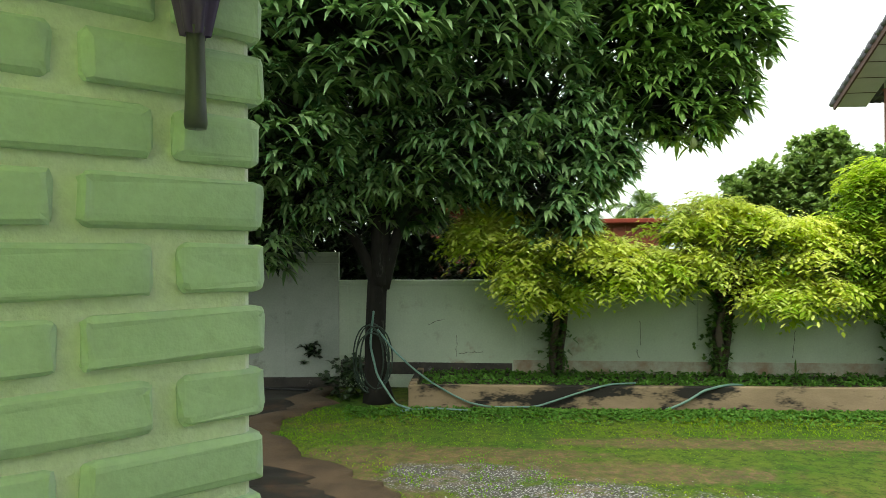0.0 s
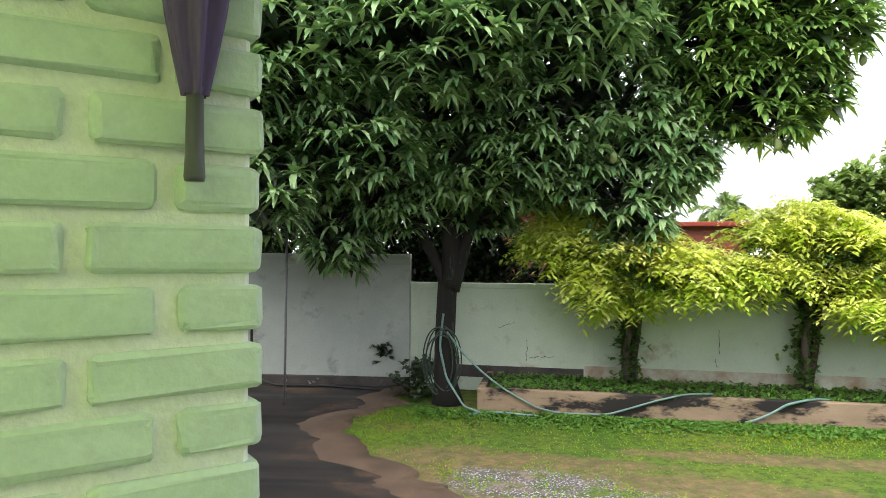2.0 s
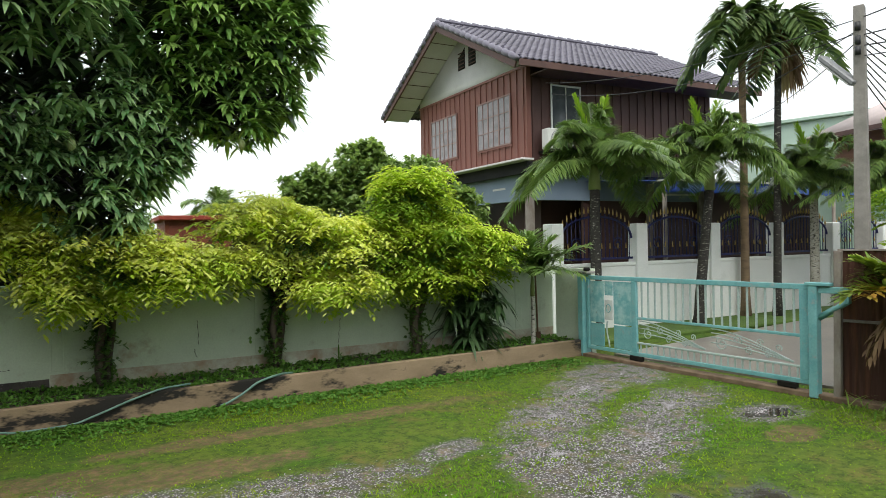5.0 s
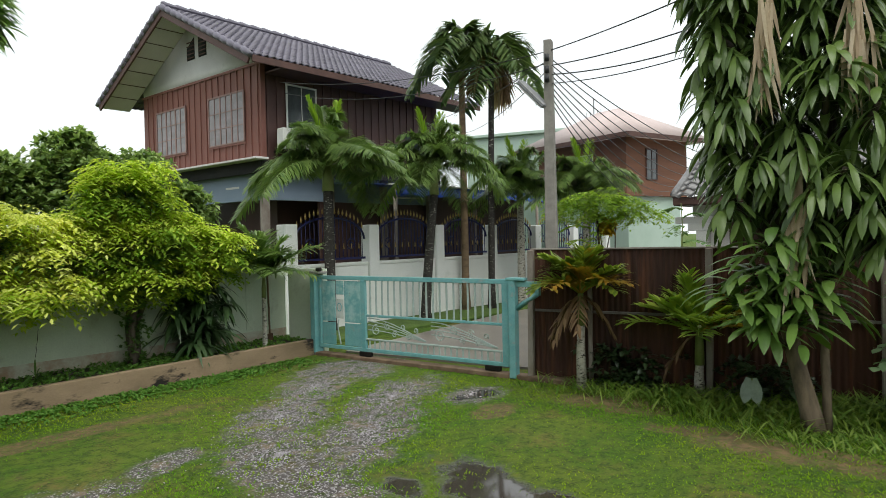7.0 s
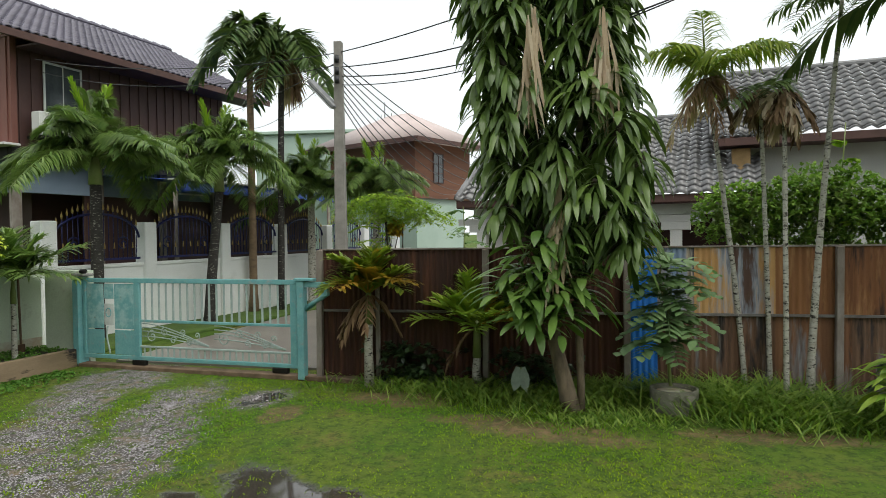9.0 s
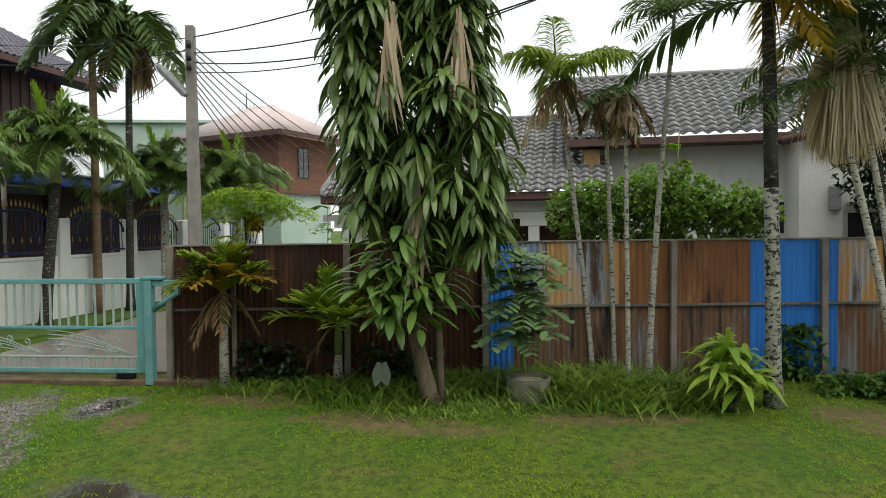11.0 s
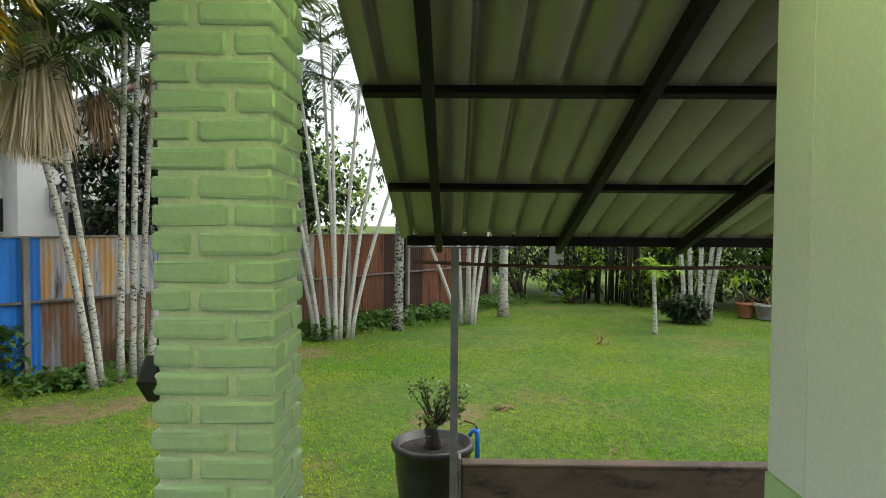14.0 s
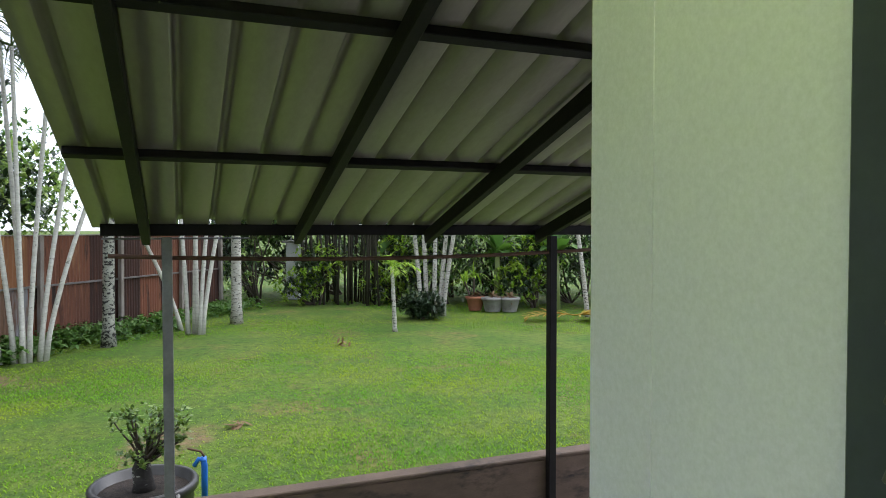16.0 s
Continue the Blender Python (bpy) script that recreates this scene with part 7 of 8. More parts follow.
    for x, y in ((4.23, -7.18), (4.9, -11.9)):
        q = thing("dry_leaves", pose(x, y, 0.0), "small heap of dry brown leaves on the lawn", "dry leaves")
        part("leaf_heap", Pile().add(*leaves(RNG.normal(size=(14, 3)) * (0.06, 0.06, 0.02) + (0, 0, 0.03), RNG.normal(size=(14, 3)) * (1, 1, 0.5), 0.15, 0.04, 0.2, 3)).mesh("leaf_heap", False), M_RUSTLEAF, q)


build_yard_end()

# ---- palms beyond the gate ----
M_PALMLIGHT = leaf_mat("fresh_palm_leaflet", (0.055, 0.125, 0.030), (0.10, 0.20, 0.045), (0.34, 0.45, 0.14), 0.3, 0.30, 0.6)
M_TANPALM = mat("tan_palm_trunk", (0.25, 0.17, 0.10), (0.16, 0.11, 0.07), 5, 40, 0.85, 0.3, stretch=(1, 1, 2.5))
GP = "palms along the white wall"
BUSHY = dict(fronds=32, leaf=0.44, leaf_w=0.032, droop=0.62, el=(0.3, 1.5), group=GP, hang=0.5, material=M_PALMLIGHT, thick=2.2, spear=M_YGREEN)
build_palm("palm", (12.3, 10.0, 0), 3.15, "bushy palm with a swollen trunk before the brown house", r=0.13, r_top=0.11, flen=2.35, shaft=0.55, bark=M_DARKPALM, **BUSHY)
build_palm("palm", (15.0, 9.25, 0), 3.15, "bushy palm before the white wall", lean=(0.13, -0.25), r=0.13, r_top=0.10, flen=2.35, shaft=0.6, bark=M_DARKPALM, **BUSHY)
build_palm("palm", (18.8, 8.35, 0), 3.0, "bushy palm beside the utility pole", r=0.13, flen=2.35, shaft=0.4, **BUSHY)
build_palm("palm", (19.5, 6.6, 0), 2.9, "bushy palm behind the utility pole", r=0.13, flen=2.35, shaft=0.4, **BUSHY)
TALL = dict(leaf=0.62, leaf_w=0.10, group=GP, material=M_PALM, thick=1.2)
build_palm("palm", (17.1, 9.27, 0), 6.9, "tall thin palm with a tan upper trunk and drooping crown", r=0.11, fronds=7, flen=1.5, droop=0.85, el=(0.0, 1.4), shaft=0.7, bark=M_TANPALM, **TALL)
build_palm("palm", (17.6, 8.72, 0), 7.0, "tall thin palm with dark hanging fronds", lean=(0.05, -0.1), r=0.10, fronds=10, flen=1.45, droop=0.95, el=(-0.5, 1.2), dead=3, shaft=0.4, bark=M_DARKPALM, **TALL)
build_palm("palm", (9.15, 8.75, 0.24), 0.85, "small palm in the planting bed by the gate", r=0.045, fronds=24, flen=1.3, leaf=0.42, leaf_w=0.036, droop=0.4, el=(0.45, 1.5), shaft=0.35, material=M_PALMLIGHT, hang=0.3)
# Near-black trees at the left also block sky light behind the mango.
for x, y, z, rr, mt in ((-2.5, 12.5, 3.0, 1.6, M_DARKSHADELEAF), (-4.9, 12.8, 3.2, 1.4, M_DARKSHADELEAF), (-1.0, 12.6, 4.4, 1.4, M_DARKSHADELEAF), (-0.4, 12.3, 2.2, 1.0, M_DARKSHADELEAF), (1.2, 12.6, 4.0, 1.2, M_DARKSHADELEAF), (0.6, 12.2, 1.9, 0.55, M_DARKSHADELEAF), (1.6, 12.0, 1.6, 0.4, M_DARKSHADELEAF), (2.2, 12.0, 1.55, 0.4, M_DARKSHADELEAF), (-6.4, 12.6, 2.6, 1.0, M_DARKSHADELEAF), (8.5, 33.0, 2.6, 1.2, M_TREE), (12.5, 31.0, 3.0, 1.0, M_TREE), (-1.6, 11.9, 1.9, 0.7, M_DARKSHADELEAF), (-3.4, 11.9, 2.1, 0.8, M_DARKSHADELEAF), (-0.2, 11.9, 1.8, 0.7, M_DARKSHADELEAF), (0.7, 11.8, 2.1, 0.75, M_DARKSHADELEAF), (-0.9, 12.4, 3.0, 1.0, M_DARKSHADELEAF), (14.5, -13.0, 3.3, 1.6, M_TREE), (17.0, -15.5, 4.0, 2.0, M_BUSH), (-17.5, 20.2, 3.0, 1.5, M_BUSH), (-14.1, 21.9, 3.0, 1.8, M_TREE), (-16.0, 19.8, 2.8, 1.2, M_YGREEN)):
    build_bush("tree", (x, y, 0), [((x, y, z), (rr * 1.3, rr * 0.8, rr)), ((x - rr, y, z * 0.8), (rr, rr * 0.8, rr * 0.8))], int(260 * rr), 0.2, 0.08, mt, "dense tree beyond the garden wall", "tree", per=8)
build_palm("palm", (9.0, 25.0, 0), 3.3, "pale coconut palm beyond the garden wall", r=0.15, fronds=13, flen=1.7, leaf=0.6, leaf_w=0.08, droop=0.5, el=(0.3, 1.5), material=M_TREE)

# ---- things in the yard ----
def turned(profile, sides=28):
    V, Q, T = [], [], []
    k = sides
    ang = np.linspace(0, 2 * np.pi, k, endpoint=False)
    V = np.concatenate([np.stack([r * np.cos(ang), r * np.sin(ang), np.full(k, z)], -1) for r, z in profile])
    i, j = np.meshgrid(np.arange(len(profile) - 1), np.arange(k), indexing="ij")
    n = (j + 1) % k
    Q = np.stack([i * k + j, i * k + n, (i + 1) * k + n, (i + 1) * k + j], -1).reshape(-1, 4)
    return fast_mesh("turned", V, Q, smooth=True)


M_BLUEDRUM = mat("blue_plastic", (0.012, 0.055, 0.42), (0.010, 0.045, 0.34), 4, 50, 0.35, 0.05, stain=((0.05, 0.06, 0.10), 6.0, 0.66, 0.15))
M_BLACK = mat("black_plastic", (0.018, 0.018, 0.02), (0.03, 0.03, 0.03), 5, 50, 0.45, 0.05)
M_LID = mat("dull_steel_lid", (0.25, 0.25, 0.24), (0.17, 0.17, 0.16), 5, 50, 0.4, 0.1, metal=0.6)
M_STRAW = mat("brown_broom_fibre", (0.10, 0.06, 0.035), (0.06, 0.04, 0.025), 9, 60, 0.9, 0.2)
M_WOOD = mat("old_wood_handle", (0.22, 0.14, 0.08), (0.16, 0.10, 0.06), 6, 60, 0.7, 0.1, stretch=(1, 1, 0.2))
M_BUCKET = mat("white_paint_bucket", (0.55, 0.55, 0.54), (0.45, 0.45, 0.45), 6, 60, 0.5, 0.05, stain=((0.12, 0.20, 0.45), 7.0, 0.58, 0.1))
M_GREENPLASTIC = mat("green_plastic", (0.03, 0.28, 0.07), (0.025, 0.2, 0.06), 6, 60, 0.45, 0.05)


def build_drums():
    for (x, y), lid, lb in (((-6.13, 8.33), M_BLACK, "blue plastic drum with a black lid"), ((-5.56, 8.61), M_LID, "blue plastic drum with a dull steel lid ring")):
        d = thing("plastic_drum", pose(x, y, 0.035), lb, "drum", "blue drums by the wall")
        part("body", turned([(0.001, 0.0), (0.25, 0.0), (0.275, 0.03), (0.29, 0.15), (0.295, 0.3), (0.285, 0.33), (0.295, 0.36), (0.295, 0.55), (0.285, 0.58), (0.292, 0.62), (0.28, 0.78), (0.27, 0.80)]), M_BLUEDRUM, d)
        part("lid", turned([(0.285, 0.76), (0.30, 0.77), (0.30, 0.83), (0.285, 0.84), (0.27, 0.825), (0.001, 0.822)]), lid, d)
    g = thing("bowl", pose(-5.48, 8.57, 0.862), "green plastic bowl on a drum lid", "bowl")
    part("bowl", turned([(0.001, 0.0), (0.09, 0.0), (0.13, 0.05), (0.14, 0.06), (0.12, 0.055), (0.001, 0.01)]), M_GREENPLASTIC, g)
    for (x, y, z), (dx, dy), n, lb in (((-5.68, 8.61, 0.87), (-0.28, 0.05), 90, "stiff twig broom standing on a drum"), ((-5.52, 8.63, 0.87), (0.02, 0.05), 70, "stiff twig broom standing on a drum")):
        b = thing("twig_broom", pose(x, y, z), lb, "broom")
        part("handle", Pile().tube([(0, 0, 0), (dx * 0.25, dy * 0.25, 0.2)], 0.022, 7).mesh("handle"), M_STRAW, b)
        P = np.repeat([(dx * 0.25, dy * 0.25, 0.18)], n, 0)
        D = np.stack([dx * 1.1 + RNG.normal(size=n) * 0.22, RNG.normal(size=n) * 0.12, np.ones(n)], -1)
        part("bristles", Pile().add(*leaves(P, D, RNG.uniform(0.5, 0.9, n), 0.012, -0.05, 3)).mesh("bristles", False), M_STRAW, b)
    for (x, y, z), top, flip, lb in (((-5.16, 8.98, 0.05), (-0.12, 0.3, 1.15), 1, "grass broom leaning with its head up"), ((-5.06, 9.03, 0.05), (0.22, 0.45, 1.55), 1, "dark-tipped broom leaning against the wall"), ((-5.24, 8.93, 0.05), (-0.25, 0.3, 0.95), 1, "short brown broom behind the bucket")):
        b = thing("broom", pose(x, y, z), lb, "broom")
        part("handle", Pile().tube([(0, 0, 0), top], 0.013, 6).mesh("handle"), M_WOOD, b)
        n = 60
        P = np.repeat([np.array(top) * 0.82], n, 0)
        D = np.repeat([unit(top)], n, 0) + RNG.normal(size=(n, 3)) * (0.28, 0.1, 0.12)
        part("head", Pile().add(*leaves(P, D, RNG.uniform(0.25, 0.4, n), 0.02, 0.05, 3)).mesh("head", False), M_RUSTLEAF if lb.startswith("grass") else M_STRAW, b)
    k = thing("bucket", pose(-5.16, 8.76, 0.035), "white paint bucket with a worn blue label", "bucket")
    part("body", turned([(0.001, 0), (0.12, 0.0), (0.15, 0.34), (0.16, 0.35), (0.16, 0.37), (0.145, 0.37), (0.11, 0.03), (0.001, 0.02)]), M_BUCKET, k)
    part("handle", Pile().tube([(0.15 * math.cos(t), 0.15 * math.sin(t) * 0.3, 0.36 - 0.1 * abs(math.sin(t))) for t in np.linspace(0, math.pi, 14)], 0.006, 5).mesh("handle"), M_STEEL, k)
    q = thing("basin", pose(-4.93, 9.28, 0.035), "green plastic basin on the concrete", "basin")
    part("basin", turned([(0.001, 0), (0.14, 0.0), (0.19, 0.12), (0.20, 0.125), (0.18, 0.12), (0.001, 0.015)]), M_GREENPLASTIC, q)
    s = thing("stick", pose(-3.90, 6.42, 0.045), "thin pale stick lying on wet concrete", "stick")
    part("rod", Pile().tube([(0, 0, 0), (0.5, 0.75, 0.004)], 0.008, 5).mesh("rod"), M_BUCKET, s)


build_drums()

# outbuilding with a dark tiled lean-to at the left
M_DARKTILE = mat("black_mossy_tile", (0.010, 0.010, 0.010), (0.006, 0.006, 0.006), 3, 40, 0.9, 0.2, spec=0.1, stain=((0.03, 0.03, 0.027), 5.0, 0.58, 0.15))


def build_outhouse():
    o = thing("lean_to", pose(-8.5, 10.62, 0, 0, 0, 4), "dark tiled lean-to roof above the yard wall", "roof")
    part("wall", boxed((-4.0, 0.0, 0.0), (1.8, 0.1, 2.2)), M_WALL, o)
    part("beam", boxed((-4.0, -0.42, 2.10), (2.4, -0.32, 2.24), 0.01), M_STEEL, o)
    tiled_slope(o, (-4.0, 0.62, 3.02), (1, 0, 0), (0, -1, -0.68), 6.5, 1.28, M_DARKTILE, 0.34, 0.42)
    part("ridge_cap", Pile().tube([(x, 0.64, 3.06 + 0.02 * math.sin(x * 20)) for x in np.linspace(-4, 2.5, 60)], 0.07, 6).mesh("ridge_cap"), M_DARKTILE, o)
    p = thing("pink_house", pose(-17.05, 23.2, 0, 0, 0, 32), "far pink house with a blue roof", "house")
    part("wall", boxed((0, 0, 0), (6, 4, 4.4)), mat("pink_render", (0.55, 0.12, 0.20)), p)
    V = [(-0.8, -0.8, 4.4), (6.8, -0.8, 4.4), (6.8, 4.8, 4.4), (-0.8, 4.8, 4.4), (2.5, 2, 5.4), (3.5, 2, 5.4)]
    part("roof", fast_mesh("roof", V, [(0, 1, 5, 4), (2, 3, 4, 5), (3, 2, 1, 0)], [(1, 2, 5), (3, 0, 4)]), mat("blue_roof", (0.20, 0.24, 0.42)), p)
    e = thing("roof_edge", pose(-1.777, 3.22, 0, 0, 0, 38.1), "dark tiled roof edge with a grey fascia board", "roof")
    part("fascia_board", boxed((-1.6, -0.6, 2.80), (0.0, 0.0, 3.6), 0.01), M_GREYBOARD, e, "weathered grey fascia board")
    part("tile_edge", boxed((-1.6, -0.6, 2.08), (-0.03, -0.02, 2.795), 0.01), M_DARKTILE, e)
    part("gutter", Pile().tube([(-0.12, -0.6, 2.06), (-0.12, -0.03, 2.06)], 0.05, 8).mesh("gutter"), M_DARKTILE, e)
    part("post", boxed((-1.55, -0.55, 0.0), (-1.40, -0.40, 2.075), 0.01), M_GREYBOARD, e)


M_GREYBOARD = mat("grey_fascia", (0.20, 0.195, 0.20), (0.13, 0.13, 0.135), 3, 50, 0.7, 0.1, stretch=(1, 1, 3))
build_outhouse()

# umbrella hung on the pillar
M_PURPLE = mat("purple_umbrella_cloth", (0.085, 0.050, 0.16), (0.12, 0.08, 0.21), 6, 80, 0.6, 0.1, stretch=(3, 3, 0.4))
M_HANDLE = mat("grey_plastic_handle", (0.10, 0.105, 0.11), (0.08, 0.082, 0.086), 6, 60, 0.35, 0.03)


def build_umbrella():
    m = CORNER @ pose(0.803, 0.995, 0)
    u = thing("umbrella", m, "folded purple umbrella with a grey handle hanging on the pillar", "umbrella")
    part("handle", turned([(0.001, 2.138), (0.0085, 2.138), (0.0095, 2.142), (0.0085, 2.16), (0.0075, 2.215), (0.0092, 2.222), (0.001, 2.224)], 18), M_HANDLE, u, "ribbed grey plastic handle")
    k, sides = 12, 36
    V = []
    for i, z in enumerate(np.linspace(2.215, 2.62, k)):
        r = 0.010 + 0.022 * math.sin(min(1.0, (z - 2.215) / 0.20) * math.pi / 2)
        for a in np.linspace(0, 2 * np.pi, sides, endpoint=False):
            q = r * (1 + 0.28 * math.cos(6 * a + z * 7))
            V.append((q * math.cos(a), q * math.sin(a), z))
    i, j = np.meshgrid(np.arange(k - 1), np.arange(sides), indexing="ij")
    n = (j + 1) % sides
    Q = np.stack([i * sides + j, i * sides + n, (i + 1) * sides + n, (i + 1) * sides + j], -1).reshape(-1, 4)
    part("canopy", fast_mesh("canopy", V, Q, smooth=True), M_PURPLE, u, "pleated dark purple cloth")
    part("hook", Pile().tube([(0, 0, 2.62), (0, 0.0, 2.66), (0.0, 0.05, 2.68), (0, 0.1, 2.66)], 0.005, 6).mesh("hook"), M_STEEL, u)


build_umbrella()

# black bracket behind the second pillar
bk = thing("wall_lamp", place(pose(0.578, -2.60, 1.73) @ Matrix.Scale(0.52, 4)), "small black box lamp fixed to the pillar's outer side", "lamp")
part("housing", boxed((-0.06, -0.07, -0.07), (0.02, 0.07, 0.07), 0.01, pose(0.03, 0, 0, 45, 0, 0)), M_BLACK, bk)
part("bracket", boxed((-0.07, -0.02, -0.02), (0.0, 0.02, 0.02), 0.003), M_STEEL, bk)

# garden hose
M_HOSE = mat("pale_green_hose", (0.17, 0.29, 0.24), (0.12, 0.22, 0.19), 9, 60, 0.4, 0.05)
M_DARKHOSE = mat("dull_green_hose", (0.05, 0.075, 0.06), (0.035, 0.05, 0.042), 9, 60, 0.5, 0.05)


def build_hose():
    h = thing("garden_hose", pose(0, 0, 0), "long pale green hose draped over the kerb", "hose")
    run = [(0.0, 9.55, 1.0), (0.22, 9.35, 0.74), (0.476, 9.28, 0.51), (0.73, 9.255, 0.32), (0.99, 9.23, 0.17), (1.2, 9.20, 0.07), (1.46, 9.17, 0.02), (1.73, 9.14, 0.018), (2.07, 9.11, 0.025), (2.36, 9.085, 0.12), (2.65, 9.06, 0.22), (2.95, 9.05, 0.30), (3.1, 9.12, 0.305), (3.4, 9.18, 0.30)]
    part("run", Pile().tube(smooth_path(run, 110), 0.013, 7).mesh("run"), M_HOSE, h)
    part("run", Pile().tube(smooth_path([(3.7, 8.9, 0.018), (3.8, 8.93, 0.03), (3.99, 8.91, 0.12), (4.19, 8.895, 0.25), (4.4, 8.90, 0.30), (4.6, 9.0, 0.30), (4.8, 9.1, 0.27)], 60), 0.016, 7).mesh("run"), M_HOSE, h)
    part("run", Pile().tube(smooth_path([(0.3, 9.0, 0.02), (0.7, 9.1, 0.03), (1.2, 8.95, 0.025)], 40), 0.015, 7).mesh("run"), M_HOSE, h)
    for k in range(5):
        a = np.linspace(0, 2 * np.pi, 30)
        c = -0.06 + 0.05 * RNG.normal()
        w, hh = 0.20 + 0.05 * RNG.random(), 0.38 + 0.12 * RNG.random()
        part("coil", Pile().tube(np.stack([c + w * np.cos(a) * 0.9, 9.52 - 0.06 * np.sin(a) + 0.03 * RNG.normal(), 0.62 + hh * np.sin(a) - 0.12 * k / 7], -1), 0.010, 6).mesh("coil"), M_DARKHOSE, h, "coil of hose around the trunk" if k == 0 else "")
    part("drop", Pile().tube(smooth_path([(-0.05, 9.5, 1.25), (-0.1, 9.5, 0.8), (0.0, 9.4, 0.4), (0.25, 9.15, 0.08), (0.45, 9.05, 0.03)], 50), 0.015, 7).mesh("drop"), M_HOSE, h)


build_hose()


def build_standpipes():
    w = thing("standpipe", pose(-3.25, 10.55, 0.03), "dark water tap with a hose against the wall", "tap")
    part("pipe", Pile().tube([(0.12, 0.1, 0), (0.12, 0.1, 0.95)], 0.02, 7).mesh("pipe"), M_STEEL, w)
    part("tap", Pile().tube([(-0.1, 0.05, 0.95), (0.2, 0.05, 0.98)], 0.03, 7).mesh("tap"), M_STEEL, w)
    part("hose", Pile().tube(smooth_path([(-0.05, 0.05, 0.95), (-0.1, 0.0, 0.7), (0.0, -0.05, 0.4), (0.2, -0.1, 0.15), (0.6, -0.2, 0.03), (1.4, -0.1, 0.02), (2.2, -0.3, 0.02)], 60), 0.016, 6).mesh("hose"), M_BLACK, w)
    p = thing("white_pole", pose(-2.16, 9.25, 0.03), "thin white plastic pole standing in the yard", "pole")
    part("pole", Pile().tube([(0, 0, 0), (0.02, 0, 2.3)], 0.017, 7).mesh("pole"), M_GALV, p)
    c = thing("water_tap", pose(3.48, -5.35, 0), "blue plastic standpipe tap with a red handle", "tap")
    M_PIPE = mat("blue_pvc", (0.02, 0.16, 0.62), (0.02, 0.13, 0.5), 6, 60, 0.35, 0.03)
    part("pipe", Pile().tube([(0, 0, -0.02), (0.0, 0, 0.30), (0.01, 0, 0.36)], 0.022, 9).mesh("pipe"), M_PIPE, c)
    part("spout", Pile().tube([(-0.01, 0, 0.33), (0.03, 0.02, 0.35), (0.06, 0.03, 0.30)], 0.017, 8).mesh("spout"), M_PIPE, c)
    part("lever", Pile().tube([(0, 0, 0.36), (0.02, 0.01, 0.40), (0.11, 0.03, 0.42)], 0.008, 6).mesh("lever"), M_RUSTBEAM, c, "rusty red lever")
    v = thing("ventilated_block", pose(3.347, -4.995, 0), "leaning grey concrete slab beside the pot", "slab")
    part("slab", boxed((-0.04, -0.2, 0), (0.04, 0.2, 0.35), 0.01, pose(0, 0, 0, 0, 12, 40)), M_GREY, v)


build_standpipes()


M_POTLEAF = leaf_mat("pot_shrub_leaf", (0.05, 0.11, 0.03), (0.09, 0.17, 0.035), (0.30, 0.40, 0.08), 0.25, 0.35)


def build_pot():
    p = thing("bonsai_pot", pose(3.312, -4.463, 0) @ Matrix.Scale(0.84, 4), "large dark glazed pot with a small clipped shrub", "pot")
    part("pot", turned([(0.001, 0.02), (0.24, 0.0), (0.27, 0.05), (0.315, 0.40), (0.32, 0.55), (0.345, 0.57), (0.35, 0.61), (0.335, 0.63), (0.31, 0.625), (0.295, 0.56), (0.001, 0.55)], 36), mat("dark_glazed_clay", (0.025, 0.024, 0.022), (0.04, 0.038, 0.034), 5, 50, 0.35, 0.08), p)
    part("soil", turned([(0.001, 0.575), (0.15, 0.575), (0.29, 0.565)], 24), mat("pot_soil", (0.06, 0.045, 0.035), (0.03, 0.025, 0.02), 20, 60, 1.0, 0.8), p)
    part("trunk", Pile().tube([(0.0, 0, 0.56), (-0.01, 0.02, 0.64), (0.02, 0.0, 0.72), (0.0, 0.0, 0.80)], [0.08, 0.065, 0.06, 0.04], 9).mesh("trunk"), M_DARKPALM, p)
    lf = []
    for k in range(26):
        e = (np.clip(RNG.normal(), -1.6, 1.6) * 0.13, np.clip(RNG.normal(), -1.6, 1.6) * 0.13, RNG.uniform(0.78, 1.12))
        w = wander((0, 0, 0.74), e, 5, 0.05)
        part("branch", Pile().tube(w, np.linspace(0.012, 0.004, 5), 5).mesh("branch"), M_BARK, p)
        lf += [w[-1] + RNG.normal(size=3) * 0.03 for _ in range(6)] + [w[-2], w[-3]]
    part("foliage", Pile().add(*rosettes(np.array(lf), 7, 0.045, 0.024, 0.2, (-0.2, 0.9), 2, None, 0)).mesh("foliage", False), M_POTLEAF, p, "small glossy leaves")


build_pot()

# concrete ring at the fence
cr = thing("concrete_ring", pose(8.95, -0.75, 0), "short weathered concrete ring planter in tall grass", "planter")
part("ring", turned([(0.26, -0.02), (0.27, 0.27), (0.23, 0.27), (0.22, 0.1)], 24), mat("mossy_concrete", (0.17, 0.16, 0.13), (0.09, 0.10, 0.06), 6, 50, 0.95, 0.4), cr)
part("soil", turned([(0.001, 0.23), (0.225, 0.22)], 20), M_WALLFOOT, cr)

# stakes against the wall by the gate
lg = thing("long_hoe", pose(9.55, 9.05, 0.24), "wooden-handled hoe leaning on the wall by the gate", "hoe")
part("handle", Pile().tube([(0, 0, 0.12), (0.18, 0.22, 1.25)], 0.018, 6).mesh("handle"), M_WOOD, lg)
part("blade", boxed((-0.09, -0.02, -0.02), (0.06, 0.0, 0.16), 0.004), M_RUSTBEAM, lg)

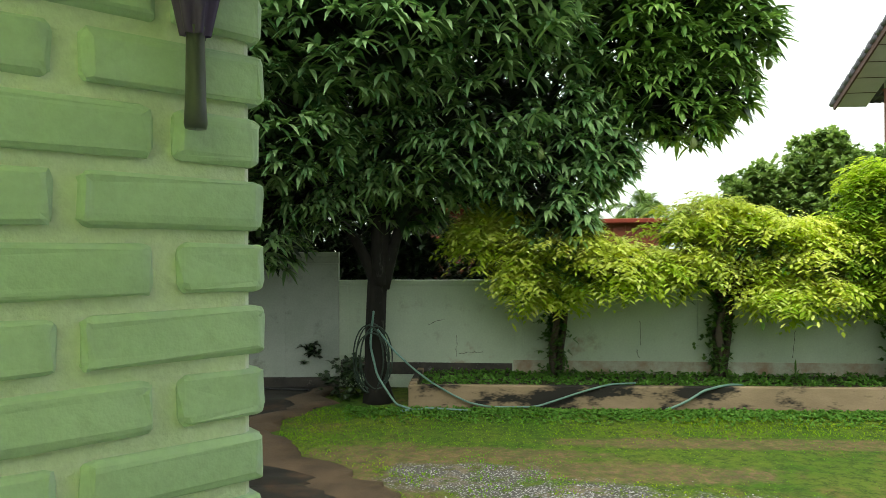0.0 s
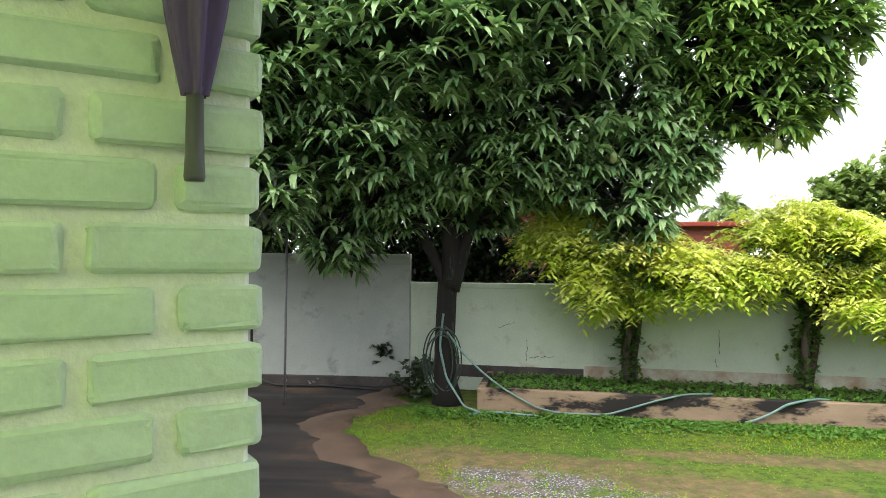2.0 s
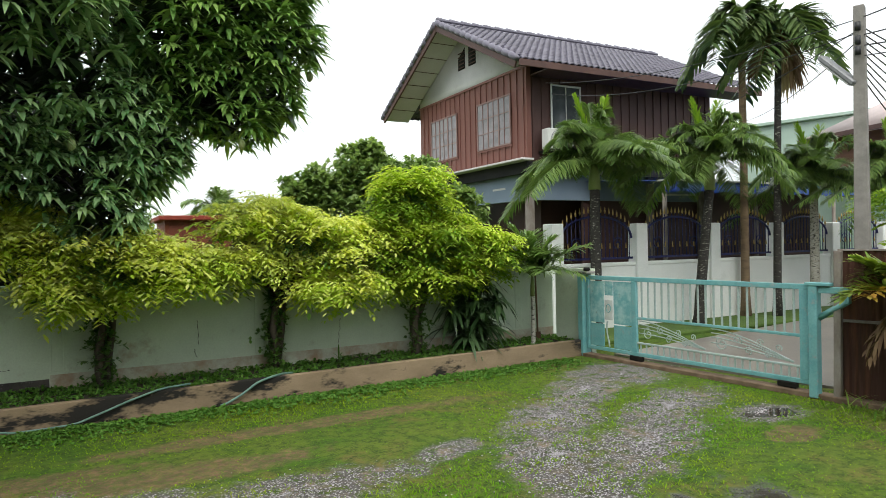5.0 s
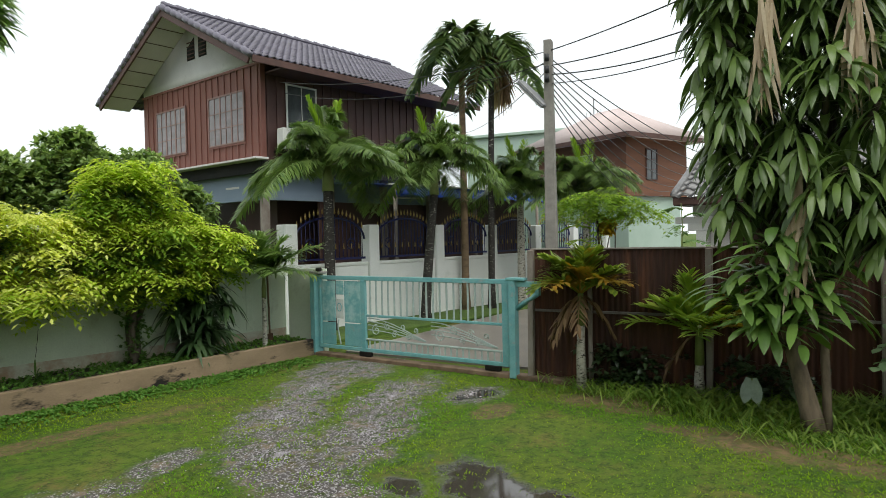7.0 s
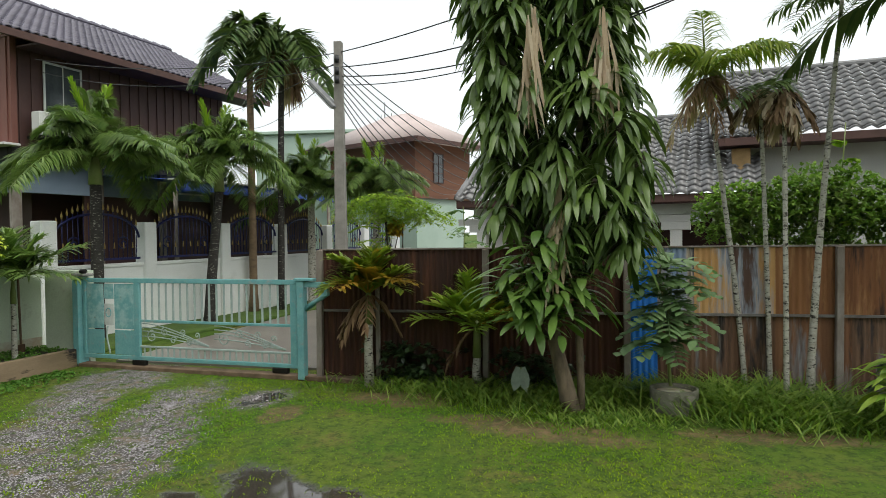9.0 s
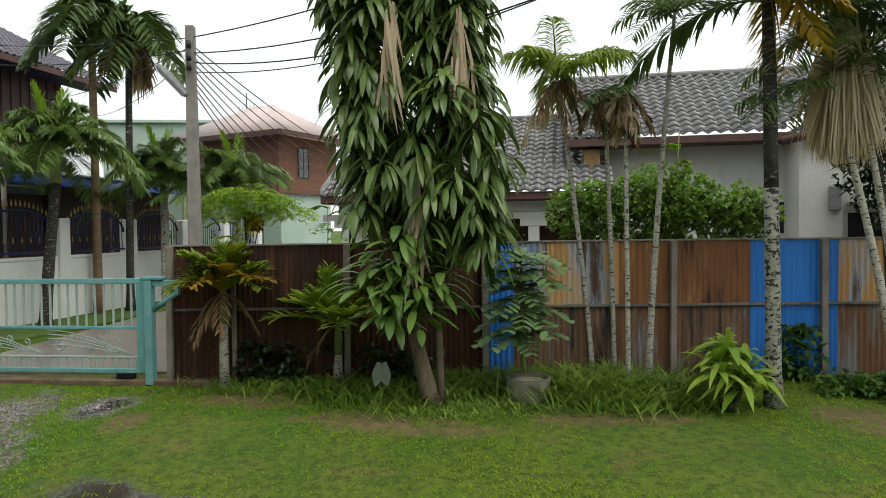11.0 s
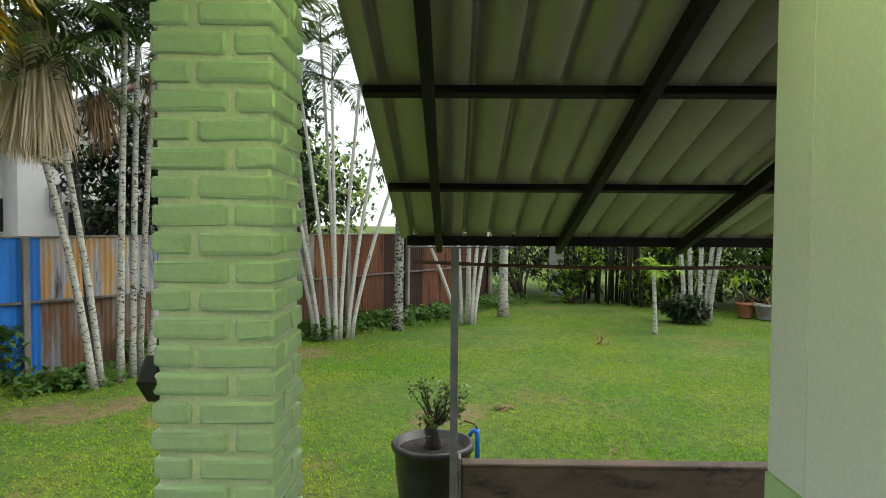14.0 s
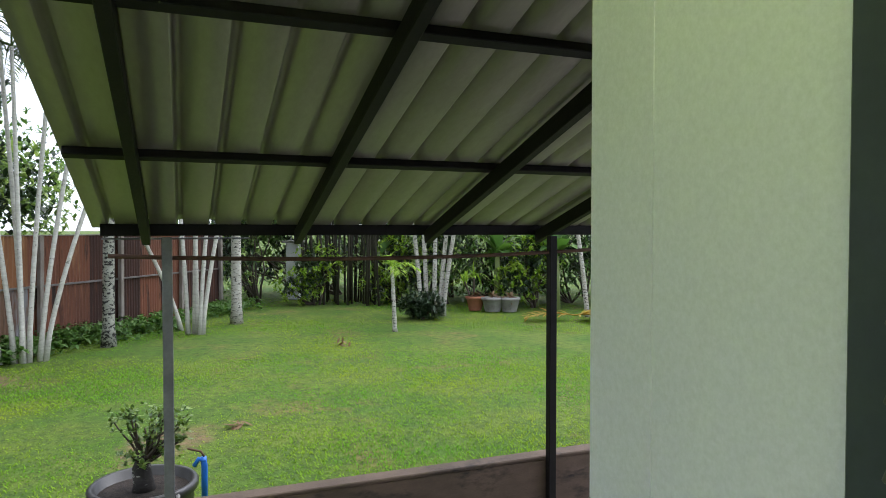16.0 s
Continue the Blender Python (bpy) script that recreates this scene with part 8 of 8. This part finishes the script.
# ---- pole, lamp and wires ----
def build_pole():
    p = thing("utility_pole", pose(11.65, 4.44, 0, 0, 0, 12), "square concrete utility pole with insulators", "pole")
    bm = boxed((-0.12, -0.11, 0), (0.12, 0.11, 5.38), 0.012)
    for v in bm.verts:
        if v.co.z > 3:
            v.co.x *= 0.62
            v.co.y *= 0.62
    part("shaft", bm, M_GREYPOLE, p)
    for z, s in ((5.25, 1), (5.05, -1), (4.95, 1), (4.85, -1), (4.7, -1)):
        part("insulator", Pile().tube([(s * 0.06, 0, z), (s * 0.16, 0, z)], 0.018, 6).tube([(s * 0.16, 0, z - 0.06), (s * 0.16, 0, z + 0.06)], 0.04, 8).mesh("insulator"), M_BLACK, p)
    l = thing("street_lamp", pose(11.6, 4.49, 4.26), "grey fluorescent street lamp tilted on a short arm", "lamp")
    way = look_x((0, 0, 0), (0.1, 0.52, 0.52))
    part("housing", boxed((-0.03, -0.09, -0.035), (0.72, 0.09, 0.045), 0.02, way), M_GALV, l)
    part("tube_cover", boxed((0.03, -0.07, -0.065), (0.66, 0.07, -0.036), 0.012, way), M_SOFF, l, "pale plastic tube cover")
    part("arm", Pile().tube([(0.05, -0.06, -0.08), (0.02, -0.02, -0.01), (0.05, 0.2, 0.2)], 0.018, 6).mesh("arm"), M_STEEL, l)



def look_x(p, d):
    d = Vector(d).normalized()
    return Matrix.Translation(p) @ d.to_track_quat("X", "Z").to_matrix().to_4x4()


M_GREYPOLE = mat("pale_pole_concrete", (0.30, 0.28, 0.255), (0.22, 0.205, 0.185), 5, 50, 0.9, 0.3)
build_pole()


def wire(a, b, sag, r=0.008):
    a, b = np.array(a, float), np.array(b, float)
    t = np.linspace(0, 1, 24)[:, None]
    p = a + (b - a) * t
    p[:, 2] -= sag * 4 * (t * (1 - t))[:, 0]
    ob = part("overhead_wire", Pile().tube(p, r, 5).mesh("overhead_wire"), M_BLACK)
    tagged(ob, "thin black overhead cable strung to the pole", "cable", "overhead cables at the pole")


TOP = (11.65, 4.44, 5.2)
wire(TOP, (6.5, -3.2, 5.35), 0.22, 0.010)
wire((11.65, 4.44, 4.95), (6.3, -3.6, 5.15), 0.42, 0.010)
wire((11.65, 4.44, 4.80), (6.1, -4.0, 5.25), 0.62, 0.010)
wire((11.65, 4.44, 4.65), (6.6, -3.0, 4.95), 0.50, 0.008)
for k in range(9):
    wire((11.65, 4.44, 5.1 - 0.09 * k), (24.0 + 0.3 * k, 3.5 + 0.9 * k * 0.4, 4.3 - 0.12 * k), 0.25 + 0.05 * k, 0.010)
wire(TOP, (13.6, 12.7, 6.2), 0.25)
wire((11.65, 4.44, 5.0), (14.0, 12.9, 6.0), 0.35)
wire((11.65, 4.44, 4.9), (25.0, 14.0, 6.4), 0.3)
wire((11.65, 4.44, 5.05), (24.0, 16.0, 6.8), 0.3)
for k in range(3):
    wire((-22, 14.0, 6.2 - 0.35 * k), (-8, 26.0, 6.2 - 0.4 * k), 0.3, 0.012)

# ---- brick pillars of the porch ----
COURSE, BRICK_L, BRICK_W, BRICK_H, JOINT = 0.057, 0.153, 0.079, 0.044, 0.016
SIZE = BRICK_L + JOINT + BRICK_W


def brick_mesh(k):
    bm = boxed((-BRICK_L / 2, -BRICK_W / 2, 0), (BRICK_L / 2, BRICK_W / 2, BRICK_H), 0.0095, None, 3)
    r = random.Random(40 + k)
    for v in bm.verts:
        v.co += Vector((r.uniform(-1, 1), r.uniform(-1, 1), r.uniform(-1, 1))) * 0.0014
    me = to_mesh("brick", bm)
    me.materials.append(M_PAINT)
    return me


BRICKS = [brick_mesh(k) for k in range(7)]


def build_pillar(m, u, label, flip, up):
    p = thing("brick_pillar", m, label, "pillar", "brick pillars of the porch")
    h = SIZE / 2
    part("mortar", boxed((-h + 0.0090, -h + 0.0090, 0), (h - 0.0090, h - 0.0090, 2.248), 0.006), M_MORTAR, p, "pale recessed painted mortar")
    r = random.Random(int(100 * u))
    a, b = h - BRICK_L / 2, h - BRICK_W / 2
    for c in range(39):
        spots = [(-a, -b, 0), (b, -a, 90), (a, b, 180), (-b, a, 270)]
        if (c + flip) % 2:
            spots = [(-x, y, -rot) for x, y, rot in spots]
        for x, y, rot in spots:
            part("brick", BRICKS[r.randrange(7)], None, p, m=pose(x + r.uniform(-0.002, 0.002), y + r.uniform(-0.002, 0.002), c * COURSE + up, r.uniform(-0.8, 0.8), r.uniform(-0.8, 0.8), rot + r.uniform(-0.8, 0.8) + 180 * (r.random() < 0.5)))


build_pillar(CORNER @ pose(0.748, 1.136, 0.5), 0.748, "light green painted brick pillar with a hung umbrella", 0, 0.0165)
build_pillar(HOUSE @ pose(0.450, -2.686, 0.5), 0.450, "light green painted brick pillar at the porch end", 1, 0.006)

# ---- grass and weeds ----
def scatter_blades(name, x, y, z, n, height, width, material, label, splay=0.5):
    az = RNG.random(n) * 2 * np.pi
    D = np.stack([np.cos(az) * splay, np.sin(az) * splay, np.ones(n)], -1)
    V, Q = leaves(np.stack([x, y, z], -1), D, height, width, 0.35, 2)
    ob = part(name, fast_mesh(name, V, Q), material)
    return tagged(ob, label, "grass", kind="stuff")


def build_lawn():
    n = 520000
    x, y = RNG.uniform(-1.3, 10.2, n), RNG.uniform(-19, 9.4, n)
    d = np.hypot(x - 0.8, y + 0.3)
    keep = RNG.random(n) < np.clip(1.5 - d / 16, 0.35, 1)
    b = bare(x, y)
    rough = np.array([noise.noise((a * 3.1, c * 3.1, 7.0)) for a, c in zip(x, y)])
    keep &= RNG.random(n) > b * np.clip(0.9 + 1.3 * rough, 0, 1.1)
    keep &= ~((y > 2.5) & (x < np.interp(y, [2.5, 3.6, 5.0, 6.2, 6.6, 7.7, 8.6, 9.6], [0.6, 1.25, 0.95, 0.25, -0.05, -0.9, -1.2, -0.7])))
    u, v = x * 0.836 + (y - 0.42) * 0.549, -x * 0.549 + (y - 0.42) * 0.836
    keep &= ~((u < 0.95) & (v > -2.85) & (v < 3.3)) & ~((u < -0.06) & (v > -5.5))
    clump = np.array([noise.noise((a * 1.1, c * 1.1, 3.0)) for a, c in zip(x, y)])
    keep &= RNG.random(n) < 0.75 + 0.6 * clump
    x, y = x[keep], y[keep]
    m = len(x)
    scatter_blades("lawn_grass", x, y, np.full(m, -0.02), m, RNG.uniform(0.025, 0.07, m), RNG.uniform(0.006, 0.014, m), M_GRASS, "short green lawn grass with bare spots", 0.8)


def build_tall_grass():
    spots = [(9.5, -0.2, 0.35, 1.2, 2200, 0.5), (9.2, -1.6, 0.45, 0.9, 2800, 0.68), (9.35, -1.0, 0.25, 0.9, 1600, 0.5), (8.6, -0.6, 0.25, 0.6, 700, 0.14), (8.4, 0.3, 0.25, 0.6, 600, 0.2), (8.6, -1.8, 0.3, 0.5, 800, 0.4), (9.3, 0.6, 0.4, 0.5, 900, 0.4), (9.6, 2.3, 0.3, 1.2, 1600, 0.36), (9.2, 1.3, 0.35, 0.8, 1300, 0.42), (9.8, -6.5, 0.3, 2.2, 1200, 0.22), (9.8, -10.8, 0.3, 2.0, 1200, 0.2), (8.9, -2.3, 0.35, 0.6, 1300, 0.55)]
    for cx, cy, sx, sy, n, h in spots:
        n = int(n * 0.7)
        x, y = cx + RNG.normal(size=n) * sx * 0.85, cy + RNG.normal(size=n) * sy * 0.6
        x = np.minimum(x, 9.72 - 0.04 * (y - 4))
        scatter_blades("tall_grass", x, y, np.full(n, -0.02), n, 0.95 * h * RNG.uniform(0.3, 1.4, n), RNG.uniform(0.012, 0.026, n), M_TALL, "tall uncut grass along the fence foot", 0.9)


M_TALL = leaf_mat("tall_grass_blade", (0.055, 0.15, 0.015), (0.11, 0.23, 0.025), (0.38, 0.48, 0.11), 0.4, 0.4)
def build_stones():
    """Loose stones on the gravel patches."""
    rows = np.array([r for r in GRAVEL if r[0] > 1.0])
    n = 7000
    pick = RNG.choice(len(rows), n, p=(rows[:, 2] * rows[:, 3]) / (rows[:, 2] * rows[:, 3]).sum())
    R = rows[pick]
    q, a = np.abs(RNG.normal(size=n)) * 0.62, RNG.random(n) * 2 * np.pi
    lx, ly, th = R[:, 2] * q * np.cos(a), R[:, 3] * q * np.sin(a), np.radians(R[:, 4])
    c = np.stack([R[:, 0] + lx * np.cos(th) - ly * np.sin(th), R[:, 1] + lx * np.sin(th) + ly * np.cos(th), np.full(n, -0.004)], -1)
    shape = np.array([(1, 0, 0), (0, 1, 0), (-1, 0, 0), (0, -1, 0), (0.1, 0, 0.75), (0, 0, -0.6)])
    size = RNG.uniform(0.005, 0.014, (n, 1, 1)) * RNG.uniform(0.6, 1.2, (n, 6, 3))
    V = c[:, None] + shape[None] * size
    faces = np.array([(0, 1, 4), (1, 2, 4), (2, 3, 4), (3, 0, 4)])
    T = (np.arange(n) * 6)[:, None, None] + faces[None]
    ob = part("gravel", fast_mesh("gravel", V, None, T), mat("mixed_grey_stone", (0.20, 0.18, 0.19), (0.13, 0.12, 0.125), 3, 60, 0.75, 0.2, island=0.95, c3=(0.50, 0.47, 0.49)))
    tagged(ob, "loose purple-grey gravel on the wheel tracks", "gravel", kind="stuff")


build_lawn()
build_stones()
build_tall_grass()


def build_weeds():
    def weeds(name, pts, leaf, width, material, label, per=6):
        V, Q = rosettes(np.array(pts), per, leaf, width, 0.4, (-0.1, 0.8), 2, None, 0.1)
        tagged(part(name, Pile().add(V, Q).mesh(name, False), material), label, "weeds", kind="stuff")

    t = RNG.uniform(0.15, 9.6, 2200)
    s = RNG.uniform(0.14, 1.2, 2200)
    base = np.array([KERBM @ Vector((a, b, 0.24 + 0.05 * random.Random(i).random())) for i, (a, b) in enumerate(zip(t, s))])
    weeds("bed_weeds", base, 0.07, 0.03, M_EDGE, "low green weeds covering the planting bed")
    for cx, cy, sx, sy, n, h, mt in ((9.7, 2.6, 0.15, 0.4, 120, 0.55, M_DARKSHADELEAF), (9.6, 0.9, 0.2, 0.5, 160, 0.5, M_DARKSHADELEAF), (10.0, -4.4, 0.15, 0.25, 90, 0.7, M_BUSH), (9.75, -6.4, 0.25, 0.5, 150, 0.4, M_BUSH), (9.9, -8.0, 0.25, 0.6, 160, 0.28, M_BUSH), (9.6, -9.6, 0.6, 0.7, 320, 0.25, M_BUSH), (9.6, -11.3, 0.5, 0.9, 260, 0.25, M_BUSH), (9.3, -13.0, 0.6, 1.0, 260, 0.22, M_BUSH), (9.2, -4.9, 0.3, 0.4, 120, 0.2, M_BUSH), (9.6, -3.3, 0.15, 0.3, 70, 0.55, M_DARKSHADELEAF), (9.3, -15.5, 0.5, 1.0, 200, 0.25, M_BUSH)):
        x = np.minimum(cx + RNG.normal(size=n) * sx * 0.6, 9.72 - 0.04 * (cy - 4))
        p = np.stack([x, cy + RNG.normal(size=n) * sy * 0.6, RNG.random(n) ** 1.3 * h], -1)
        weeds("fence_weeds", p, 0.13, 0.07, mt, "leafy weeds growing at the fence foot")
    p = np.stack([-0.45 + RNG.normal(size=90) * 0.16, 10.0 + RNG.normal(size=90) * 0.2, RNG.random(90) * 0.55], -1)
    weeds("trunk_weeds", p, 0.11, 0.07, M_DARKSHADELEAF, "straggly weeds beside the mango trunk")
    p = np.stack([-1.05 + RNG.normal(size=16) * 0.07, 10.66 + RNG.normal(size=16) * 0.03, 0.55 + RNG.normal(size=16) * 0.07], -1)
    weeds("wall_fern", p, 0.13, 0.06, M_DARKSHADELEAF, "small plant rooted in the wall")
    n = 2600
    x = RNG.uniform(-0.4, 9.5, n)
    p = np.stack([x, 9.22 - 0.103 * (x - 0.41) - np.abs(RNG.normal(size=n)) * 0.28, RNG.random(n) * 0.03], -1)
    weeds("edge_weeds", p, 0.05, 0.032, M_EDGE, "bright low weeds along the kerb", 5)


M_EDGE = leaf_mat("bright_weed_leaf", (0.085, 0.22, 0.03), (0.06, 0.17, 0.025), (0.20, 0.36, 0.07), 0.3, 0.6, 0.2)
build_weeds()
